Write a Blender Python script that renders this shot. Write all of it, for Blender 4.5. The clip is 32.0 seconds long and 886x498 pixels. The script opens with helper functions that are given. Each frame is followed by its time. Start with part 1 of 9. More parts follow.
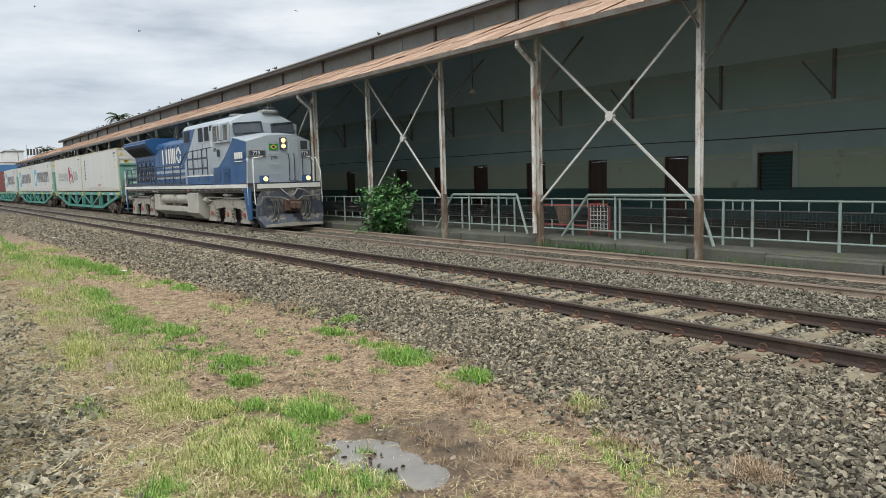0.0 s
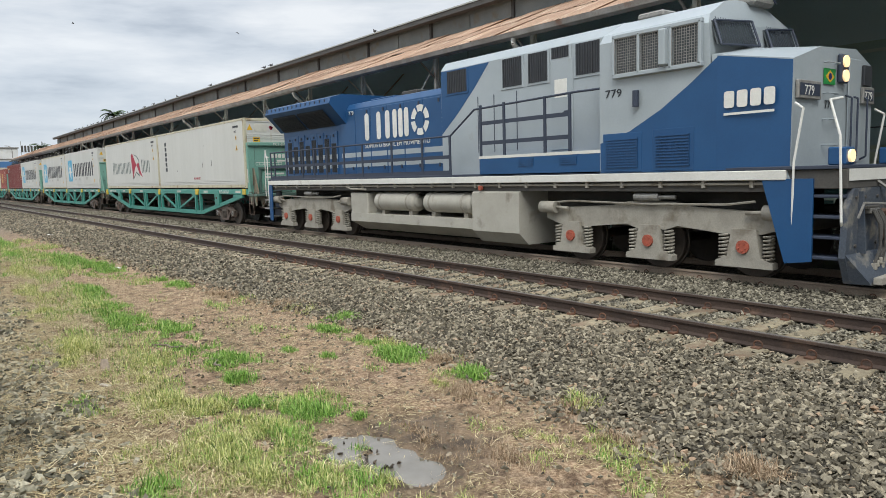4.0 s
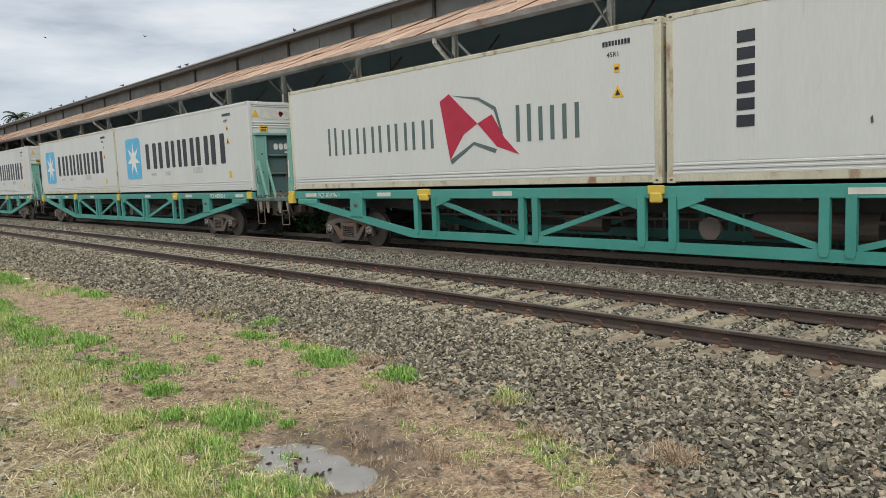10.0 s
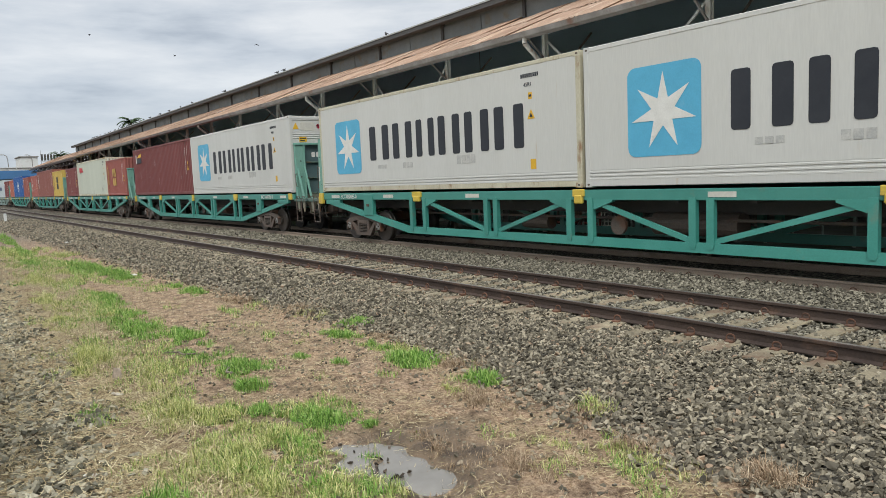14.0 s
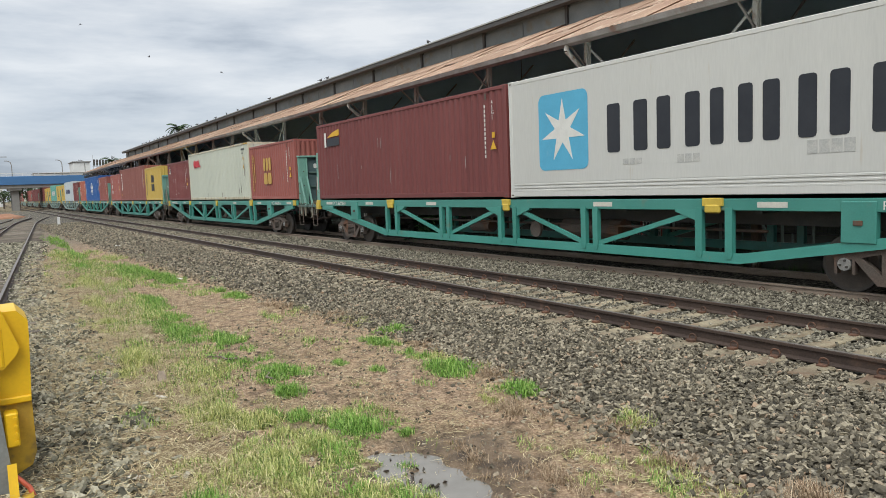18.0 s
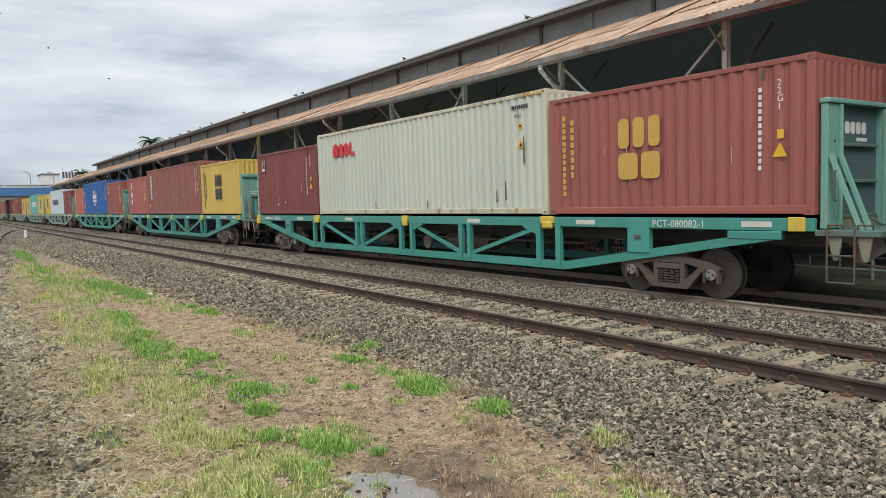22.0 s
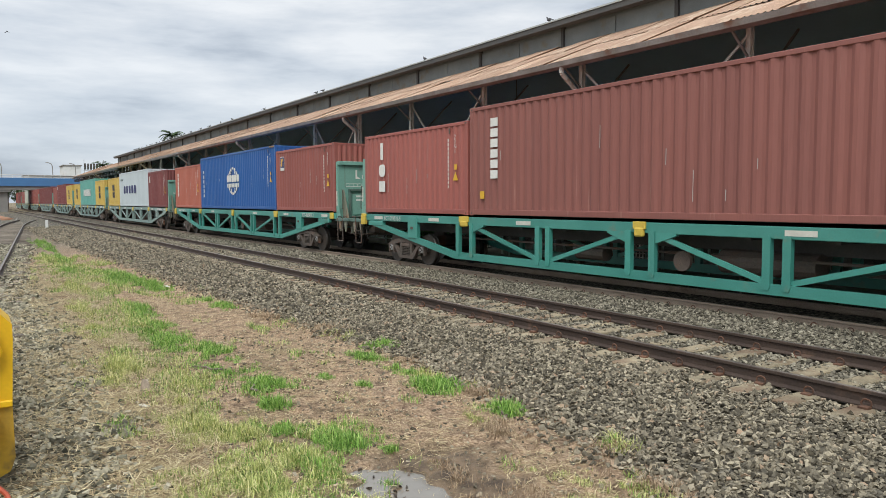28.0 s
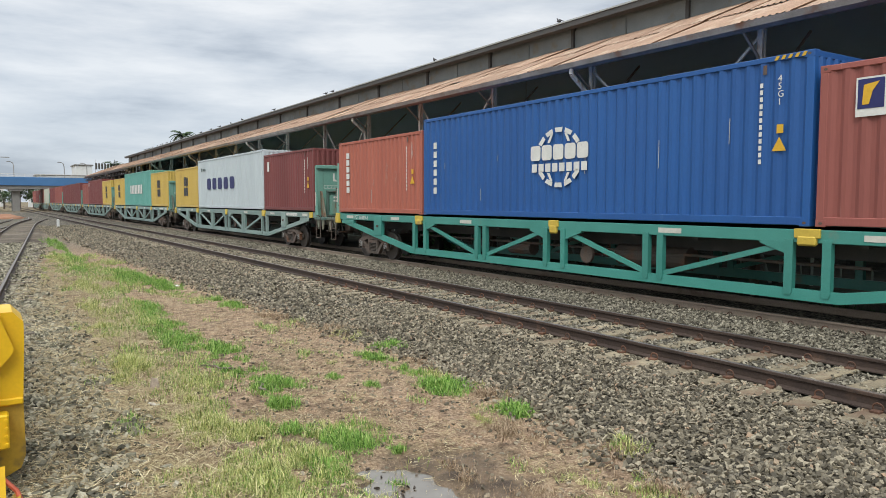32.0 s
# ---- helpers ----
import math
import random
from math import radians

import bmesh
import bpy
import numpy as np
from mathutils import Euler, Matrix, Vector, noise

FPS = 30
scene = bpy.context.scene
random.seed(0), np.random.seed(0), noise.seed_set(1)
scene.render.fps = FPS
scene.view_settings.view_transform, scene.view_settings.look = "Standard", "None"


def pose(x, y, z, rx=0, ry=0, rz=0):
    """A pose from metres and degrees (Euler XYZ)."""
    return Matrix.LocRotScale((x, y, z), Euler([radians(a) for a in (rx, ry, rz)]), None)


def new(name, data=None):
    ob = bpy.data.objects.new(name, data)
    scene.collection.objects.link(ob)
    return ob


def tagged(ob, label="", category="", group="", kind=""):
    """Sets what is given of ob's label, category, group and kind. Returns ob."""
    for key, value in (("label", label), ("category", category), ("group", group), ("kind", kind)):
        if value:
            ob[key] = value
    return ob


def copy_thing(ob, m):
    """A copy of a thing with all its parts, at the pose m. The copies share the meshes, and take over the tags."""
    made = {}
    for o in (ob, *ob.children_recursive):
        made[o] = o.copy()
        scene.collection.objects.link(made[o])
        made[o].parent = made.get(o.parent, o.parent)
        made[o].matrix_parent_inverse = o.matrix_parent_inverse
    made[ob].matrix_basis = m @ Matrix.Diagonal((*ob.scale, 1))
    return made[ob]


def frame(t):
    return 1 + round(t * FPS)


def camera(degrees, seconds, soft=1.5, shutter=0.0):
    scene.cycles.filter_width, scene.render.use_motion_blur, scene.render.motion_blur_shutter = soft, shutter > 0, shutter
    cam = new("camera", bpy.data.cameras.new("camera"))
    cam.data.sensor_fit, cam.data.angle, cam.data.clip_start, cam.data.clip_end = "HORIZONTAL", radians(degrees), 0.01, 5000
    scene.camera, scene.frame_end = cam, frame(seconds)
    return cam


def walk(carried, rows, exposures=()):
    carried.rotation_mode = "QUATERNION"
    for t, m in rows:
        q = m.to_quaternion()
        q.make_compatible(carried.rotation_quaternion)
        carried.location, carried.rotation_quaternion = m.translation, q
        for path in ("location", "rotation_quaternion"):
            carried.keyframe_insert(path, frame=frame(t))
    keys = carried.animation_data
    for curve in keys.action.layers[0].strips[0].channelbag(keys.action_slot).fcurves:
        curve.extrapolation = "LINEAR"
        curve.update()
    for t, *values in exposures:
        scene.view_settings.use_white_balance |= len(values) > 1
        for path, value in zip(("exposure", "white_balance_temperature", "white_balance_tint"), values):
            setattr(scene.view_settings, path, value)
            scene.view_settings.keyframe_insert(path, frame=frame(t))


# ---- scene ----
# The shed and tracks run along x, the train travels towards +x, z is 0 at the top of the near rails.
cam = camera(63.84, 32.0, soft=0.45)
PATH = [
    (0.0, pose(0.013, -0.065, 1.880, 84.21, 1.60, 52.86)),
    (0.5, pose(0.008, -0.064, 1.880, 84.01, 1.57, 53.19)),
    (1.0, pose(0.001, -0.064, 1.867, 83.87, 1.55, 53.41)),
    (1.5, pose(0.002, -0.064, 1.877, 83.76, 1.59, 53.43)),
    (2.0, pose(0.006, -0.068, 1.877, 83.82, 1.68, 53.26)),
    (2.5, pose(0.013, -0.070, 1.875, 83.92, 1.67, 53.04)),
    (4.5, pose(0.009, -0.067, 1.871, 83.82, 1.23, 52.17)),
    (5.0, pose(0.013, -0.075, 1.874, 83.14, 0.77, 51.42)),
    (5.5, pose(-0.000, -0.077, 1.865, 82.52, 0.53, 50.55)),
    (6.0, pose(-0.000, -0.065, 1.880, 82.64, 0.95, 49.13)),
    (6.5, pose(0.006, -0.055, 1.882, 83.05, 1.63, 47.42)),
    (7.0, pose(0.017, -0.048, 1.885, 83.29, 2.16, 46.22)),
    (7.5, pose(0.014, -0.038, 1.883, 83.50, 2.35, 46.00)),
    (8.0, pose(0.013, -0.049, 1.894, 83.63, 2.43, 46.22)),
    (8.5, pose(0.008, -0.054, 1.884, 83.82, 2.37, 46.35)),
    (9.0, pose(0.003, -0.045, 1.890, 83.80, 2.42, 46.37)),
    (9.5, pose(-0.000, -0.053, 1.881, 83.87, 2.27, 46.38)),
    (10.0, pose(0.005, -0.051, 1.888, 83.78, 2.34, 46.55)),
    (10.5, pose(0.008, -0.051, 1.892, 83.72, 2.61, 46.74)),
    (11.0, pose(0.006, -0.058, 1.891, 83.59, 2.80, 46.95)),
    (11.5, pose(0.006, -0.050, 1.894, 83.18, 2.79, 47.47)),
    (12.0, pose(0.015, -0.038, 1.892, 82.80, 2.33, 47.90)),
    (12.5, pose(0.016, -0.012, 1.890, 82.99, 2.03, 48.89)),
    (13.0, pose(0.005, 0.025, 1.903, 83.41, 2.18, 50.64)),
    (13.5, pose(-0.011, 0.035, 1.889, 83.90, 2.09, 52.40)),
    (14.0, pose(-0.023, 0.037, 1.888, 84.17, 2.46, 53.73)),
    (14.5, pose(-0.030, 0.038, 1.888, 84.23, 2.98, 54.36)),
    (15.0, pose(-0.031, 0.056, 1.882, 83.98, 3.04, 54.81)),
    (15.5, pose(-0.025, 0.058, 1.878, 83.57, 2.93, 55.54)),
    (17.5, pose(0.001, 0.038, 1.923, 84.35, 2.15, 57.44)),
    (18.0, pose(-0.004, 0.042, 1.924, 84.81, 2.15, 56.98)),
    (18.5, pose(-0.005, 0.043, 1.932, 85.09, 2.21, 56.68)),
    (19.0, pose(-0.007, 0.041, 1.928, 85.35, 2.18, 56.48)),
    (19.5, pose(-0.007, 0.038, 1.927, 85.55, 2.13, 56.17)),
    (20.0, pose(-0.001, 0.041, 1.939, 85.76, 2.15, 55.90)),
    (20.5, pose(-0.007, 0.040, 1.942, 85.97, 2.09, 55.60)),
    (21.0, pose(0.001, 0.040, 1.944, 86.04, 1.91, 55.30)),
    (21.5, pose(-0.001, 0.047, 1.941, 86.04, 1.75, 55.08)),
    (22.0, pose(-0.004, 0.048, 1.943, 86.01, 1.64, 54.97)),
    (22.5, pose(-0.004, 0.048, 1.942, 86.00, 1.66, 55.04)),
    (23.0, pose(-0.005, 0.049, 1.939, 86.04, 1.61, 55.07)),
    (23.5, pose(-0.002, 0.045, 1.932, 86.05, 1.59, 55.03)),
    (24.0, pose(0.006, 0.041, 1.933, 85.95, 1.50, 55.05)),
    (24.5, pose(0.001, 0.039, 1.928, 85.80, 1.29, 55.30)),
    (25.0, pose(0.002, 0.036, 1.930, 85.75, 0.94, 55.59)),
    (25.5, pose(-0.001, 0.033, 1.931, 85.65, 0.65, 55.93)),
    (27.5, pose(-0.002, 0.028, 1.934, 85.95, 0.14, 56.31)),
    (28.0, pose(-0.003, 0.032, 1.938, 86.07, 0.22, 56.31)),
    (28.5, pose(-0.007, 0.036, 1.938, 86.19, 0.31, 56.30)),
    (29.0, pose(0.005, 0.036, 1.934, 86.35, 0.40, 56.26)),
    (29.5, pose(-0.001, 0.030, 1.937, 86.45, 0.37, 56.25)),
    (30.0, pose(0.003, 0.033, 1.939, 86.53, 0.28, 56.40)),
    (30.5, pose(-0.007, 0.028, 1.943, 86.49, 0.18, 56.63)),
    (31.0, pose(-0.003, 0.016, 1.921, 86.52, -0.04, 56.87)),
    (31.5, pose(-0.005, 0.031, 1.935, 86.20, 0.10, 57.06)),
    (32.0, pose(-0.008, 0.030, 1.931, 86.17, -0.06, 57.02)),
]
walk(cam, PATH, [(0, 0.06), (6, 0.06), (8.5, 0.0), (10.5, -0.07), (13, -0.03), (15, -0.07), (18, -0.02), (20, 0.06), (24, -0.02), (28, 0.05), (32, 0.04)])

# ---- daylight: an overcast sky with layered cloud, and a weak wide sun ----
SUN_UP, SUN_TURN = radians(52), radians(225)
world = bpy.data.worlds.new("overcast_sky")
scene.world = world
world.use_nodes = True
wn, wl = world.node_tree.nodes, world.node_tree.links
wn.clear()


def wnode(kind, **sets):
    n = wn.new(kind)
    for k, v in sets.items():
        n.inputs[k].default_value = v
    return n


w_out = wn.new("ShaderNodeOutputWorld")
w_bg = wnode("ShaderNodeBackground", Strength=1.0)
w_sky = wn.new("ShaderNodeTexSky")
w_sky.sky_type, w_sky.sun_disc = "NISHITA", False
w_sky.sun_elevation, w_sky.sun_rotation = SUN_UP, SUN_TURN
w_dim = wn.new("ShaderNodeVectorMath")
w_dim.operation = "SCALE"
w_dim.inputs["Scale"].default_value = 0.10
wl.new(w_sky.outputs[0], w_dim.inputs[0])
w_co = wn.new("ShaderNodeTexCoord")
w_map = wnode("ShaderNodeMapping", Scale=(1.0, 1.0, 5.0), Location=(0.6, 0.3, 0.22))
wl.new(w_co.outputs["Generated"], w_map.inputs[0])
w_n1 = wnode("ShaderNodeTexNoise", Scale=2.1, Detail=6.0, Roughness=0.5, Distortion=0.2)
w_n2 = wnode("ShaderNodeTexNoise", Scale=5.5, Detail=5.0, Roughness=0.6)
for n in (w_n1, w_n2):
    wl.new(w_map.outputs[0], n.inputs["Vector"])
w_mix = wn.new("ShaderNodeMix")
w_mix.data_type, w_mix.blend_type = "FLOAT", "MIX"
w_mix.inputs[0].default_value = 0.3
wl.new(w_n1.outputs[0], w_mix.inputs[2])
wl.new(w_n2.outputs[0], w_mix.inputs[3])
w_ramp = wn.new("ShaderNodeValToRGB")
er = w_ramp.color_ramp.elements
er[0].position, er[0].color = 0.38, (0.40, 0.455, 0.53, 1)
er[1].position, er[1].color = 0.60, (0.86, 0.885, 0.91, 1)
mid = er.new(0.48)
mid.color = (0.64, 0.69, 0.75, 1)
wl.new(w_mix.outputs[0], w_ramp.inputs[0])
w_fin = wn.new("ShaderNodeMix")
w_fin.data_type = "RGBA"
w_fin.inputs[0].default_value = 0.88
wl.new(w_dim.outputs[0], w_fin.inputs[6])
wl.new(w_ramp.outputs[0], w_fin.inputs[7])
w_sep = wn.new("ShaderNodeSeparateXYZ")
wl.new(w_co.outputs["Generated"], w_sep.inputs[0])
w_up = wn.new("ShaderNodeMapRange")               # an overcast sky is brighter towards the zenith
w_up.interpolation_type = "SMOOTHSTEP"
for k, v in (("From Min", 0.30), ("From Max", 0.95), ("To Min", 1.04), ("To Max", 2.2)):
    w_up.inputs[k].default_value = v
wl.new(w_sep.outputs[2], w_up.inputs[0])
wl.new(w_up.outputs[0], w_bg.inputs["Strength"])
w_low = wn.new("ShaderNodeMapRange")              # thicker, bluer cloud low over the horizon
w_low.interpolation_type = "SMOOTHSTEP"
for k, v in (("From Min", 0.06), ("From Max", 0.24), ("To Min", 1.0), ("To Max", 0.0)):
    w_low.inputs[k].default_value = v
wl.new(w_sep.outputs[2], w_low.inputs[0])
w_tint = wn.new("ShaderNodeMix")
w_tint.data_type, w_tint.blend_type = "RGBA", "MULTIPLY"
w_tint.inputs[7].default_value = (0.91, 0.935, 0.965, 1)
wl.new(w_low.outputs[0], w_tint.inputs[0])
wl.new(w_fin.outputs[2], w_tint.inputs[6])
wl.new(w_tint.outputs[2], w_bg.inputs[0])
wl.new(w_bg.outputs[0], w_out.inputs[0])

sun = new("sun", bpy.data.lights.new("sun", "SUN"))
sun.data.energy, sun.data.angle, sun.data.color = 2.45, radians(30), (0.975, 0.975, 0.93)
sun.rotation_euler = (radians(38), 0, radians(45))

# ---- materials ----


def mat(name, c1, c2=None, rough=0.7, metal=0.0, scale=3.0, grain=0.25, bump=0.15, dirt=None, amount=0.35, dscale=1.3, rand=0.0, stretch=(1, 1, 1), spec=0.4, fine=40.0):
    """Two-tone noise colour, a fine grain, stains of a second colour and relief."""
    m = bpy.data.materials.new(name)
    m.use_nodes = True
    nt, ln = m.node_tree.nodes, m.node_tree.links
    b = nt["Principled BSDF"]
    b.inputs["Metallic"].default_value, b.inputs["Specular IOR Level"].default_value = metal, spec
    c2 = c2 or tuple(v * 0.8 for v in c1)
    co, mp = nt.new("ShaderNodeTexCoord"), nt.new("ShaderNodeMapping")
    mp.inputs["Scale"].default_value = stretch
    ln.new(co.outputs["Object"], mp.inputs[0])
    info = nt.new("ShaderNodeObjectInfo")

    def tex(s, d=4.0):
        n = nt.new("ShaderNodeTexNoise")
        n.noise_dimensions = "4D"
        n.inputs["Scale"].default_value, n.inputs["Detail"].default_value, n.inputs["Roughness"].default_value = s, d, 0.6
        ln.new(mp.outputs[0], n.inputs["Vector"])
        w = nt.new("ShaderNodeMath")
        w.operation = "MULTIPLY"
        w.inputs[1].default_value = 37.0
        ln.new(info.outputs["Random"], w.inputs[0])
        ln.new(w.outputs[0], n.inputs["W"])
        return n

    def ramp(src, a, b_, ca=(0, 0, 0, 1), cb=(1, 1, 1, 1)):
        r = nt.new("ShaderNodeValToRGB")
        r.color_ramp.elements[0].position, r.color_ramp.elements[0].color = a, ca
        r.color_ramp.elements[1].position, r.color_ramp.elements[1].color = b_, cb
        ln.new(src, r.inputs[0])
        return r.outputs[0]

    def mixc(kind, f, a, b_):
        n = nt.new("ShaderNodeMix")
        n.data_type, n.blend_type = "RGBA", kind
        if isinstance(f, (int, float)):
            n.inputs[0].default_value = f
        else:
            ln.new(f, n.inputs[0])
        for sock, v in ((n.inputs[6], a), (n.inputs[7], b_)):
            if isinstance(v, tuple):
                sock.default_value = (*v, 1)
            else:
                ln.new(v, sock)
        return n.outputs[2]

    big, small = tex(scale), tex(fine)
    col = ramp(big.outputs[0], 0.35, 0.65, (*c1, 1), (*c2, 1))
    g = ramp(small.outputs[0], 0.3, 0.7, (1 - grain, 1 - grain, 1 - grain, 1), (1 + grain * 0.4, 1 + grain * 0.4, 1 + grain * 0.4, 1))
    col = mixc("MULTIPLY", 1.0, col, g)
    if dirt:
        d = tex(dscale, 8.0)
        lo = 0.72 - amount * 0.45
        col = mixc("MIX", ramp(d.outputs[0], lo, lo + 0.13), col, dirt)
    if rand:
        hv = nt.new("ShaderNodeHueSaturation")
        mr = nt.new("ShaderNodeMapRange")
        mr.inputs["To Min"].default_value, mr.inputs["To Max"].default_value = 1 - rand, 1 + rand
        ln.new(info.outputs["Random"], mr.inputs[0])
        ln.new(mr.outputs[0], hv.inputs["Value"])
        ln.new(col, hv.inputs["Color"])
        col = hv.outputs[0]
    ln.new(col, b.inputs["Base Color"])
    rr = ramp(big.outputs[0], 0.3, 0.7, (max(rough - 0.08, 0.02),) * 3 + (1,), (min(rough + 0.1, 1),) * 3 + (1,))
    ln.new(rr, b.inputs["Roughness"])
    if bump:
        bp = nt.new("ShaderNodeBump")
        bp.inputs["Strength"].default_value, bp.inputs["Distance"].default_value = bump, 0.02
        ln.new(small.outputs[0], bp.inputs["Height"])
        ln.new(bp.outputs[0], b.inputs["Normal"])
    return m


def glow(name, c, power):
    m = bpy.data.materials.new(name)
    m.use_nodes = True
    b = m.node_tree.nodes["Principled BSDF"]
    b.inputs["Base Color"].default_value = (*c, 1)
    b.inputs["Emission Color"].default_value, b.inputs["Emission Strength"].default_value = (*c, 1), power
    return m


GRIME = (0.11, 0.09, 0.07)
RUST = (0.16, 0.07, 0.035)
M_RAIL = mat("rail_steel", (0.062, 0.044, 0.036), (0.09, 0.062, 0.048), 0.7, 0.3, 2.0, 0.3, 0.2, dirt=(0.2, 0.12, 0.08), amount=0.3)
M_RAILDUSTY = mat("dusty_rail_steel", (0.29, 0.225, 0.17), (0.34, 0.27, 0.205), 0.85, 0.0, 2.0, 0.25, 0.15, dirt=(0.17, 0.11, 0.08), amount=0.35)
M_RAILTOP = mat("worn_rail_head", (0.17, 0.145, 0.125), (0.24, 0.21, 0.18), 0.45, 0.7, 3.0, 0.2, 0.05)
M_SLEEPER = mat("worn_tan_sleeper", (0.34, 0.285, 0.185), (0.22, 0.182, 0.12), 0.9, 0, 4.0, 0.35, 0.5, dirt=(0.17, 0.11, 0.07), amount=0.5, rand=0.2)
M_TIMBER = mat("old_sleeper_timber", (0.2, 0.165, 0.125), (0.12, 0.1, 0.08), 0.95, 0, 6.0, 0.4, 0.6, dirt=(0.27, 0.24, 0.19), amount=0.4, rand=0.25, stretch=(1, 0.15, 1))
M_CLIP = mat("rusty_clip", (0.19, 0.095, 0.058), (0.11, 0.066, 0.047), 0.8, 0.3, 9.0, 0.3, 0.2, rand=0.25)
M_WHITE = mat("white_paint_container", (0.575, 0.57, 0.53), (0.535, 0.53, 0.49), 0.45, 0, 0.5, 0.06, 0.03, dirt=(0.46, 0.38, 0.27), amount=0.16, dscale=6.0, stretch=(1, 1, 0.1), rand=0.05)
M_CREAMPOST = mat("rust_stained_cream_post", (0.56, 0.53, 0.4), (0.46, 0.42, 0.3), 0.6, 0, 2.0, 0.15, 0.05, dirt=(0.26, 0.15, 0.08), amount=0.35, dscale=4.0, stretch=(1, 1, 0.4))
# white paint with the dim, bluish look of distance mixed into its colour
M_PALEGREY = mat("pale_blue_grey_container", (0.5, 0.55, 0.56), (0.45, 0.5, 0.51), 0.5, 0, 0.5, 0.08, 0.05, dirt=(0.36, 0.27, 0.18), amount=0.14, dscale=6.0, stretch=(1.2, 1.2, 0.08))
M_SCUFF = mat("grey_scuffed_paint", (0.4, 0.4, 0.38), (0.52, 0.51, 0.47), 0.6, 0, 6.0, 0.2, 0.0)
M_CREAM = mat("cream_grey_container", (0.51, 0.53, 0.44), (0.46, 0.48, 0.4), 0.5, 0, 0.5, 0.08, 0.05, dirt=(0.36, 0.27, 0.17), amount=0.12, dscale=6.0, stretch=(1.2, 1.2, 0.08))
M_MAROON = mat("maroon_container", (0.19, 0.055, 0.05), (0.16, 0.046, 0.043), 0.55, 0, 0.6, 0.1, 0.05, dirt=(0.27, 0.14, 0.12), amount=0.18, dscale=6.0, stretch=(1.4, 1.4, 0.06), rand=0.12)
M_FADED = mat("faded_brown_red_container", (0.265, 0.098, 0.078), (0.225, 0.085, 0.07), 0.6, 0, 0.6, 0.1, 0.05, dirt=(0.38, 0.2, 0.16), amount=0.2, dscale=6.0, stretch=(1.4, 1.4, 0.06))
M_BRICKRED = mat("brick_red_container", (0.32, 0.1, 0.08), (0.27, 0.086, 0.07), 0.55, 0, 0.6, 0.1, 0.05, dirt=(0.42, 0.22, 0.18), amount=0.22, dscale=6.0, stretch=(1.4, 1.4, 0.06), rand=0.12)
M_ORANGERED = mat("orange_red_container", (0.42, 0.13, 0.085), (0.36, 0.11, 0.075), 0.55, 0, 0.6, 0.1, 0.05, dirt=(0.5, 0.27, 0.19), amount=0.2, dscale=6.0, stretch=(1.4, 1.4, 0.06))
M_BLUE = mat("blue_container", (0.02, 0.1, 0.31), (0.018, 0.085, 0.27), 0.45, 0, 0.6, 0.1, 0.05, dirt=(0.06, 0.15, 0.33), amount=0.15, dscale=2.5, stretch=(1, 1, 0.3))
M_YELLOW = mat("yellow_container", (0.56, 0.39, 0.09), (0.5, 0.34, 0.08), 0.5, 0, 0.6, 0.1, 0.05, dirt=(0.3, 0.2, 0.1), amount=0.2, dscale=2.0, stretch=(1, 1, 0.3))
M_SEA = mat("sea_green_container", (0.13, 0.36, 0.3), (0.11, 0.31, 0.26), 0.5, 0, 0.6, 0.1, 0.05, dirt=(0.2, 0.3, 0.24), amount=0.2)
M_STEELDARK = mat("dark_weathered_steel", (0.1, 0.085, 0.07), (0.14, 0.1, 0.08), 0.7, 0.2, 3.0, 0.3, 0.2, dirt=RUST, amount=0.4)
M_TEAL = mat("teal_wagon_paint", (0.045, 0.235, 0.19), (0.06, 0.27, 0.22), 0.36, 0, 1.2, 0.12, 0.03, dirt=(0.14, 0.2, 0.15), amount=0.25, dscale=2.2, rand=0.1, spec=0.65)
# teal paled to hold the grazing sky sheen of distant wagons
M_TEALPALE = mat("dusty_pale_teal_paint", (0.2, 0.28, 0.255), (0.26, 0.33, 0.3), 0.6, 0, 1.2, 0.12, 0.05, dirt=(0.12, 0.3, 0.25), amount=0.3, dscale=2.2, rand=0.1)
M_PALEGREEN = mat("faded_green_paint", (0.22, 0.35, 0.28), (0.28, 0.39, 0.31), 0.6, 0, 1.5, 0.15, 0.05, dirt=(0.2, 0.18, 0.12), amount=0.3, dscale=2.0)
M_BULK = mat("faded_teal_bulkhead_paint", (0.15, 0.33, 0.265), (0.19, 0.36, 0.295), 0.6, 0, 1.5, 0.15, 0.05, dirt=(0.22, 0.24, 0.18), amount=0.3, dscale=2.0, stretch=(1, 1, 0.3))
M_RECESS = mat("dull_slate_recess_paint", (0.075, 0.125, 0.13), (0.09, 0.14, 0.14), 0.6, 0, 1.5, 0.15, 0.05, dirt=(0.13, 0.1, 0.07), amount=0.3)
M_RUSTGREEN = mat("rusty_green_paint", (0.2, 0.22, 0.17), (0.24, 0.2, 0.14), 0.7, 0, 2.0, 0.2, 0.08, dirt=(0.22, 0.12, 0.07), amount=0.45, dscale=3.0)
M_DARKGREEN = mat("grimy_green_paint", (0.085, 0.145, 0.125), (0.11, 0.17, 0.14), 0.65, 0, 1.5, 0.2, 0.08, dirt=(0.12, 0.08, 0.05), amount=0.4)
M_PADYELLOW = mat("yellow_lock_paint", (0.62, 0.45, 0.07), (0.55, 0.39, 0.06), 0.55, 0, 3.0, 0.12, 0.05, dirt=(0.3, 0.2, 0.08), amount=0.25)
M_MARK = mat("white_marking", (0.72, 0.71, 0.66), (0.64, 0.63, 0.58), 0.6, 0, 4.0, 0.1, 0.0, dirt=(0.45, 0.43, 0.38), amount=0.2, dscale=5.0)
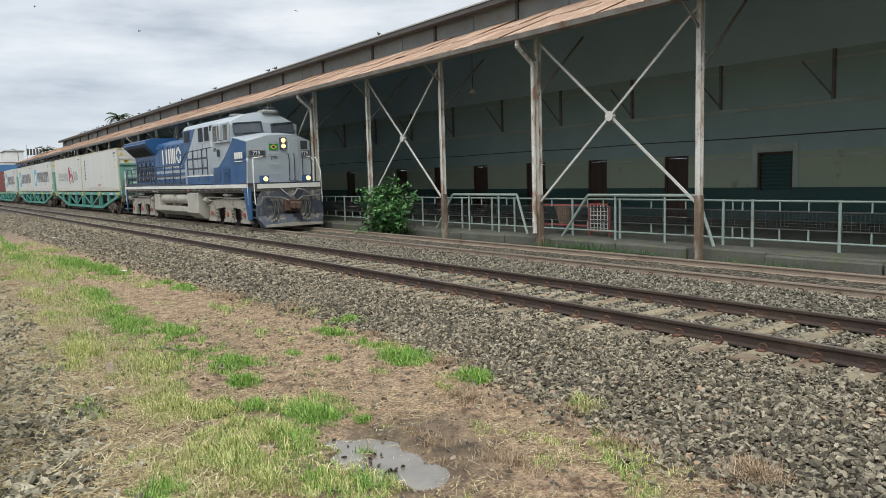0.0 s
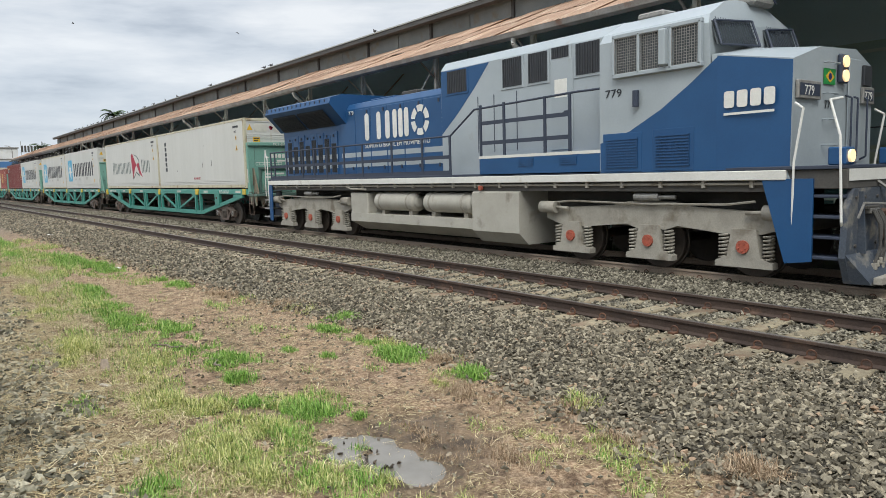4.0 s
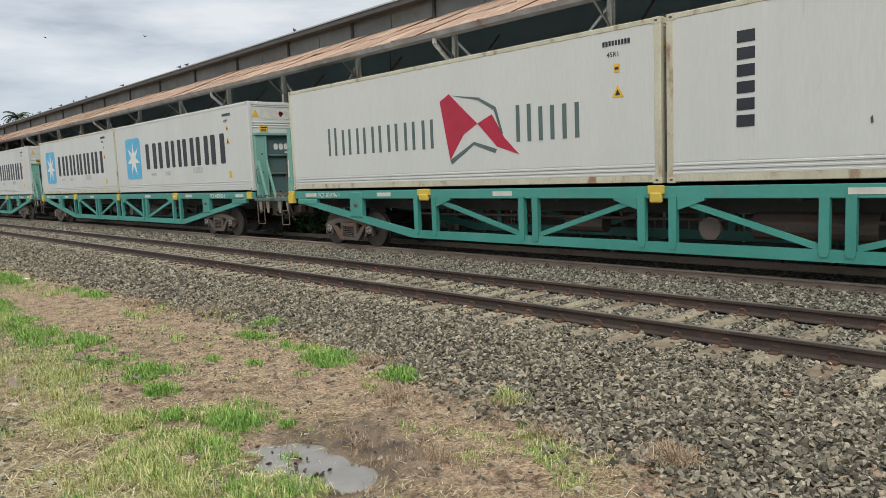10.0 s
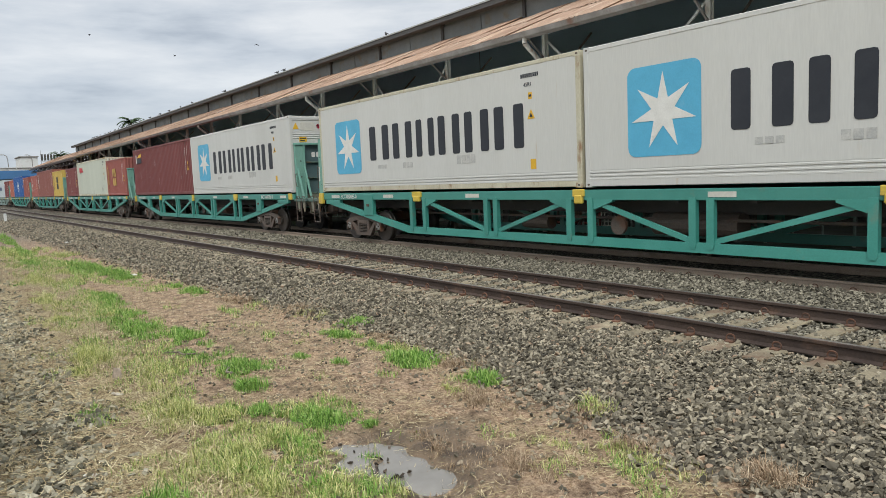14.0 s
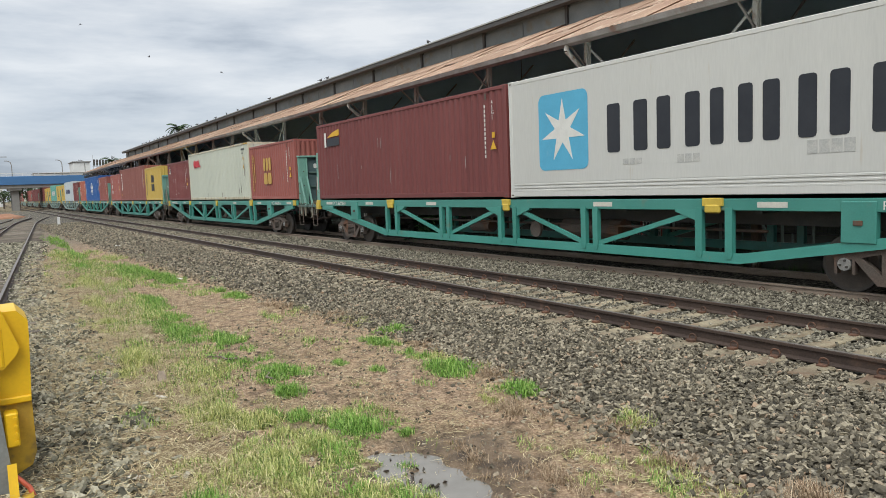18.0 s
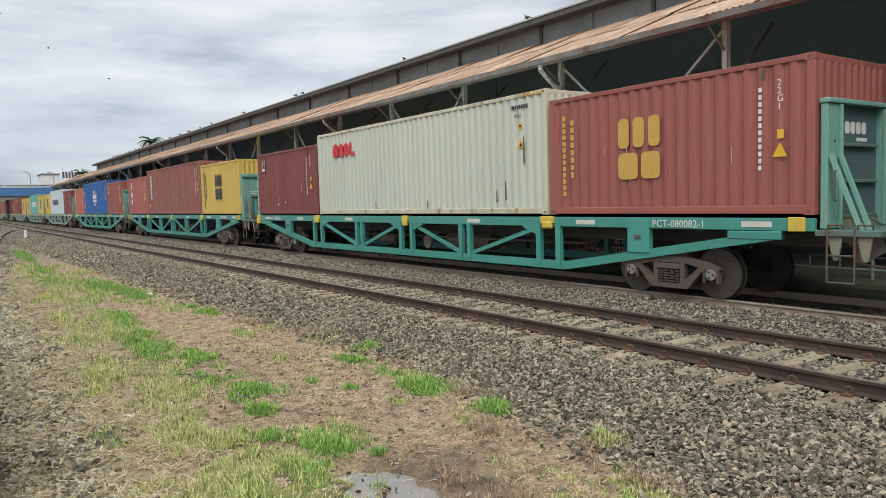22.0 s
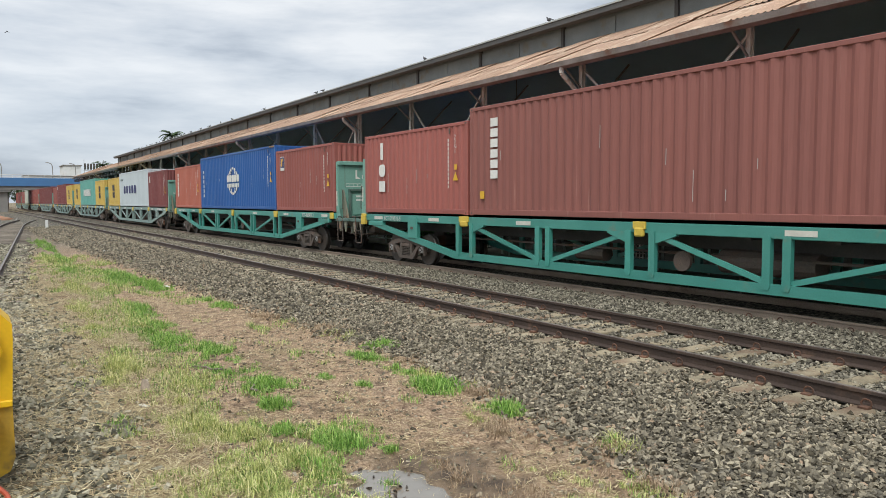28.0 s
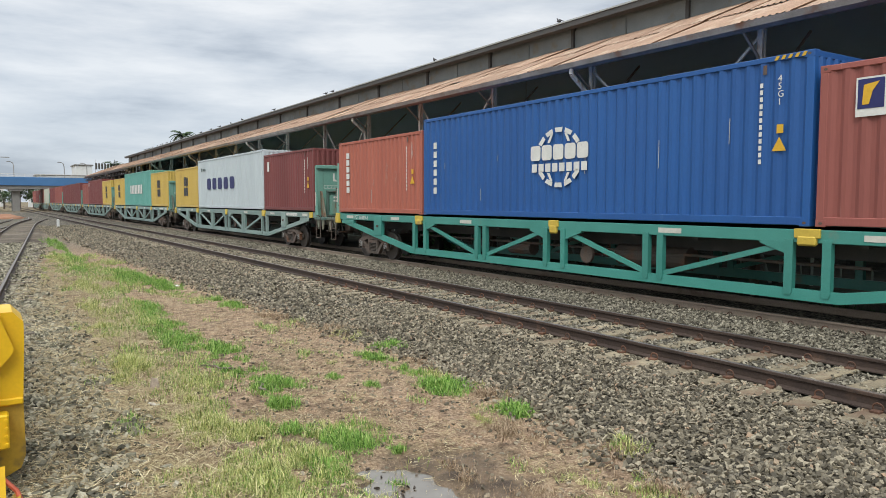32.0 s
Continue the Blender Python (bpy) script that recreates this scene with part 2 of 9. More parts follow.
M_REFLECT = mat("white_reflector_strip", (0.62, 0.6, 0.52), (0.52, 0.5, 0.44), 0.4, 0, 5.0, 0.12, 0.0)
M_BLACK = mat("black_lettering", (0.02, 0.023, 0.03), (0.03, 0.033, 0.04), 0.5, 0, 3.0, 0.1, 0.0)
M_SKYBLUE = mat("sky_blue_emblem", (0.1, 0.41, 0.6), (0.09, 0.37, 0.55), 0.5, 0, 2.0, 0.08, 0.0, dirt=(0.22, 0.45, 0.58), amount=0.2)
M_GREYGREEN = mat("grey_green_lettering", (0.08, 0.12, 0.115), (0.1, 0.14, 0.13), 0.5, 0, 3.0, 0.1, 0.0)
M_CRIMSON = mat("crimson_emblem", (0.42, 0.02, 0.05), (0.36, 0.02, 0.045), 0.5, 0, 3.0, 0.1, 0.0)
M_SIGNRED = mat("red_lettering", (0.6, 0.03, 0.045), (0.52, 0.03, 0.04), 0.5, 0, 3.0, 0.1, 0.0)
M_SIGNYELLOW = mat("yellow_sticker", (0.72, 0.42, 0.03), (0.64, 0.37, 0.03), 0.5, 0, 3.0, 0.1, 0.0)
M_GOLD = mat("mustard_lettering", (0.55, 0.34, 0.08), (0.5, 0.3, 0.07), 0.5, 0, 3.0, 0.1, 0.0)
M_NAVY = mat("navy_emblem", (0.025, 0.03, 0.13), None, 0.5, 0, 3.0, 0.1, 0.0)
M_WHEEL = mat("brown_wheel_steel", (0.07, 0.058, 0.048), (0.1, 0.08, 0.065), 0.65, 0.3, 4.0, 0.2, 0.1)
M_TREAD = mat("worn_wheel_rim", (0.1, 0.09, 0.08), (0.07, 0.062, 0.055), 0.5, 0.6, 4.0, 0.1, 0.0)
M_HUB = mat("grey_bearing_cap", (0.33, 0.32, 0.3), (0.24, 0.23, 0.21), 0.5, 0.3, 8.0, 0.2, 0.1)
M_LOCOBLUE = mat("locomotive_blue_paint", (0.017, 0.078, 0.195), (0.014, 0.066, 0.17), 0.38, 0, 0.8, 0.06, 0.02, dirt=(0.05, 0.1, 0.2), amount=0.16, dscale=2.0)
M_LOCOGREY = mat("locomotive_silver_paint", (0.375, 0.415, 0.435), (0.33, 0.37, 0.39), 0.38, 0.1, 0.8, 0.06, 0.02, dirt=(0.3, 0.3, 0.28), amount=0.2, dscale=2.0)
M_LOCOWHITE = mat("locomotive_white_stripe", (0.68, 0.67, 0.62), (0.6, 0.59, 0.54), 0.5, 0, 1.5, 0.1, 0.0, dirt=(0.4, 0.35, 0.28), amount=0.25)
M_TRUCK = mat("dusty_beige_bogie", (0.36, 0.335, 0.28), (0.28, 0.26, 0.22), 0.8, 0, 2.5, 0.2, 0.1, dirt=(0.17, 0.145, 0.11), amount=0.4, dscale=2.0)
M_TANK = mat("dusty_grey_tank", (0.42, 0.4, 0.345), (0.36, 0.34, 0.29), 0.7, 0, 1.5, 0.12, 0.05, dirt=(0.22, 0.2, 0.16), amount=0.3, dscale=2.0)
M_UNDER = mat("black_underframe", (0.07, 0.067, 0.062), (0.095, 0.088, 0.078), 0.8, 0.1, 3.0, 0.2, 0.1)
M_GRILLE = mat("dark_grille", (0.04, 0.044, 0.05), (0.055, 0.058, 0.064), 0.6, 0.2, 5.0, 0.1, 0.0)
M_PLOW = mat("dark_plow_plate", (0.05, 0.065, 0.09), (0.085, 0.095, 0.11), 0.7, 0.1, 2.5, 0.25, 0.15, dirt=(0.3, 0.27, 0.21), amount=0.42, dscale=1.6)
M_RAILING = mat("dark_blue_grey_railing", (0.035, 0.045, 0.07), (0.05, 0.06, 0.085), 0.55, 0.1, 4.0, 0.1, 0.0)
M_GLASS = mat("dark_window_glass", (0.05, 0.06, 0.065), (0.07, 0.08, 0.085), 0.08, 0, 2.0, 0.05, 0.0, spec=0.8)
M_LAMP = glow("lit_headlamp", (1.0, 0.74, 0.4), 0.75)
M_REDCAP = mat("red_axle_cap", (0.42, 0.1, 0.06), (0.3, 0.08, 0.05), 0.6, 0, 8.0, 0.2, 0.05)

# ---- building helpers ----


class Shape:
    """Collects faces of one mesh."""

    def __init__(self):
        self.v, self.f, self.mi = [], [], []

    def add(self, vs, fs, mi=0):
        n = len(self.v)
        self.v += [tuple(p) for p in vs]
        self.f += [tuple(i + n for i in q) for q in fs]
        self.mi += [mi] * len(fs)
        return self

    def box(self, x0, x1, y0, y1, z0, z1, c=0.0, mi=0):
        """A box, with its twelve edges chamfered by c."""
        if c <= 0:
            vs = [(x, y, z) for x in (x0, x1) for y in (y0, y1) for z in (z0, z1)]
            return self.add(vs, [(0, 1, 3, 2), (4, 6, 7, 5), (0, 4, 5, 1), (2, 3, 7, 6), (0, 2, 6, 4), (1, 5, 7, 3)], mi)
        c = min(c, (x1 - x0) * 0.45, (y1 - y0) * 0.45, (z1 - z0) * 0.45)
        vs, ix = [], {}
        for a, x in enumerate((x0, x1)):
            for b, y in enumerate((y0, y1)):
                for d, z in enumerate((z0, z1)):
                    sx, sy, sz = (c if a == 0 else -c), (c if b == 0 else -c), (c if d == 0 else -c)
                    for k, p in enumerate(((x, y + sy, z + sz), (x + sx, y, z + sz), (x + sx, y + sy, z))):
                        ix[a, b, d, k] = len(vs)
                        vs.append(p)
        fs = []
        for a in (0, 1):
            q = [ix[a, 0, 0, 0], ix[a, 0, 1, 0], ix[a, 1, 1, 0], ix[a, 1, 0, 0]]
            fs.append(q if a == 0 else q[::-1])
            q = [ix[0, a, 0, 1], ix[1, a, 0, 1], ix[1, a, 1, 1], ix[0, a, 1, 1]]
            fs.append(q if a == 0 else q[::-1])
            q = [ix[0, 0, a, 2], ix[0, 1, a, 2], ix[1, 1, a, 2], ix[1, 0, a, 2]]
            fs.append(q if a == 0 else q[::-1])
        for a in (0, 1):
            for b in (0, 1):
                fs.append([ix[a, b, 0, 0], ix[a, b, 1, 0], ix[a, b, 1, 1], ix[a, b, 0, 1]])
                fs.append([ix[a, 0, b, 0], ix[a, 1, b, 0], ix[a, 1, b, 2], ix[a, 0, b, 2]])
                fs.append([ix[0, a, b, 1], ix[1, a, b, 1], ix[1, a, b, 2], ix[0, a, b, 2]])
                for d in (0, 1):
                    fs.append([ix[a, b, d, 0], ix[a, b, d, 1], ix[a, b, d, 2]])
        return self.add(vs, fs, mi)

    def cyl(self, p, q, r, n=10, r2=None, caps=True, mi=0):
        p, q = Vector(p), Vector(q)
        d = (q - p).normalized()
        u = d.orthogonal().normalized()
        w = d.cross(u)
        r2 = r if r2 is None else r2
        vs = [p + (u * math.cos(a) + w * math.sin(a)) * r for a in (2 * math.pi * i / n for i in range(n))]
        vs += [q + (u * math.cos(a) + w * math.sin(a)) * r2 for a in (2 * math.pi * i / n for i in range(n))]
        fs = [(i, (i + 1) % n, n + (i + 1) % n, n + i) for i in range(n)]
        if caps:
            fs += [tuple(range(n - 1, -1, -1)), tuple(range(n, 2 * n))]
        return self.add(vs, fs, mi)

    def tube(self, pts, r, n=6, mi=0):
        for a, b in zip(pts, pts[1:]):
            self.cyl(a, b, r, n, mi=mi)
        return self

    def prism(self, outline, axis, a, b, mi=0):
        """A flat outline drawn out along an axis from a to b. Outline pairs: the other two axes in x, y, z order."""
        def at(p, k):
            return {"x": (k, p[0], p[1]), "y": (p[0], k, p[1]), "z": (p[0], p[1], k)}[axis]
        n = len(outline)
        vs = [at(p, a) for p in outline] + [at(p, b) for p in outline]
        fs = [(i, (i + 1) % n, n + (i + 1) % n, n + i) for i in range(n)] + [tuple(range(n - 1, -1, -1)), tuple(range(n, 2 * n))]
        return self.add(vs, fs, mi)

    def beam(self, p, q, w, h, mi=0):
        """A flat bar from p to q, w thick along y, h deep."""
        p, q = Vector(p), Vector(q)
        d = (q - p).normalized()
        y = Vector((0, 1, 0)) if abs(d.y) < 0.9 else Vector((1, 0, 0))
        u = d.cross(y).normalized() * h / 2
        s = u.cross(d).normalized() * w / 2
        vs = [a + su * u + ss * s for a in (p, q) for su in (-1, 1) for ss in (-1, 1)]
        return self.add(vs, [(0, 1, 3, 2), (4, 6, 7, 5), (0, 4, 5, 1), (2, 3, 7, 6), (0, 2, 6, 4), (1, 5, 7, 3)], mi)

    def mesh(self, name, mats, smooth=False):
        me = bpy.data.meshes.new(name)
        me.from_pydata(self.v, [], self.f)
        for m in mats if isinstance(mats, (list, tuple)) else [mats]:
            me.materials.append(m)
        if any(self.mi):
            me.polygons.foreach_set("material_index", self.mi)
        bm = bmesh.new()
        bm.from_mesh(me)
        bmesh.ops.recalc_face_normals(bm, faces=bm.faces)
        bm.to_mesh(me)
        bm.free()
        if smooth:
            me.polygons.foreach_set("use_smooth", [len(p.vertices) == 4 for p in me.polygons])
        return me


def part(name, shape, mats, parent, label="", smooth=False):
    """One mesh under a thing or a part."""
    me = shape.mesh(name, mats, smooth) if isinstance(shape, Shape) else shape
    ob = new(name, me)
    ob.parent = parent
    return tagged(ob, label)


def share(name, me, parent, m):
    """One more piece on a mesh that it shares."""
    ob = new(name, me)
    ob.parent = parent
    ob.matrix_basis = m
    return ob


def thing(name, label, category, group="", kind="", at=(0, 0, 0)):
    ob = new(name)
    ob.location = at
    ob.empty_display_size = 0.3
    return tagged(ob, label, category, group, kind)


def flat(outlines, y, t=0.004):
    """Thin raised shapes on a side that faces -y, from outlines of (x, z)."""
    s = Shape()
    for o in outlines:
        s.prism(o, "y", y - t, y)
    return s


def rect(x0, x1, z0, z1):
    return [(x0, z0), (x1, z0), (x1, z1), (x0, z1)]


def disc(x, z, r, n=20, r2=None, a0=0.0):
    r2 = r2 or r
    return [(x + r * math.cos(a0 + 2 * math.pi * i / n), z + r2 * math.sin(a0 + 2 * math.pi * i / n)) for i in range(n)]


def star(x, z, r, k=7, inner=0.4, turn=0.0):
    return [(x + (r if i % 2 == 0 else r * inner) * math.sin(math.pi * i / k + turn), z + (r if i % 2 == 0 else r * inner) * math.cos(math.pi * i / k + turn)) for i in range(2 * k)]


def rounded(x0, x1, z0, z1, r, n=5):
    pts = []
    for cx, cz, a in ((x1 - r, z1 - r, 0), (x0 + r, z1 - r, 90), (x0 + r, z0 + r, 180), (x1 - r, z0 + r, 270)):
        pts += [(cx + r * math.cos(radians(a + 90 * i / n)), cz + r * math.sin(radians(a + 90 * i / n))) for i in range(n + 1)]
    return pts


def bars(x0, x1, z0, z1, n, gap=0.3, upright=False):
    """n plain bars in a row (or, upright, in a column) that stand for a word."""
    out = []
    for i in range(n):
        if upright:
            h = (z1 - z0) / n
            out.append(rect(x0, x1, z0 + i * h + h * gap / 2, z0 + (i + 1) * h - h * gap / 2))
        else:
            w = (x1 - x0) / n
            out.append(rect(x0 + i * w + w * gap / 2, x0 + (i + 1) * w - w * gap / 2, z0, z1))
    return out


def words(text, x, y, z, size, material, parent, name="lettering", turn=(90, 0, 0), label="", width=1.0):
    """Lettering in the built-in font, its lower left corner at x, y, z."""
    cu = bpy.data.curves.new(name, "FONT")
    cu.body, cu.size, cu.resolution_u, cu.extrude = text, size, 2, 0.002
    tmp = bpy.data.objects.new(name, cu)
    scene.collection.objects.link(tmp)
    me = bpy.data.meshes.new_from_object(tmp.evaluated_get(bpy.context.evaluated_depsgraph_get()))
    bpy.data.objects.remove(tmp)
    me.transform(Matrix.Diagonal((width, 1, 1, 1)))
    me.materials.clear()
    me.materials.append(material)
    ob = new(name, me)
    ob.parent = parent
    ob.matrix_basis = pose(x, y, z, *turn)
    return tagged(ob, label)

# ---- the ground: one sheet with the ballast beds, the worn grass strip and the hollow with water ----
NEAR_Y, TRAIN_Y = 8.40, 12.70          # centre lines of the two straight tracks
TRAIN_TOP = -0.06                      # rail top of the train's track
HALF = 0.835                           # half the distance between rail centres


def side_rail(x):
    """y of the nearer rail of the siding that leaves the near track at a turnout."""
    if x > -66:
        return -0.95 - 0.0685 * x
    return 3.57 + 0.0685 * (-66 - x) + 0.0016 * (-66 - x) ** 2


def bed_edge(x):
    """y where the ballast bed of the near track ends."""
    return float(np.interp(x, [-90, -60, -39, -20, -13, -8.2, -4.2, -2.8, 0, 6], [4.4, 3.8, 4.2, 4.6, 4.85, 5.15, 4.5, 4.2, 3.9, 3.7]))


def ground_z(x, y):
    e = bed_edge(x)
    z = -0.30 + 0.10 * min(max((y - e + 0.3) / 1.8, 0), 1)
    z -= 0.10 * min(max((y - 13.7) / 0.6, 0), 1)
    s = side_rail(x)
    z += 0.07 * min(max((s + 0.9 - y) / 0.5, 0), 1)
    z -= 0.085 * math.exp(-(((x + 4.78) / 0.74) ** 2 + ((y - 2.8 - 0.1 * (x + 4.7)) / 0.36) ** 2) ** 1.5)
    z -= 0.05 * math.exp(-(((x + 4.1) / 0.36) ** 2 + ((y - 2.85) / 0.2) ** 2))
    z += 0.045 * noise.noise((x * 4.1, y * 4.1, 9)) * math.exp(-((x + 4.7) ** 2 + (y - 2.7) ** 2) / 1.0)
    return z + 0.035 * noise.noise((x * 0.5, y * 0.5, 0)) * min(1, max(0, (8 - y) / 3)) + 0.012 * noise.noise((x * 2.2, y * 2.2, 4)) + 0.008 * noise.noise((x * 6, y * 6, 2))


def straw_edge(x, y):
    """y where the stones of the siding give way to earth."""
    return side_rail(x) + max(1.95 + 0.05 * x, 0.7) + 0.3 * noise.noise((x * 0.55, y * 0.75, 7)) + 0.2 * noise.noise((x * 1.7, y * 1.7, 3))


def zone(x, y):
    """(stone, straw, grass, mud) shares of the surface at a place."""
    n1, n2 = noise.noise((x * 0.55, y * 0.75, 7)), noise.noise((x * 1.7, y * 1.7, 3))
    e = bed_edge(x) + 0.25 * n2
    stone = min(max((y - e) / 0.35, 0, 0.7 * min(1, (-30 - x) / 12)), 1)
    straw = min(max((straw_edge(x, y) - y) / 0.4, 0), 1)
    g = 0.2 + 0.9 * n1 + 0.7 * n2 - 0.4 * abs(y - 2.4)
    mud = math.exp(-(((x + 4.55) / 0.95) ** 2 + ((y - 3.05) / 0.7) ** 2) ** 1.3) + 0.5 * n2
    mud = min(max(1.4 * mud - 0.25, 0), 0.9) * (1 - stone) * (1 - straw)
    grass = min(max(g, 0), 1) * (1 - stone) * (1 - straw)
    return stone, straw, grass * (1 - mud), mud


def build_ground():
    xs = np.concatenate([[-1500, -700, -400, -260, -180], np.arange(-140, -30, 2.5), np.arange(-30, -12, 0.3), np.arange(-12, -6.2, 0.11), np.arange(-6.2, -3.4, 0.05), np.arange(-3.4, 4, 0.11), np.arange(4, 16, 1.0), [25, 60, 150, 400, 1500]])
    ys = np.concatenate([[-1500, -600, -200, -80, -40, -20, -10, -6], np.arange(-4, 0.5, 0.4), np.arange(0.5, 1.9, 0.11), np.arange(1.9, 3.6, 0.05), np.arange(3.6, 8.0, 0.11), np.arange(8.0, 16, 0.5), [18, 30, 60, 120, 300, 1500]])
    nx, ny = len(xs), len(ys)
    vs, col = [], []
    for x in xs:
        for y in ys:
            vs.append((x, y, ground_z(x, y) if -150 < x < 30 and -8 < y < 17 else -0.32))
            col.append(zone(x, y) if -150 < x < 30 and -5 < y < 17 else (0.15, 0.3, 0.6, 0.0))
    fs = [(i * ny + j, (i + 1) * ny + j, (i + 1) * ny + j + 1, i * ny + j + 1) for i in range(nx - 1) for j in range(ny - 1)]
    me = bpy.data.meshes.new("ground")
    me.from_pydata(vs, [], fs)
    me.polygons.foreach_set("use_smooth", [True] * len(fs))
    at = me.color_attributes.new("zone", "FLOAT_COLOR", "POINT")
    at.data.foreach_set("color", np.array(col).ravel())
    m = bpy.data.materials.new("ground_cover")
    m.use_nodes = True
    nt, ln = m.node_tree.nodes, m.node_tree.links
    b = nt["Principled BSDF"]
    b.inputs["Specular IOR Level"].default_value = 0.25
    co = nt.new("ShaderNodeTexCoord")
    za = nt.new("ShaderNodeVertexColor")
    za.layer_name = "zone"
    sep = nt.new("ShaderNodeSeparateColor")
    ln.new(za.outputs[0], sep.inputs[0])

    def tex(kind, s, **k):
        n = nt.new(kind)
        n.inputs["Scale"].default_value = s
        for a, v in k.items():
            n.inputs[a].default_value = v
        ln.new(co.outputs["Object"], n.inputs["Vector"])
        return n

    def ramp(src, *stops):
        r = nt.new("ShaderNodeValToRGB")
        while len(r.color_ramp.elements) < len(stops):
            r.color_ramp.elements.new(0.5)
        for e, (p, c) in zip(r.color_ramp.elements, stops):
            e.position, e.color = p, (*c, 1)
        ln.new(src, r.inputs[0])
        return r.outputs[0]

    def mixc(f, a, b_):
        n = nt.new("ShaderNodeMix")
        n.data_type = "RGBA"
        ln.new(f, n.inputs[0])
        ln.new(a, n.inputs[6])
        ln.new(b_, n.inputs[7])
        return n.outputs[2]

    vor = tex("ShaderNodeTexVoronoi", 17.0)
    vor2 = tex("ShaderNodeTexVoronoi", 31.0)
    n_big, n_mid, n_fine = tex("ShaderNodeTexNoise", 0.7, Detail=6.0), tex("ShaderNodeTexNoise", 6.0, Detail=8.0), tex("ShaderNodeTexNoise", 32.0, Detail=8.0, Roughness=0.75)
    rgb = nt.new("ShaderNodeSeparateColor")
    ln.new(vor.outputs["Color"], rgb.inputs[0])
    stone = ramp(rgb.outputs[0], (0.0, (0.05, 0.044, 0.034)), (0.4, (0.15, 0.133, 0.1)), (1.0, (0.36, 0.32, 0.245)))
    # shade in the gaps between stones, painted as dark rims
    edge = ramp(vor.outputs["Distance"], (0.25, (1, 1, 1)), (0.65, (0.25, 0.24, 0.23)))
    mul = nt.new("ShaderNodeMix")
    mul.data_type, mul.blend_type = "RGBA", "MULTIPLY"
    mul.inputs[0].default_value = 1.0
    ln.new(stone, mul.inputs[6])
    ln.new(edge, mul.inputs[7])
    dirt = ramp(n_fine.outputs[0], (0.34, (0.075, 0.046, 0.03)), (0.46, (0.25, 0.165, 0.103)), (0.64, (0.54, 0.405, 0.28)))
    straw = ramp(n_fine.outputs[0], (0.3, (0.045, 0.041, 0.03)), (0.5, (0.13, 0.115, 0.08)), (0.7, (0.3, 0.26, 0.18)))
    # the dark low stop paints shadow on the soil between blades
    grass = ramp(n_fine.outputs[0], (0.34, (0.05, 0.042, 0.02)), (0.5, (0.17, 0.145, 0.065)), (0.66, (0.38, 0.32, 0.16)))
    patchy = ramp(n_mid.outputs[0], (0.34, (0.45, 0.42, 0.4)), (0.5, (0.95, 0.95, 0.93)), (0.68, (1.25, 1.22, 1.15)))
    dm = nt.new("ShaderNodeMix")
    dm.data_type, dm.blend_type = "RGBA", "MULTIPLY"
    dm.inputs[0].default_value = 1.0
    ln.new(dirt, dm.inputs[6])
    ln.new(patchy, dm.inputs[7])
    c = mixc(sep.outputs[2], dm.outputs[2], grass)
    c = mixc(sep.outputs[1], c, straw)
    c = mixc(za.outputs[1], c, ramp(n_mid.outputs[0], (0.35, (0.07, 0.05, 0.034)), (0.65, (0.19, 0.135, 0.085))))
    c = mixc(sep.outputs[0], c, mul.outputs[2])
    ln.new(c, b.inputs["Base Color"])
    wet = tex("ShaderNodeTexNoise", 1.1, Detail=4.0)
    damp = nt.new("ShaderNodeRGB")
    damp.outputs[0].default_value = (0.42, 0.42, 0.42, 1)
    ln.new(mixc(za.outputs[1], ramp(wet.outputs[0], (0.4, (0.95, 0.95, 0.95)), (0.7, (0.7, 0.7, 0.7))), damp.outputs[0]), b.inputs["Roughness"])
    bp = nt.new("ShaderNodeBump")
    bp.inputs["Strength"].default_value, bp.inputs["Distance"].default_value = 0.9, 0.03
    hm = nt.new("ShaderNodeMix")
    hm.data_type = "FLOAT"
    ln.new(sep.outputs[0], hm.inputs[0])
    ln.new(n_fine.outputs[0], hm.inputs[2])
    inv = nt.new("ShaderNodeMath")
    inv.operation = "SUBTRACT"
    inv.inputs[0].default_value = 1.0
    ln.new(vor.outputs["Distance"], inv.inputs[1])
    ln.new(inv.outputs[0], hm.inputs[3])
    ln.new(hm.outputs[0], bp.inputs["Height"])
    ln.new(bp.outputs[0], b.inputs["Normal"])
    me.materials.append(m)
    tagged(new("ground", me), "gravelly yard ground with worn grass and ballast beds", "ground", kind="structure")


build_ground()

M_WATER = mat("puddle_water", (0.2, 0.18, 0.15), (0.15, 0.135, 0.11), 0.03, 0, 3.0, 0.05, 0.006, spec=1.0, fine=18.0)
pd = Shape()
pd.prism([(-4.85 + 1.25 * math.cos(a), 2.6 + 1.0 * math.sin(a)) for a in (2 * math.pi * i / 40 for i in range(40))], "z", -0.40, -0.357)
tagged(new("puddle", pd.mesh("puddle", M_WATER)), "shallow muddy rain puddle reflecting the sky", "puddle", kind="structure")

# ---- rails ----


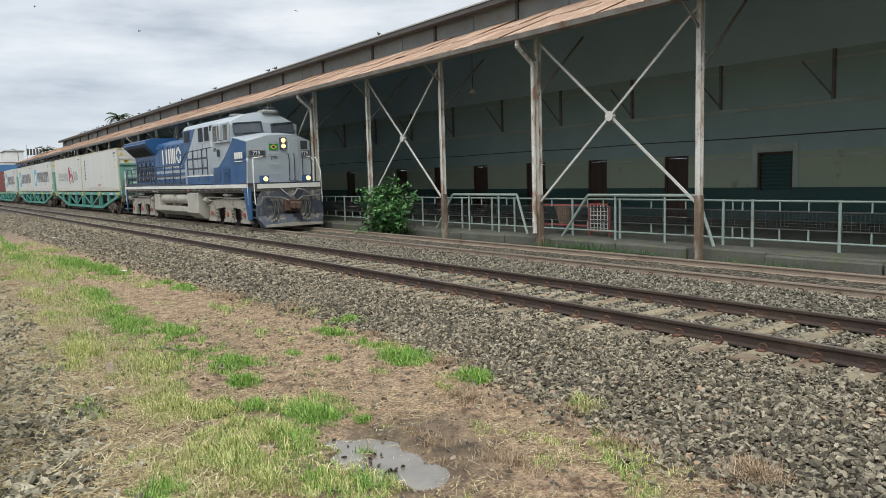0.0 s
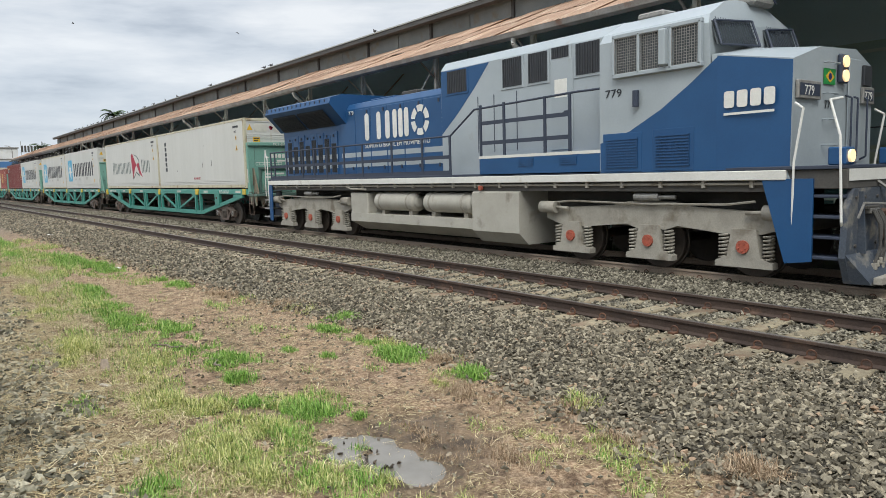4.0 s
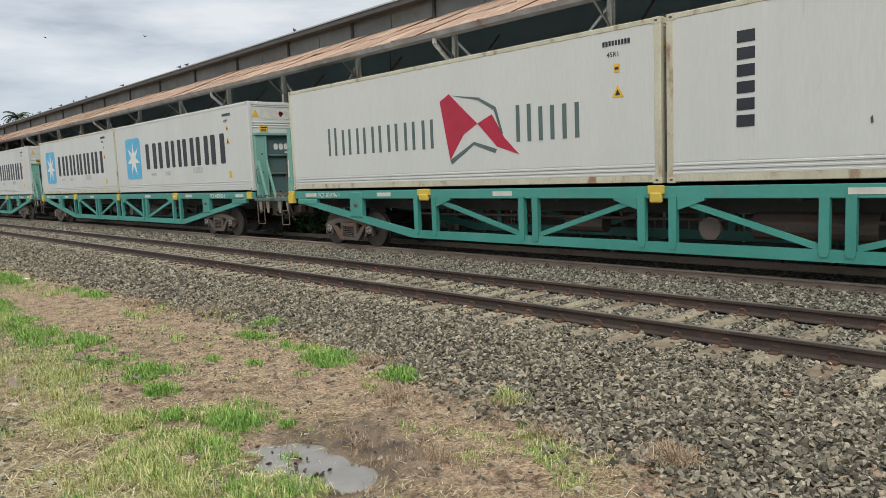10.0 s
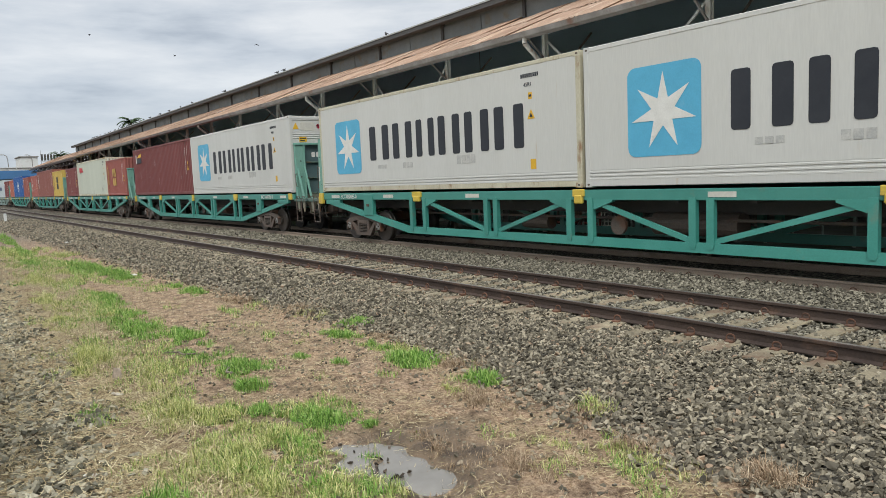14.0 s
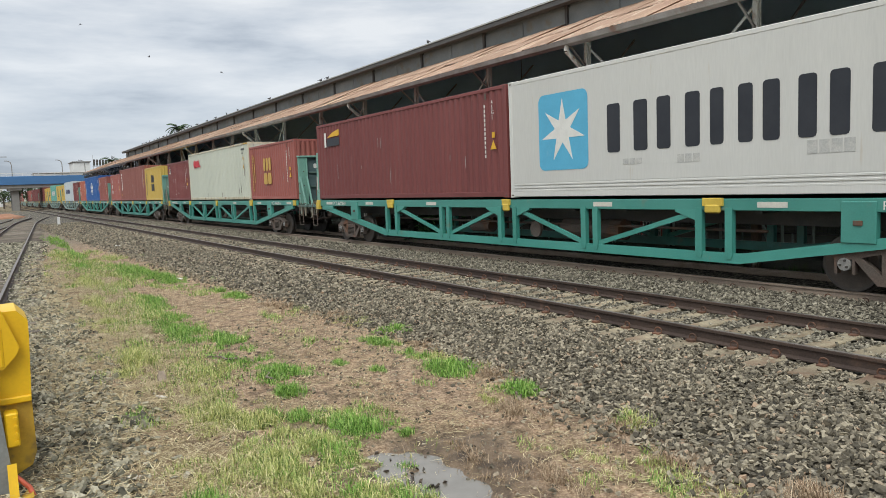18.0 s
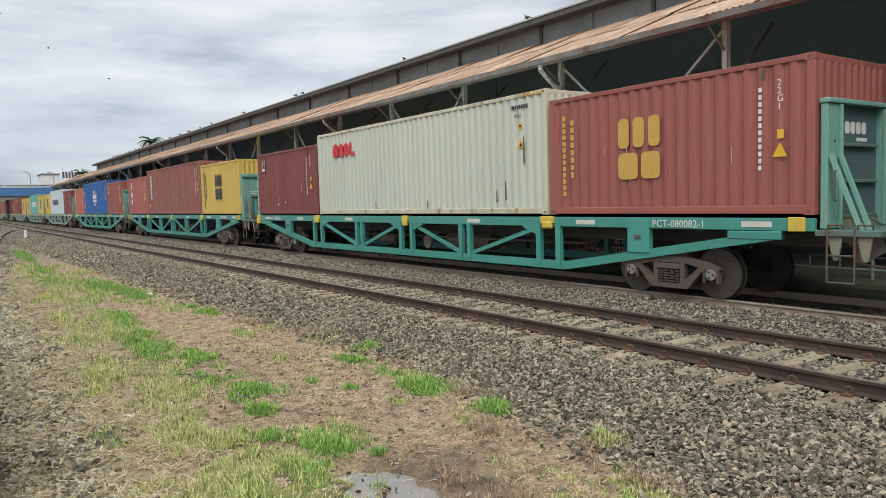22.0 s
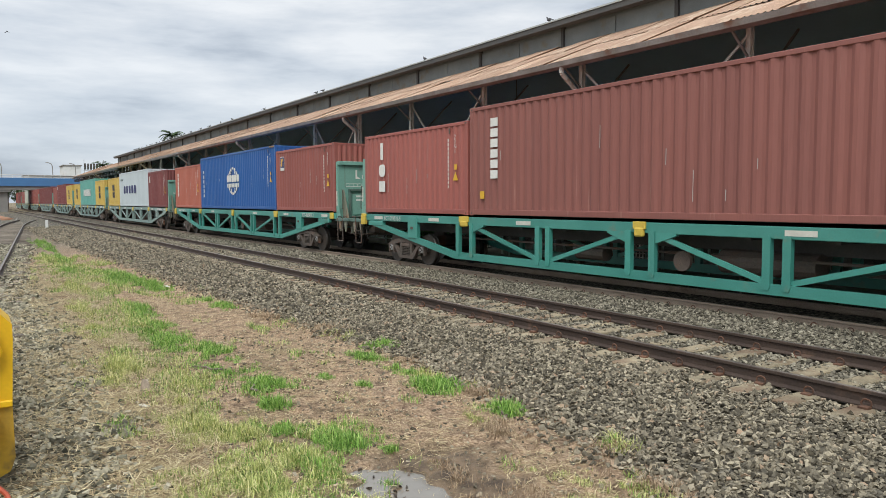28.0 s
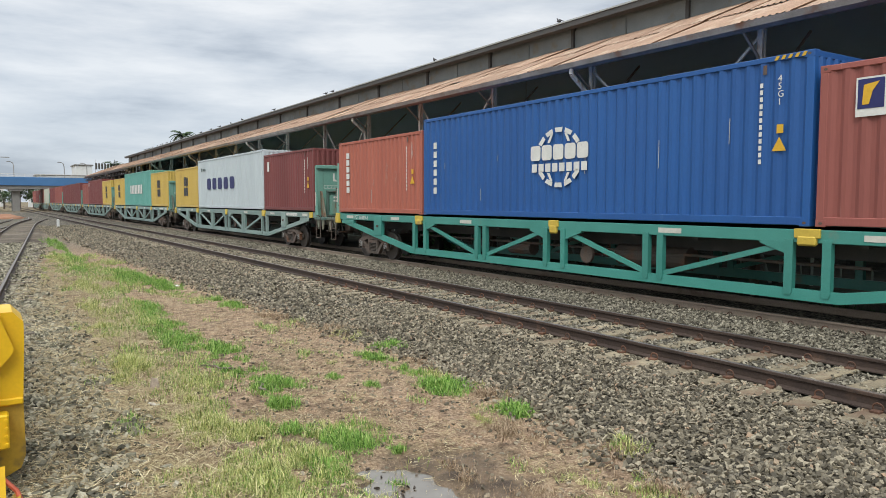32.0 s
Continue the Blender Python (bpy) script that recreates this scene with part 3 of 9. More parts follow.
def rail_shape(line, top):
    """A flat-bottomed rail along (x, y) points."""
    prof = [(-0.07, -0.165), (-0.07, -0.152), (-0.012, -0.13), (-0.01, -0.045), (-0.036, -0.036), (-0.036, -0.006), (-0.03, 0), (0.03, 0), (0.036, -0.006), (0.036, -0.036), (0.01, -0.045), (0.012, -0.13), (0.07, -0.152), (0.07, -0.165)]
    s, k = Shape(), len(prof)
    vs = [(x, y + p, top + q) for x, y in line for p, q in prof]
    fs, mi = [], []
    for i in range(len(line) - 1):
        for j in range(k):
            fs.append((i * k + j, i * k + (j + 1) % k, (i + 1) * k + (j + 1) % k, (i + 1) * k + j))
            mi.append(1 if j == 6 else 0)
    fs += [tuple(range(k - 1, -1, -1)), tuple(range((len(line) - 1) * k, len(line) * k))]
    s.add(vs, fs)
    s.mi = mi + [0, 0]
    return s


def add_rail(line, top, label, body=None):
    ob = new("rail", rail_shape(line, top).mesh("rail", [body or M_RAIL, M_RAILTOP]))
    tagged(ob, label, "rail", "rails", "structure")


for yy in (NEAR_Y - HALF, NEAR_Y + HALF):
    add_rail([(-420, yy), (-200, yy), (-60, yy), (24, yy)], 0.0, "rust-brown running rail of the near track on ballast")
for yy in (TRAIN_Y - HALF, TRAIN_Y + HALF):
    add_rail([(-420, yy), (-200, yy), (-60, yy), (24, yy)], TRAIN_TOP, "dusty brown rail under the passing train", M_RAILDUSTY)
SX = [-92, -88, -84, -80, -76, -72, -68, -64, -56, -40, -20, 0, 14]
add_rail([(x, side_rail(x)) for x in SX], -0.04, "shiny-topped siding rail curving into a turnout")
add_rail([(x, side_rail(x) - 1.67) for x in SX], -0.04, "shiny-topped siding rail curving into a turnout")
add_rail([(-110, 5.4), (-90, 4.3), (-70, 2.1), (-45, -1.2), (-20, -4.6)], -0.13, "siding rail of a second turnout branch")
add_rail([(-110, 3.7), (-90, 2.7), (-70, 0.5), (-45, -2.8), (-20, -6.2)], -0.13, "siding rail of a second turnout branch")

# ---- platform shed: columns, cross braces, gutter, two roofs, back wall ----
M_POST = mat("peeling_white_column", (0.62, 0.61, 0.57), (0.5, 0.47, 0.41), 0.75, 0, 3.0, 0.25, 0.2, dirt=(0.24, 0.14, 0.085), amount=0.5, dscale=3.5, stretch=(1, 1, 0.35), rand=0.1)
M_SLEEVE = mat("rusty_brown_sleeve", (0.2, 0.145, 0.1), (0.14, 0.1, 0.07), 0.85, 0, 3.0, 0.3, 0.2, dirt=(0.4, 0.36, 0.3), amount=0.4, dscale=3.5, stretch=(1, 1, 0.3))
M_BRACE = mat("white_painted_brace", (0.6, 0.6, 0.56), (0.5, 0.49, 0.44), 0.6, 0, 3.0, 0.15, 0.05, dirt=(0.3, 0.2, 0.13), amount=0.25)
M_ROOF = mat("rusty_roof_sheet", (0.44, 0.295, 0.205), (0.33, 0.21, 0.145), 0.85, 0, 1.2, 0.35, 0.25, dirt=(0.5, 0.39, 0.29), amount=0.4, dscale=1.6, rand=0.12, stretch=(1.6, 0.5, 1))
M_GUTTER = mat("stained_gutter", (0.27, 0.25, 0.23), (0.19, 0.165, 0.145), 0.7, 0.1, 2.0, 0.2, 0.1, dirt=RUST, amount=0.35)
M_EDGE = mat("pale_roof_edge_metal", (0.44, 0.46, 0.45), (0.37, 0.39, 0.38), 0.6, 0.1, 1.0, 0.15, 0.05)
M_CLERE = mat("grey_clerestory_panel", (0.24, 0.265, 0.265), (0.19, 0.21, 0.215), 0.7, 0, 1.0, 0.15, 0.05, dirt=(0.2, 0.17, 0.13), amount=0.35, rand=0.1)
M_ROOFTOP = mat("dark_upper_roof", (0.075, 0.075, 0.075), (0.1, 0.095, 0.09), 0.8, 0.1, 1.5, 0.2, 0.1)
# bluish-white, to lift the darkness under the roof
M_UNDERROOF = mat("dark_roof_lining", (0.5, 0.66, 0.72), (0.54, 0.69, 0.76), 0.9, 0, 1.0, 0.2, 0.1)
M_WALLY = mat("yellow_ochre_wall_paint", (0.46, 0.51, 0.37), (0.41, 0.46, 0.33), 0.85, 0, 0.6, 0.12, 0.1, dirt=(0.24, 0.2, 0.12), amount=0.25)
M_WALLG = mat("dark_green_dado_paint", (0.03, 0.085, 0.075), (0.04, 0.1, 0.09), 0.6, 0, 0.8, 0.12, 0.08)
M_WALLU = mat("grey_upper_wall_plaster", (0.38, 0.5, 0.48), (0.34, 0.45, 0.43), 0.85, 0, 0.6, 0.12, 0.1)
M_CORNICE = mat("pale_cornice_plaster", (0.5, 0.56, 0.5), None, 0.8, 0, 1.0, 0.1, 0.05)
M_DOOR = mat("dark_brown_door_wood", (0.085, 0.05, 0.035), (0.065, 0.04, 0.03), 0.6, 0, 3.0, 0.2, 0.1, stretch=(3, 1, 0.3))
M_PLATFORM = mat("mossy_platform_concrete", (0.13, 0.128, 0.105), (0.09, 0.09, 0.075), 0.9, 0, 1.3, 0.3, 0.3, dirt=(0.1, 0.12, 0.05), amount=0.4, dscale=1.6)
M_RAILGREEN = mat("pale_green_pipe_railing", (0.26, 0.34, 0.3), (0.32, 0.37, 0.33), 0.5, 0, 4.0, 0.15, 0.05, dirt=(0.25, 0.2, 0.15), amount=0.2)

SHED_R, SHED_L = 18.0, -124.0
ROOF_L, ROOF_UP = -122.0, -107.0       # left ends of the lower and the upper roof
WALL_L, TRUSS_R = -124.0, -84.0       # left end of the station wall, right end of the open trusses
COL_Y, EAVE_Y, CLERE_Y, WALL_Y = 14.5, 13.7, 17.5, 24.0
COLS = [9.6, 4.85, 0.1, -4.7, -9.5, -14.65, -19.2, -23.9, -28.3, -33.1, -38.2] + [-43.0 - 4.78 * k for k in range(17)]
PLAT_Z = 0.05


def platform():
    s = Shape()
    s.box(SHED_L - 10, SHED_R + 6, 14.78, WALL_Y, -0.6, PLAT_Z, 0.03)
    ob = new("platform", s.mesh("platform", M_PLATFORM))
    tagged(ob, "worn mossy concrete platform under the shed", "platform", kind="structure")
    rnd = random.Random(3)
    x = -60.0
    meshes = []
    for k in range(4):
        q = Shape()
        q.box(0, 1.9 + 0.2 * k, -0.05 - 0.02 * k, 0.25, -0.32, 0.02 - 0.015 * k, 0.03)
        meshes.append((1.9 + 0.2 * k, q.mesh("kerb_stone", M_PLATFORM)))
    while x < 16:
        w, me = rnd.choice(meshes)
        share("kerb_stone", me, ob, pose(x, 14.72 + rnd.uniform(-0.03, 0.03), PLAT_Z - 0.02 + rnd.uniform(-0.02, 0.02), 0, 0, rnd.uniform(-0.6, 0.6)))
        x += w + 0.04


platform()


def column_mesh(hi):
    s = Shape()
    s.box(-0.062, 0.062, -0.075, -0.055, -0.3, hi, 0.006)
    s.box(-0.062, 0.062, 0.055, 0.075, -0.3, hi, 0.006)
    s.box(-0.016, 0.016, -0.06, 0.06, -0.3, hi)
    return s.mesh("shaft", M_POST)


def shed_columns():
    shaft = column_mesh(5.75)
    sleeve = Shape().box(-0.08, 0.08, -0.085, 0.085, -0.32, 1.3, 0.012).mesh("base_sleeve", M_SLEEVE)
    kn = Shape()
    kn.beam((0, 0, 4.1), (0, 1.9, 5.9), 0.045, 0.05)
    kn.beam((0, 0, 5.0), (0, -0.75, 5.62), 0.04, 0.05)
    knee = kn.mesh("knee_brace", M_GUTTER)
    dp = Shape()
    dp.tube([(0, -0.78, 5.62), (0, -0.78, 5.4), (0.0, -0.2, 4.95), (0, -0.2, 0.2)], 0.065, 8)
    pipe = dp.mesh("downpipe", M_POST)
    for i, x in enumerate(COLS):
        c = thing("shed_column", "peeling white riveted iron shed column", "column", "shed columns", at=(x, COL_Y, 0))
        part("shaft", shaft, None, c)
        part("base_sleeve", sleeve, None, c, "rusty brown plate sleeve at the foot")
        part("knee_brace", knee, None, c)
        k = i - 4
        if k % 3 == 1:
            part("downpipe", pipe, None, c, "dented pale downpipe from the gutter")
        if k >= -4 and k % 2 == 1 and x > SHED_L:
            w = COLS[i - 1] - x - 0.14
            b = thing("cross_brace", "", "", at=(x + 0.07, COL_Y - 0.02, 0))
            part("strut", Shape().beam((0, 0, 1.1), (w, 0, 5.5), 0.04, 0.06), M_BRACE, b)
            part("strut", Shape().beam((0, 0.05, 5.5), (w, 0.05, 1.1), 0.04, 0.06), M_BRACE, b)
            part("centre_plate", Shape().prism(disc(w / 2, 3.3, 0.13, 8), "y", -0.04, 0.09), M_BRACE, b)
            tagged(b, "white riveted diagonal cross brace between two columns", "brace", "cross braces")


shed_columns()


def shed_roof():
    rnd = random.Random(11)
    ev = Shape()
    ev.prism([(EAVE_Y - 0.1, 5.56), (EAVE_Y + 0.1, 5.52), (EAVE_Y + 0.13, 5.68), (EAVE_Y + 0.1, 5.68), (EAVE_Y + 0.08, 5.56), (EAVE_Y - 0.07, 5.59), (EAVE_Y - 0.1, 5.69), (EAVE_Y - 0.13, 5.69)], "x", ROOF_L, SHED_R)
    tagged(new("gutter", ev.mesh("gutter", M_GUTTER)), "stained rusty gutter along the eave", "gutter", kind="structure")
    low = Shape()
    low.prism([(EAVE_Y + 0.05, 5.62), (CLERE_Y, 7.14), (CLERE_Y, 7.1), (EAVE_Y + 0.05, 5.58)], "x", ROOF_L, SHED_R)
    for y, z in ((14.5, 5.72), (15.6, 6.2), (16.7, 6.65)):
        low.box(ROOF_L, SHED_R, y - 0.05, y + 0.05, z, z + 0.14)
    roof = new("roof_lower", low.mesh("roof_lower", M_UNDERROOF))
    tagged(roof, "rust-brown corrugated lower roof of the platform shed", "roof", kind="structure")
    run, rise = CLERE_Y - EAVE_Y + 0.1, 1.55
    for k in range(3):
        s = Shape()
        n = 24
        top, bot = [], []
        for i in range(n + 1):
            u = -0.62 + 1.24 * i / n
            h = 0.018 * math.cos(2 * math.pi * i / 3.0)
            for (a, lst) in ((0.0, bot), (0.55, top)):
                lst.append((u, run * a, rise * a + h + (0.01 if a == 0 else 0)))
        s.add(bot + top, [(i, i + 1, n + 2 + i, n + 1 + i) for i in range(n)])
        me = s.mesh("roof_sheet", M_ROOF)
        if k == 0:
            sheets = []
        sheets.append(me)
    x = ROOF_L
    while x < SHED_R:
        for row in (0, 1):
            ob = share("roof_sheet", rnd.choice(sheets), roof, pose(x + 0.6, EAVE_Y - 0.1 + run * 0.49 * row + rnd.uniform(-0.04, 0.04), 5.68 + rise * 0.49 * row + 0.02 * row + rnd.uniform(0, 0.015), rnd.uniform(-0.6, 0.6), rnd.uniform(-0.5, 0.5), rnd.uniform(-0.6, 0.6)))
        x += 1.16
    wall = Shape()
    wall.box(ROOF_UP, SHED_R, CLERE_Y, CLERE_Y + 0.06, 7.1, 7.98)
    cl = new("clerestory_wall", wall.mesh("clerestory_wall", M_CLERE))
    tagged(cl, "grey weathered clerestory strip above the lower roof", "wall", kind="structure")
    pn = Shape()
    pn.box(-1.17, 1.17, -0.04, 0, 0, 0.62, 0.01)
    pme = pn.mesh("panel", M_CLERE)
    pp = Shape()
    pp.box(-0.06, 0.06, -0.12, 0, -0.02, 0.72)
    ppm = pp.mesh("stub_post", M_ROOFTOP)
    x = ROOF_UP + 1.2
    k = 0
    while x < SHED_R:
        share("panel", pme, cl, pose(x, CLERE_Y, 7.18 + rnd.uniform(-0.015, 0.015)))
        if k % 2 == 0:
            share("stub_post", ppm, cl, pose(x + 1.2, CLERE_Y, 7.2))
        x += 2.39
        k += 1
    up = Shape()
    up.prism([(16.95, 7.83), (16.95, 8.01), (WALL_Y + 1, 9.95), (WALL_Y + 1, 9.8), (17.2, 7.82)], "x", ROOF_UP, SHED_R)
    tagged(new("roof_upper", up.mesh("roof_upper", M_ROOFTOP)), "dark upper roof with a thin pale edge", "roof", kind="structure")
    # pale lining added below the upper roof to bounce light into the shed
    lin = Shape()
    lin.prism([(17.6, 7.84), (WALL_Y - 0.01, 9.42), (WALL_Y - 0.01, 9.36), (17.6, 7.78)], "x", ROOF_UP + 0.3, SHED_R - 0.01)
    for k in range(5):
        y = 18.4 + 1.25 * k
        z = 7.78 + 0.247 * (y - 17.6)
        lin.box(ROOF_UP + 0.3, SHED_R - 0.01, y - 0.05, y + 0.05, z - 0.16, z - 0.01)
    tagged(new("ceiling", lin.mesh("ceiling", M_UNDERROOF)), "pale ceiling lining and purlins added to brighten the shed", "ceiling", kind="structure")
    ed = Shape()
    ed.box(ROOF_UP, SHED_R, 16.92, 16.99, 8.01, 8.06)
    tagged(new("roof_edge", ed.mesh("roof_edge", M_EDGE)), "thin pale metal roof edge", "roof edge", kind="structure")
    # the bare iron frame past the end of the sheeting
    fr = thing("roof_truss_frame", "open dark iron trusses under the end of the roof", "truss", kind="structure")
    for y, z in ((EAVE_Y, 5.4), (15.6, 6.0), (CLERE_Y, 6.9)):
        part("purlin", Shape().box(SHED_L, TRUSS_R, y - 0.06, y + 0.06, z, z + 0.14), M_ROOFTOP, fr)
    rib = Shape()
    rib.beam((0, EAVE_Y, 5.48), (0, CLERE_Y, 6.98), 0.1, 0.16)
    rib.beam((0, EAVE_Y, 5.0), (0, CLERE_Y, 5.2), 0.1, 0.12)
    for i in range(4):
        a, b = EAVE_Y + 0.95 * i, EAVE_Y + 0.95 * (i + 1)
        rib.beam((0, a, 5.05), (0, b, 5.45 + 0.395 * (b - EAVE_Y)), 0.06, 0.08)
        rib.beam((0, b, 5.05), (0, b, 5.45 + 0.395 * (b - EAVE_Y)), 0.06, 0.08)
    rib.box(-0.08, 0.08, CLERE_Y - 0.1, CLERE_Y + 0.1, 0.0, 7.0)
    rme = rib.mesh("rib", M_ROOFTOP)
    x = TRUSS_R - 2
    while x > SHED_L:
        share("rib", rme, fr, pose(x, 0, 0))
        x -= 2.4
    lat = Shape()
    x = TRUSS_R
    while x > SHED_L:
        lat.beam((x, EAVE_Y + 0.3, 5.05), (x - 1.2, EAVE_Y + 0.3, 5.52), 0.05, 0.07)
        lat.beam((x - 1.2, EAVE_Y + 0.3, 5.52), (x - 2.4, EAVE_Y + 0.3, 5.05), 0.05, 0.07)
        x -= 2.4
    lat.box(SHED_L, TRUSS_R, EAVE_Y + 0.25, EAVE_Y + 0.35, 4.98, 5.08)
    part("lattice", lat, M_ROOFTOP, fr)


shed_roof()


def shed_wall():
    openings = [(-42.6, 1.1, 0), (-36.5, 1.2, 0), (-32.6, 0.9, 0), (-29.1, 1.15, 0), (-25.1, 1.3, 0), (-21.2, 1.05, 0), (-17.25, 1.08, 0), (-13.4, 1.25, 1), (-7.6, 1.1, 0), (-3.4, 1.2, 0), (1.5, 1.2, 0), (-48.5, 1.1, 0), (-54.5, 1.2, 0), (-60.2, 1.1, 0)]
    openings.sort()
    y0, y1 = WALL_Y, WALL_Y + 0.35

    def band(name, m, z0, z1, label, cut):
        s = Shape()
        x = WALL_L
        for ox, w, win in openings:
            if cut:
                s.box(x, ox, y0, y1, z0, z1)
                if win and z0 < 1.1:
                    s.box(ox, ox + w, y0, y1, z0, min(z1, 1.1))
            x = ox + w if cut else x
        s.box(x, SHED_R, y0, y1, z0, z1)
        tagged(new(name, s.mesh(name, m)), label, "wall", kind="structure")
    band("wall_dado", M_WALLG, PLAT_Z, 1.2, "dark green painted lower band of the station wall", True)
    band("wall_middle", M_WALLY, 1.2, 2.42, "dim ochre yellow station wall", True)
    band("wall_top", M_WALLU, 2.42, 5.6, "dim grey-green plaster upper wall of the station", False)
    band("wall_gable", M_UNDERROOF, 5.6, 9.8, "pale boarding above the wall under the shed roof", False)
    c = Shape()
    c.box(WALL_L, SHED_R, WALL_Y - 0.04, WALL_Y - 0.003, 3.88, 4.02, 0.015)
    c.box(WALL_L, SHED_R, WALL_Y - 0.03, WALL_Y - 0.003, 5.25, 5.35, 0.01)
    tagged(new("cornice", c.mesh("cornice", M_CORNICE)), "pale moulded cornice along the station wall", "cornice", kind="structure")
    cable = Shape().tube([(-70 + 4.0 * i, WALL_Y - 0.03, 2.95 + 0.03 * (i % 2)) for i in range(22)], 0.02, 5)
    tagged(new("wall_conduit", cable.mesh("wall_conduit", M_ROOFTOP)), "dark cable sagging along the station wall", "cable", kind="structure")
    for k in range(14):
        x = -6.9 - 3.96 * k
        w = thing("wall_bracket", "dark iron roof bracket on the station wall", "bracket", "wall brackets", kind="structure", at=(x, WALL_Y, 0))
        part("upright", Shape().box(-0.045, 0.045, -0.1, -0.004, 4.03, 5.6), M_GUTTER, w)
        part("stay", Shape().beam((0, -0.08, 4.1), (-0.9, -0.3, 5.3), 0.04, 0.05), M_GUTTER, w)
    for a, b in zip(openings, openings[1:]):
        x0, x1 = a[0] + a[1] + 0.24, b[0] - 0.24
        s = Shape().box(x0, x1, WALL_Y - 0.03, WALL_Y - 0.002, 2.22, 2.3, 0.01)
        tagged(new("trim", s.mesh("trim", M_CORNICE)), "pale plaster string moulding between openings", "moulding", kind="structure")
    for k, (ox, w, win) in enumerate(openings):
        nm = ("window_%d" if win else "door_%d") % (k + 1)
        z0 = 1.1 if win else PLAT_Z
        t = thing(nm, "closed louvred dark window in the station wall" if win else "tall closed dark wooden station door", "window" if win else "door", kind="structure", at=(ox, WALL_Y, z0))
        hgt = 2.42 - z0
        f = Shape()
        f.box(0, 0.08, 0.05, 0.2, 0, hgt)
        f.box(w - 0.08, w, 0.05, 0.2, 0, hgt)
        f.box(0.08, w - 0.08, 0.05, 0.2, hgt - 0.08, hgt)
        part("window_frame" if win else "door_frame", f, M_DOOR, t)
        if win:
            ar = Shape()
            ar.box(-0.2, -0.004, -0.03, -0.003, 0.1, hgt + 0.3, 0.008)
            ar.box(w + 0.004, w + 0.2, -0.03, -0.003, 0.1, hgt + 0.3, 0.008)
            ar.box(-0.004, w + 0.004, -0.03, -0.003, hgt + 0.05, hgt + 0.3, 0.008)
            part("architrave", ar, M_CORNICE, t, "pale plaster surround")
            # dark panel added to stop sky light showing between the slats
            part("blind", Shape().box(0.0, w, 0.2, 0.24, 0, hgt), M_WALLG, t)
            for i in range(9):
                part("slat", Shape().box(0.08, w - 0.08, 0.08, 0.13, 0.06 + i * 0.13, 0.15 + i * 0.13, 0.01), M_WALLG, t)
        else:
            for side in (0, 1):
                a = 0.09 + side * (w / 2 - 0.08)
                d = Shape()
                d.box(a, a + w / 2 - 0.1, 0.1, 0.15, 0.01, hgt - 0.09, 0.01)
                d.box(a + 0.08, a + w / 2 - 0.18, 0.085, 0.1, 0.15, 0.9, 0.01)
                d.box(a + 0.08, a + w / 2 - 0.18, 0.085, 0.1, 1.05, hgt - 0.2, 0.01)
                part("door_leaf", d, M_DOOR, t)
    # added partition: blocks daylight so the shed's far end stays dark
    for nm, x, ya in (("wall_west", -100.0, CLERE_Y + 0.1),):
        s = Shape().box(x, x + 0.3, ya, WALL_Y - 0.01, PLAT_Z, 7.9)
        tagged(new(nm, s.mesh(nm, M_WALLU)), "plain partition added to darken the far end of the shed", "wall", kind="structure")


shed_wall()

# ---- the train ----
PITCH, DECK = 26.98, 1.52
W = 1.219


def travel(t):
    """x of the first container's front end at t seconds."""
    u = t / 10
    x = 57.0 * u + 0.0108 * u ** 4 + 0.0985 * u ** 3 - 0.1297 * u ** 2 - 0.8225 * u - 50.501
    return x + 0.0166 * (5 * math.log1p(math.exp((x + 33) / 5)) - 33)


MOVERS = []                            # (thing, x offset from the first container's front, z)


def corrugated(x0, x1, z0, z1, y, out, pitch=0.28, depth=0.036):
    """A trapezoid-ribbed side from x0 to x1; out is the side's outward sign along y."""
    s = Shape()
    n = max(1, round((x1 - x0) / pitch))
    p = (x1 - x0) / n
    pts = []
    for i in range(n):
        a = x0 + i * p
        pts += [(a, 0), (a + 0.25 * p, 0), (a + 0.5 * p, depth), (a + 0.75 * p, depth)]
    pts.append((x1, 0))
    vs = [(a, y - out * d, z) for a, d in pts for z in (z0, z1)]
    s.add(vs, [(2 * i, 2 * i + 2, 2 * i + 3, 2 * i + 1) for i in range(len(pts) - 1)])
    return s


def corrugated_end(x, out, z0, z1):
    s = corrugated(-W + 0.1, W - 0.1, z0, z1, 0, 1, 0.22, 0.04)
    s.v = [(x - out * b, a, z) for a, b, z in s.v]
    return s


CASTS = {}                             # corner castings by paint
SMOOTH = set()                         # containers with flat sides


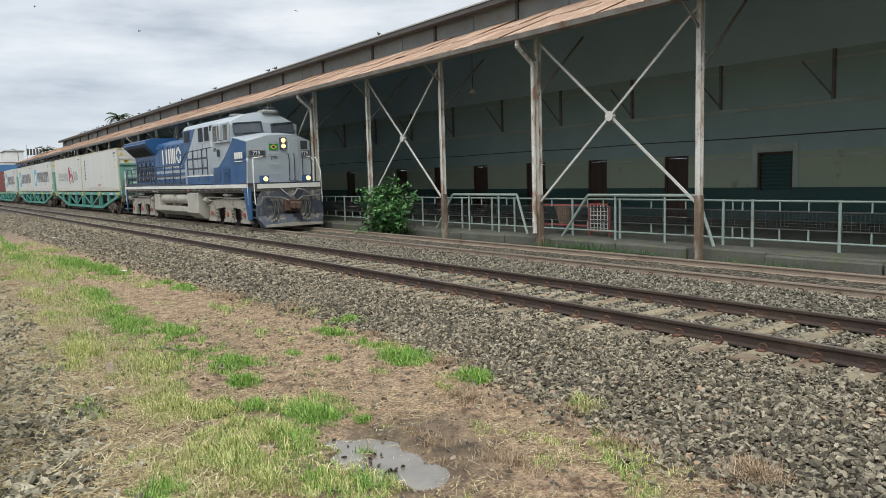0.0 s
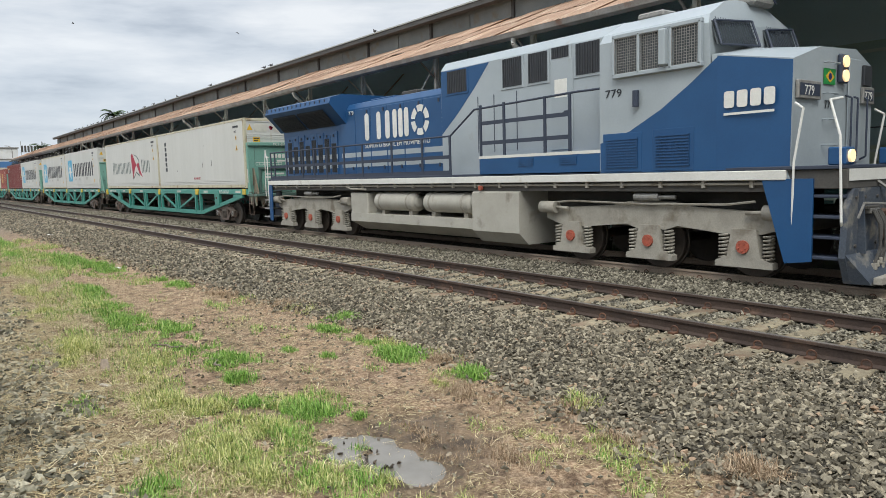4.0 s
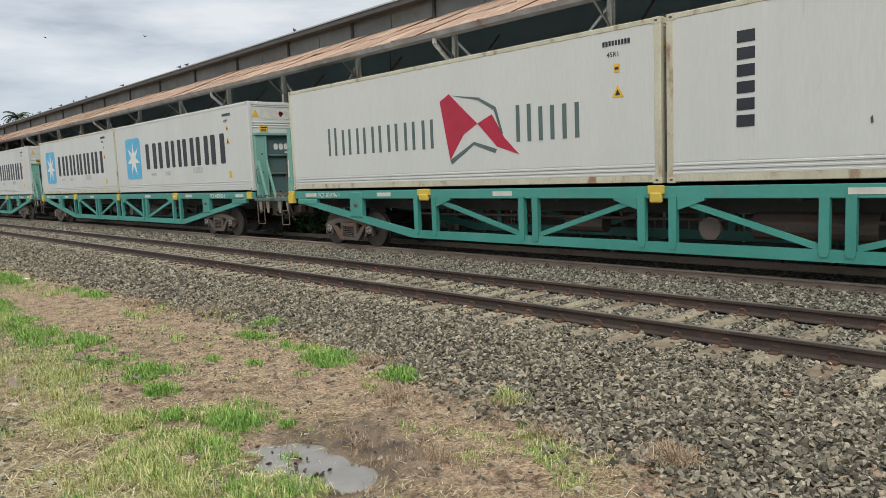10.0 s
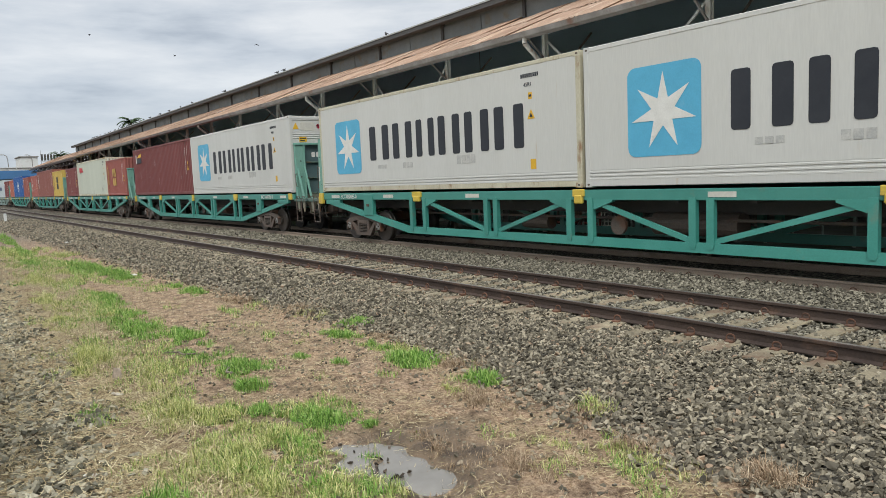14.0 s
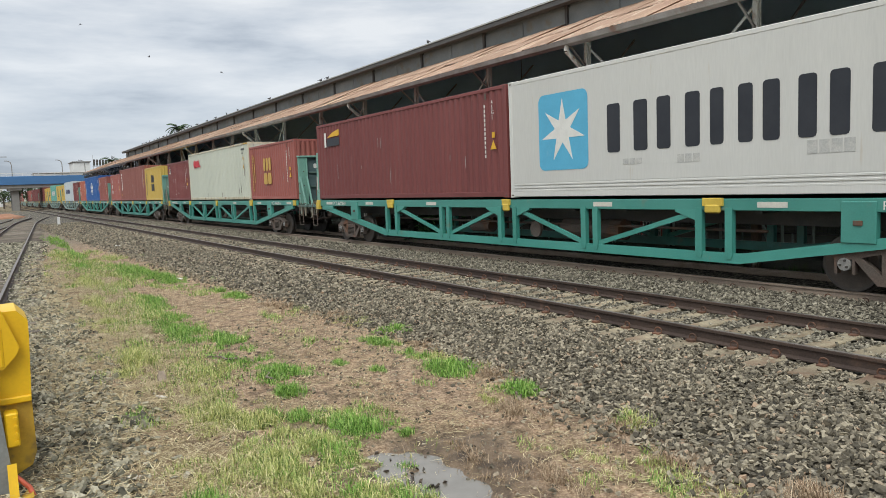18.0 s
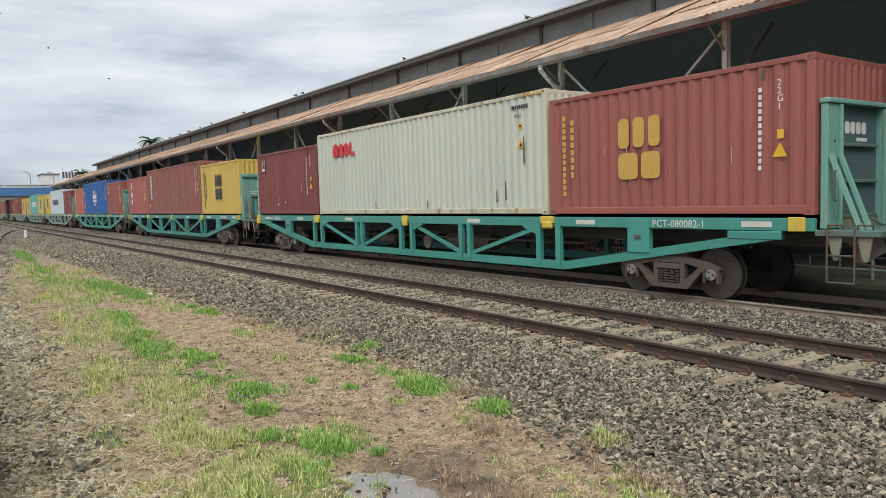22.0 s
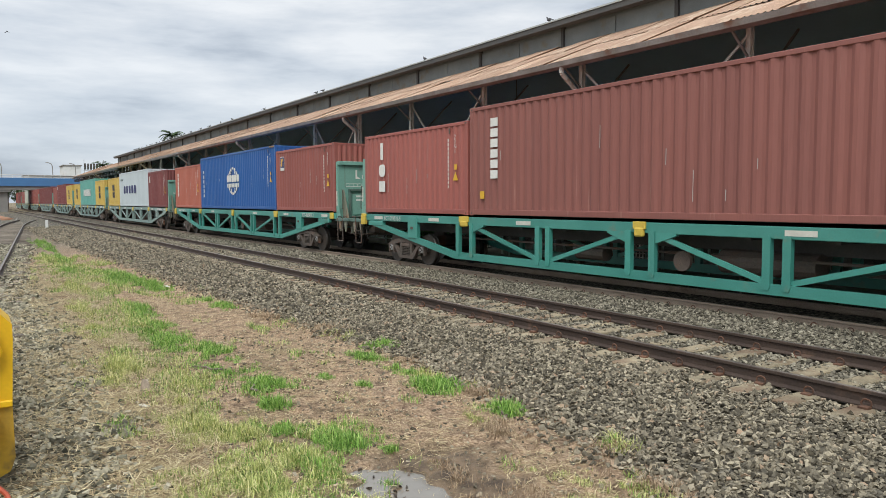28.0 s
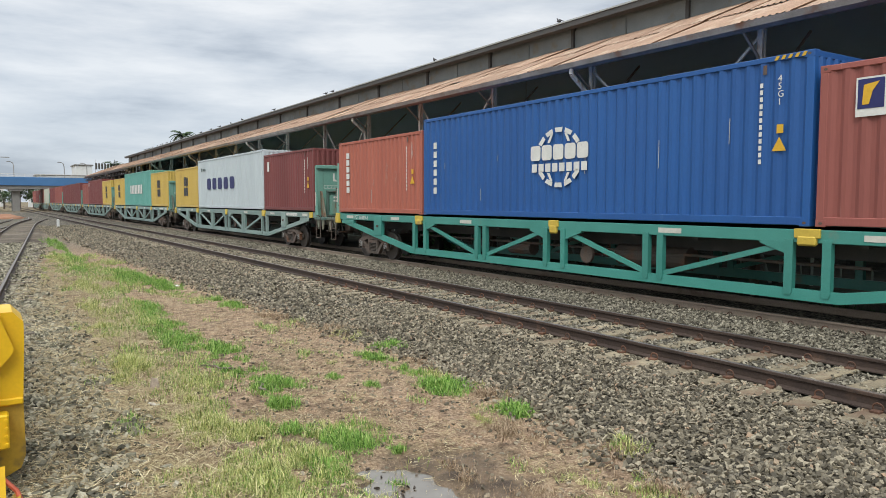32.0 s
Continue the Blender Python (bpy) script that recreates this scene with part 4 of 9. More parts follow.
def container(L, H, material, kind, label, wagon, front, group="containers", post=None):
    """A shipping container, its base centre at the origin; front: x of its front end on its wagon."""
    post = post or material
    c = thing("shipping_container", label, "container", group)
    h = L / 2
    if kind == "reefer":
        SMOOTH.add(c.name)
    elif 1 < wagon < 6:
        wear = random.Random(wagon * 31 + int(L))
        for _ in range(7 if L > 10 else 4):
            x, z, l = wear.uniform(-h + 0.6, h - 1.2), wear.uniform(0.3, H - 1.1), wear.uniform(0.12, 0.6)
            part("scratch", flat([[(x, z), (x + 0.012, z), (x + 0.018, z + l), (x + 0.004, z + l)]], -W - 0.004, 0.003), M_SCUFF, c, "pale scratch in the paint")
    if post.name not in CASTS:
        q = Shape()
        q.box(-0.089, 0.089, -0.081, 0.081, -0.059, 0.059, 0.008)
        for sy in (-1, 1):
            q.prism(disc(0, 0, 0.034, 10, 0.022), "y", min(sy * 0.081, sy * 0.083), max(sy * 0.081, sy * 0.083), mi=1)
        CASTS[post.name] = q.mesh("corner_casting", [post, M_STEELDARK])
    rl, rh = 0.12, 0.09
    if kind == "reefer":
        for out in (-1, 1):
            part("side_panel", corrugated(-h + 0.12, h - 0.12, 0.36, H - 0.09, out * (W - 0.008), out, 0.46, 0.004), material, c)
            y = out * (W - 0.012)
            part("kick_plate", Shape().box(-h + 0.12, h - 0.12, min(y - out * 0.05, y), max(y - out * 0.05, y), 0.1, 0.365), material, c)
            for k in range(3):
                part("moulding", Shape().box(-h + 0.12, h - 0.12, min(y, y + out * 0.012), max(y, y + out * 0.012), 0.15 + k * 0.075, 0.19 + k * 0.075, 0.005), material, c)
        e = Shape()
        e.box(h - 0.1, h - 0.03, -W + 0.12, W - 0.12, 0.12, H - 0.1)
        for z in (H - 0.86, H - 0.78, H - 0.7, H - 0.17):
            e.box(h - 0.04, h - 0.014, -W + 0.14, W - 0.14, z, z + 0.045, 0.01)
        part("end_panel", e, material, c)
        for y in (-0.45, 0.4):
            part("access_panel", Shape().prism(rounded(y - 0.3, y + 0.3, H - 0.56, H - 0.24, 0.08, 3), "x", h - 0.035, h - 0.02), M_REFLECT, c)
        part("warning_triangle", Shape().prism([(-1.06, H - 0.5), (-0.82, H - 0.5), (-0.94, H - 0.26)], "x", h - 0.03, h - 0.022), M_SIGNYELLOW, c)
        part("yellow_sticker", Shape().prism(rect(0.82, 1.02, H - 0.48, H - 0.26), "x", h - 0.03, h - 0.022), M_SIGNYELLOW, c)
        st = part("yellow_sticker", Shape().prism(rect(-0.82, -0.52, H - 0.98, H - 0.8), "x", h - 0.03, h - 0.01), M_SIGNYELLOW, c)
        part("sticker_text", Shape().prism(rect(-0.79, -0.55, H - 0.87, H - 0.83), "x", h - 0.012, h - 0.008).prism(rect(-0.79, -0.6, H - 0.95, H - 0.91), "x", h - 0.012, h - 0.008), M_BLACK, st)
        part("emblem", Shape().prism([(-0.1, H - 0.38), (0.1, H - 0.38), (0.03, H - 0.3), (0.02, H - 0.48), (-0.02, H - 0.48), (-0.03, H - 0.3)], "x", h - 0.03, h - 0.022), M_CRIMSON, c)
        mch = Shape()
        mch.box(h - 0.04, h - 0.02, -W + 0.16, W - 0.16, 0.2, 0.95, 0.01)
        for k in range(6):
            mch.box(h - 0.03, h - 0.008, -0.8, 0.8, 0.3 + k * 0.1, 0.35 + k * 0.1)
        part("cooling_unit", mch, M_LOCOGREY, c, "grey refrigeration unit grille on the end")
        part("end_door", Shape().box(-h + 0.03, -h + 0.1, -W + 0.12, W - 0.12, 0.12, H - 0.1, 0.01), material, c)
    else:
        for out in (-1, 1):
            part("side_panel", corrugated(-h + 0.12, h - 0.12, 0.14, H - 0.08, out * (W - 0.01), out), material, c)
        part("end_panel", corrugated_end(h - 0.02, 1, 0.15, H - 0.1), material, c)
        d = Shape()
        d.box(-h + 0.02, -h + 0.07, -W + 0.12, -0.01, 0.15, H - 0.1, 0.01)
        d.box(-h + 0.02, -h + 0.07, 0.01, W - 0.12, 0.15, H - 0.1, 0.01)
        for yy in (-0.85, -0.35, 0.35, 0.85):
            d.cyl((-h + 0.005, yy, 0.12), (-h + 0.005, yy, H - 0.08), 0.02, 6)
        part("end_door", d, material, c)
    part("roof_panel", Shape().box(-h + 0.1, h - 0.1, -W + 0.06, W - 0.06, H - 0.06, H - 0.025), material, c)
    part("floor", Shape().box(-h + 0.1, h - 0.1, -W + 0.06, W - 0.06, 0.06, 0.13), M_STEELDARK, c)
    for out in (-1, 1):
        a, b = sorted((out * (W - 0.07), out * (W - 0.002)))
        part("bottom_rail", Shape().box(-h + 0.1, h - 0.1, a, b, 0.02, 0.16, 0.01), post, c)
        part("top_rail", Shape().box(-h + 0.1, h - 0.1, a, b, H - 0.1, H - 0.005, 0.01), post, c)
    for ex in (-1, 1):
        a, b = sorted((ex * (h - 0.08), ex * (h - 0.005)))
        part("end_sill", Shape().box(a, b, -W + 0.1, W - 0.1, 0.02, 0.16, 0.01), post, c)
        part("end_header", Shape().box(a, b, -W + 0.1, W - 0.1, H - 0.12, H - 0.01, 0.01), post, c)
        for ey in (-1, 1):
            a1, b1 = sorted((ex * (h - 0.14), ex * h))
            a2, b2 = sorted((ey * (W - 0.13), ey * W))
            part("corner_post", Shape().box(a1, b1, a2, b2, 0.1, H - 0.1, 0.015), post, c)
            for z in (0.059, H - 0.059):
                share("corner_casting", CASTS[post.name], c, pose(ex * (h - 0.088), ey * (W - 0.08), z))
    MOVERS.append((c, wagon * -PITCH + front - h, DECK))
    return c


def mark(c, outlines, material, name, label="", y=-W - 0.006):
    """Flat painted shapes on a side; the blocks of a wordmark or emblem are parts of their own."""
    if c.name in SMOOTH:
        y += 0.0135
    if name in ("wordmark", "emblem", "emblem_ring", "pennant_emblem", "pennant_outline", "identification_mark", "scuffed_patch", "hazard_stripe"):
        for o in outlines:
            part(name, flat([o], y), material, c, label)
    else:
        part(name, flat(outlines, y), material, c, label)


def codes(c, L, H, material, text="", tall=False, x=None):
    """Small identification marks near the front end of the side."""
    h = L / 2
    x = h - 0.95 if x is None else x
    if tall:
        mark(c, bars(x, x + 0.055, H - 1.85, H - 0.42, 12, 0.32, True), material, "identification_mark")
        for i, ch in enumerate("45G1" if L > 10 else "22G1"):
            words(ch, x + 0.33, -W - 0.014, H - 0.45 - 0.13 * i, 0.16, material, c, "size_code")
        mark(c, [rect(x + 0.05, x + 0.12, H - 0.3, H - 0.14)], M_STEELDARK, "vent_cover")
    else:
        mark(c, bars(x - 0.25, x + 0.35, H - 0.36, H - 0.27, 9), material, "identification_mark")
        mark(c, [rect(x + 0.02, x + 0.1, H - 0.8, H - 0.75)], M_BLACK, "sticker_text", y=-W - 0.011)
        mark(c, [[(x + 0.02, H - 1.26), (x + 0.13, H - 1.26), (x + 0.075, H - 1.16)]], M_BLACK, "triangle_sign", y=-W - 0.011)
        if text:
            words(text, x - 0.15, -W + (0.004 if c.name in SMOOTH else -0.014), H - 0.56, 0.13, material, c, "size_code")
    mark(c, [rect(x + 0.33, x + 0.45, H - 1.32, H - 1.17)] if tall else [rect(x, x + 0.12, H - 0.85, H - 0.7)], M_SIGNYELLOW, "yellow_sticker")
    mark(c, [[(x + 0.25, H - 1.62), (x + 0.51, H - 1.62), (x + 0.38, H - 1.38)]] if tall else [[(x - 0.05, H - 1.3), (x + 0.2, H - 1.3), (x + 0.075, H - 1.08)]], M_SIGNYELLOW, "warning_triangle")


def hazard_corner(c, L, H):
    h = L / 2
    mark(c, [[(h - 0.7 + 0.12 * i, H - 0.085), (h - 0.64 + 0.12 * i, H - 0.085), (h - 0.6 + 0.12 * i, H - 0.02), (h - 0.66 + 0.12 * i, H - 0.02)] for i in range(5)], M_SIGNYELLOW, "hazard_stripe")


R40, D40, D20 = (12.192, 2.896), (12.192, 2.896), (6.058, 2.591)
SECOND = -12.292
GAP20 = 6.058 + 0.1

# wagon 1: two white refrigerated containers
c = container(*R40, M_WHITE, "reefer", "white forty-foot refrigerated container with a column of dark marks", 0, 0.0, post=M_CREAMPOST)
mark(c, bars(-4.85, -4.56, 0.85, 2.45, 6, 0.3, True), M_BLACK, "wordmark", "column of dark block marks")
words("NO FORKLIFT", -0.4, -W + 0.004, 0.42, 0.15, M_CRIMSON, c, "lettering")
codes(c, *R40, M_BLACK, "45R1")
for x, z, l in ((0.9, 0.95, 0.25), (2.1, 1.0, 0.3), (-2.9, 0.8, 0.12), (1.2, 1.95, 0.05)):
    mark(c, [[(x, z), (x + 0.03, z + 0.02), (x + 0.02, z + l), (x - 0.01, z + l - 0.03)]], M_UNDER, "scratch")
hazard_corner(c, *R40)
c = container(*R40, M_WHITE, "reefer", "white refrigerated container with a red pennant emblem and dark wordmark", 0, SECOND, post=M_CREAMPOST)
FLAG = [[(-0.95, 1.92), (-0.7, 2.02), (-0.3, 1.72), (0.0, 1.5), (-0.35, 1.35), (-0.72, 0.95)], [(0.0, 1.5), (0.35, 1.62), (0.62, 1.25), (0.95, 0.98), (0.45, 1.12)]]
mark(c, [[(1.63 + 1.25 * x, 0.62 + 1.4 * (z - 0.95)) for x, z in o] for o in FLAG], M_CRIMSON, "pennant_emblem", "crimson pennant emblem with a thin outline")
mark(c, [[(1.63 + 1.25 * x, 0.62 + 1.4 * (z - 0.95)) for x, z in o] for o in ([(-0.7, 2.0), (0.05, 1.9), (0.45, 1.72), (0.6, 1.3), (0.55, 1.32), (0.4, 1.68), (0.03, 1.86)], [(-0.72, 0.95), (-0.1, 1.22), (0.45, 1.08), (0.4, 1.02), (-0.1, 1.17), (-0.68, 0.88)])], M_GREYGREEN, "pennant_outline")
for k in range(10):
    a = -4.15 + 0.655 * k if k < 7 else 2.75 + 0.6 * (k - 7)
    top = 1.68 if k in (0, 7) else 1.6
    for u in (0.0, 0.3):
        mark(c, [rect(a + u, a + u + 0.1, 0.92, top)], M_GREYGREEN, "letter_block", "thin dark grey upright block of a wordmark")
codes(c, *R40, M_BLACK, "45R1")


def white_blue(wagon, front, label):
    c = container(*R40, M_WHITE, "reefer", label, wagon, front, post=M_CREAMPOST if front < 0 else None)
    up = 0.12 if wagon == 2 else 0.0
    mark(c, [rounded(-4.95, -3.3, 0.58 + up / 2, 2.3 + up, 0.18)], M_SKYBLUE, "emblem_square", "sky-blue square emblem")
    mark(c, [star(-4.12, 1.42 + up, 0.74, 7, 0.36)], M_MARK, "emblem_star", "white seven-pointed star", y=-W - 0.012)
    x = -2.72
    for w in (1.34, 1.24, 1.06, 1.16, 1.18, 1.29):
        for u0, u1 in ((0.0, 0.27), (0.55, 0.82)):
            mark(c, [rounded(x + u0 * w, x + u1 * w, 0.95, 1.98, 0.06, 2)], M_BLACK, "letter_block", "bold black upright block of a wordmark")
        x += w
    codes(c, *R40, M_BLACK, "45R1", x=4.5)
    mark(c, bars(-0.9, -0.35, 0.66, 0.82, 3, 0.2) + bars(1.7, 2.5, 0.68, 0.9, 4, 0.15) + bars(-2.3, -1.75, 0.68, 0.8, 3, 0.2), M_SCUFF, "scuffed_patch", "grey half-erased marks")
    mark(c, [rect(4.52, 4.7, 0.45, 0.68)], M_SIGNYELLOW, "yellow_sticker")
    return c


white_blue(1, 0.0, "white refrigerated container with sky-blue star emblem and scuffed wordmark")
white_blue(1, SECOND, "white refrigerated container with star emblem, stained at the front corner")
white_blue(2, 0.0, "white refrigerated container with sky-blue star emblem beside a maroon one")
c = container(*D40, M_MAROON, "dry", "maroon corrugated forty-foot container with a small black badge", 2, SECOND)
codes(c, *D40, M_MARK, tall=True)
mark(c, [rect(-5.35, -5.18, 2.0, 2.55)], M_MARK, "badge_mark")
mark(c, [rect(-5.1, -4.0, 2.02, 2.32)], M_BLACK, "badge")
mark(c, [[(-5.05, 2.36), (-4.0, 2.38), (-4.0, 2.62), (-4.6, 2.52)]], M_SIGNYELLOW, "badge_stripe")

# wagon 4
c = container(*D20, M_BRICKRED, "dry", "brick-red twenty-foot container with mustard block lettering", 3, 0.0)
mark(c, [rounded(-1.0, -0.72, 1.35, 1.95, 0.1, 3), rounded(-0.62, -0.34, 1.35, 1.95, 0.1, 3), rounded(-0.24, 0.04, 1.35, 1.95, 0.1, 3), rounded(-1.0, -0.5, 0.72, 1.25, 0.1, 3), rounded(-0.42, 0.04, 0.72, 1.25, 0.1, 3)], M_GOLD, "emblem", "mustard block emblem")
mark(c, bars(-2.6, -2.5, 0.4, 2.2, 13, 0.25, True) + bars(-2.35, -2.25, 0.8, 2.1, 8, 0.25, True), M_GOLD, "wordmark")
codes(c, *D20, M_MARK, tall=True)
c = container(*D40, M_CREAM, "dry", "cream grey forty-foot container with small red wordmark and rusty ends", 3, -GAP20, post=M_CREAMPOST)
mark(c, [disc(-4.6, 2.22, 0.25), disc(-4.18, 2.22, 0.23), disc(-3.8, 2.22, 0.22), rect(-3.56, -3.42, 2.0, 2.44), rect(-3.42, -3.2, 2.0, 2.12)], M_SIGNRED, "wordmark", "red block wordmark")
for x, z, l in ((4.6, 0.35, 0.5), (4.25, 0.3, 0.35), (-1.9, 0.15, 0.3), (1.1, 0.18, 0.25), (5.3, 1.2, 0.7)):
    mark(c, [[(x, z), (x + 0.05, z + 0.03), (x + 0.035, z + l), (x + 0.005, z + l - 0.06)]], M_STEELDARK, "rust_streak", "rusty scrape")
codes(c, *D40, M_BLACK, "4561")
hazard_corner(c, *D40)
c = container(*D20, M_MAROON, "dry", "dark red twenty-foot container with a small white badge", 3, -GAP20 - 12.292)
mark(c, [rect(-2.5, -2.15, 1.85, 2.3)], M_MARK, "badge_edge")
mark(c, [rect(-2.48, -2.17, 1.95, 2.28)], M_NAVY, "badge", "navy badge with a yellow sign", y=-W - 0.012)
mark(c, [[(-2.43, 1.98), (-2.36, 1.98), (-2.33, 2.1), (-2.22, 2.22), (-2.42, 2.2)]], M_SIGNYELLOW, "badge_sign", y=-W - 0.018)
for x, z in ((-0.85, 0.35), (-0.1, 0.42)):
    mark(c, [[(x, z), (x + 0.11, z + 0.02), (x + 0.13, z + 0.11), (x + 0.02, z + 0.12)]], M_SCUFF, "torn_sticker")
codes(c, *D20, M_MARK, tall=True)

# wagon 5
c = container(*D20, M_YELLOW, "dry", "mustard yellow twenty-foot container with black block lettering", 4, 0.0)
YEL = [rounded(-0.6, -0.32, 1.4, 2.0, 0.1, 3), rounded(-0.22, 0.06, 1.4, 2.0, 0.1, 3), rounded(0.16, 0.44, 1.4, 2.0, 0.1, 3), rounded(-0.6, -0.1, 0.75, 1.3, 0.1, 3), rounded(-0.02, 0.44, 0.75, 1.3, 0.1, 3)]
mark(c, YEL, M_BLACK, "emblem", "black block emblem")
mark(c, bars(-2.5, -2.38, 0.4, 2.2, 13, 0.25, True) + bars(-2.2, -2.08, 0.8, 2.1, 8, 0.25, True), M_BLACK, "wordmark")
c = container(*D40, M_FADED, "dry", "long faded maroon forty-foot container with a column of white block marks", 4, -GAP20)
mark(c, bars(-5.15, -4.85, 0.95, 2.57, 6, 0.2, True), M_MARK, "wordmark", "column of white block marks")
mark(c, [rect(-5.6, -5.42, 0.45, 0.65)], M_SIGNYELLOW, "yellow_sticker")
codes(c, *D40, M_MARK, tall=True)
c = container(*D20, M_BRICKRED, "dry", "faded red twenty-foot container with three white letter blocks", 4, -GAP20 - 12.292)
mark(c, [rect(-1.9, -1.72, 1.75, 2.3), rounded(-2.0, -1.6, 1.2, 1.6, 0.12, 3), rect(-2.0, -1.6, 0.7, 1.05)], M_MARK, "wordmark", "white letter blocks")
codes(c, *D20, M_MARK, tall=True)

# wagon 6
c = container(*D20, M_BRICKRED, "dry", "brick-red twenty-foot container with a small navy badge", 5, 0.0)
mark(c, [rect(-2.45, -2.0, 1.72, 2.32)], M_MARK, "badge_edge")
mark(c, [rect(-2.42, -2.03, 1.84, 2.29)], M_NAVY, "badge", "navy badge with a yellow sign", y=-W - 0.012)
mark(c, [[(-2.35, 1.9), (-2.25, 1.9), (-2.2, 2.1), (-2.1, 2.24), (-2.33, 2.2)]], M_SIGNYELLOW, "badge_sign", y=-W - 0.018)
codes(c, *D20, M_MARK, tall=True)
c = container(*D40, M_BLUE, "dry", "blue forty-foot container with a white ring emblem and block wordmark", 5, -GAP20)
ring = []
for i in range(14):
    a0, a1 = 2 * math.pi * i / 14 + 0.06, 2 * math.pi * (i + 1) / 14 - 0.06
    if abs(math.sin((a0 + a1) / 2)) > 0.35:
        ring.append([(1.15 * r * math.cos(a), 1.45 + r * math.sin(a)) for r, a in ((0.6, a0), (0.71, a0), (0.71, a1), (0.6, a1))])
for sx in (-1, 1):
    for sz in (-1, 1):
        ring.append([(sx * (0.3 + 0.1 * k), 1.45 + sz * z) for k, z in ((0, 0.36), (-1, 0.55), (-0.4, 0.58), (0.9, 0.36))])
mark(c, ring, M_MARK, "emblem_ring", "broken white ring emblem")
mark(c, [rounded(-1.0 + 0.405 * i, -0.64 + 0.405 * i, 1.4, 1.76, 0.07, 3) for i in range(5)] + bars(-0.98, 0.98, 1.12, 1.32, 8, 0.25), M_MARK, "wordmark", "white block wordmark")
mark(c, bars(-5.5, -5.33, 0.6, 2.2, 6, 0.3, True), M_MARK, "wordmark")
codes(c, *D40, M_MARK, tall=True)
hazard_corner(c, *D40)
c = container(*D20, M_ORANGERED, "dry", "faded orange-red twenty-foot container with a white marking column", 5, -GAP20 - 12.292)
mark(c, bars(-2.35, -2.1, 0.7, 2.2, 6, 0.2, True), M_MARK, "wordmark")
codes(c, *D20, M_MARK, tall=True)

# wagon 7
c = container(*D20, M_MAROON, "dry", "dark red twenty-foot container behind the white one", 6, 0.0)
codes(c, *D20, M_MARK, tall=True)
mark(c, [rect(-2.5, -2.25, 1.8, 2.25)], M_MARK, "badge")
c = container(*D40, M_PALEGREY, "dry", "pale grey forty-foot container with dark block wordmark and rust", 6, -GAP20)
mark(c, [rounded(-4.0 + 1.15 * i, -3.2 + 1.15 * i, 1.1, 1.75, 0.15, 3) for i in range(5)], M_NAVY, "wordmark", "dark blue block wordmark")
mark(c, [rect(-5.3, -5.05, 2.2, 2.4)] + bars(-4.9, -4.3, 2.22, 2.36, 3), M_GREYGREEN, "badge")
c = container(*D20, M_YELLOW, "dry", "mustard yellow twenty-foot container with black block lettering", 6, -GAP20 - 12.292)
mark(c, YEL, M_BLACK, "emblem")
# wagon 8
c = container(*D20, M_YELLOW, "dry", "mustard yellow twenty-foot container with black block lettering", 7, 0.0)
mark(c, YEL, M_BLACK, "emblem")
c = container(*D40, M_SEA, "dry", "sea-green forty-foot container with white block wordmark", 7, -GAP20)
mark(c, bars(-3.2, 2.6, 1.05, 1.8, 8, 0.3), M_MARK, "wordmark")
c = container(*D20, M_YELLOW, "dry", "mustard yellow twenty-foot container with black block lettering", 7, -GAP20 - 12.292)
mark(c, YEL, M_BLACK, "emblem")
# wagons 9 to 13, far down the line
c = container(*D20, M_YELLOW, "dry", "mustard yellow twenty-foot container with black block lettering", 8, 0.0)
mark(c, YEL, M_BLACK, "emblem")
c = container(*D40, M_MAROON, "dry", "dark maroon forty-foot container far down the train", 8, -GAP20)
mark(c, [rect(-5.5, -5.0, 2.2, 2.6)], M_MARK, "badge")
container(*D20, M_BRICKRED, "dry", "brick-red twenty-foot container far down the train", 8, -GAP20 - 12.292)
for k, (a, b) in enumerate([(M_MAROON, M_MAROON), (M_BRICKRED, M_MAROON), (M_CREAM, M_BRICKRED), (M_MAROON, M_BRICKRED)]):
    for m, f in ((a, 0.0), (b, SECOND)):
        container(*D40, m, "dry", "dull red forty-foot container far down the train" if m is not M_CREAM else "pale forty-foot container far down the train", 9 + k, f)

# ---- the flat wagons ----
WC = -12.40                            # wagon centre, from the first container's front end
AX = (-1.94, -3.80, -21.0, -22.85)    # axles
WR = 0.47


def wheelset_mesh():
    s = Shape()
    for sy in (-1, 1):
        y = sy * HALF
        s.cyl((0, y - 0.065, 0), (0, y + 0.065, 0), WR, 32, mi=1)
        s.cyl((0, y - sy * 0.1, 0), (0, y - sy * 0.06, 0), WR + 0.03, 32, mi=1)
        s.cyl((0, y + sy * 0.06, 0), (0, y + sy * 0.069, 0), WR - 0.05, 32)
        s.cyl((0, y + sy * 0.07, 0), (0, y + sy * 0.13, 0), 0.15, 16)
        s.cyl((0, y + sy * 0.13, 0), (0, y + sy * 0.31, 0), 0.105, 14, mi=2)
        for k in range(3):
            a = 2 * math.pi * k / 3 + 0.4
            s.cyl((0.06 * math.cos(a), y + sy * 0.31, 0.06 * math.sin(a)), (0.06 * math.cos(a), y + sy * 0.335, 0.06 * math.sin(a)), 0.02, 6, mi=1)
    s.cyl((0, -0.75, 0), (0, 0.75, 0), 0.08, 10)
    return s.mesh("wheelset", [M_WHEEL, M_TREAD, M_HUB], True)


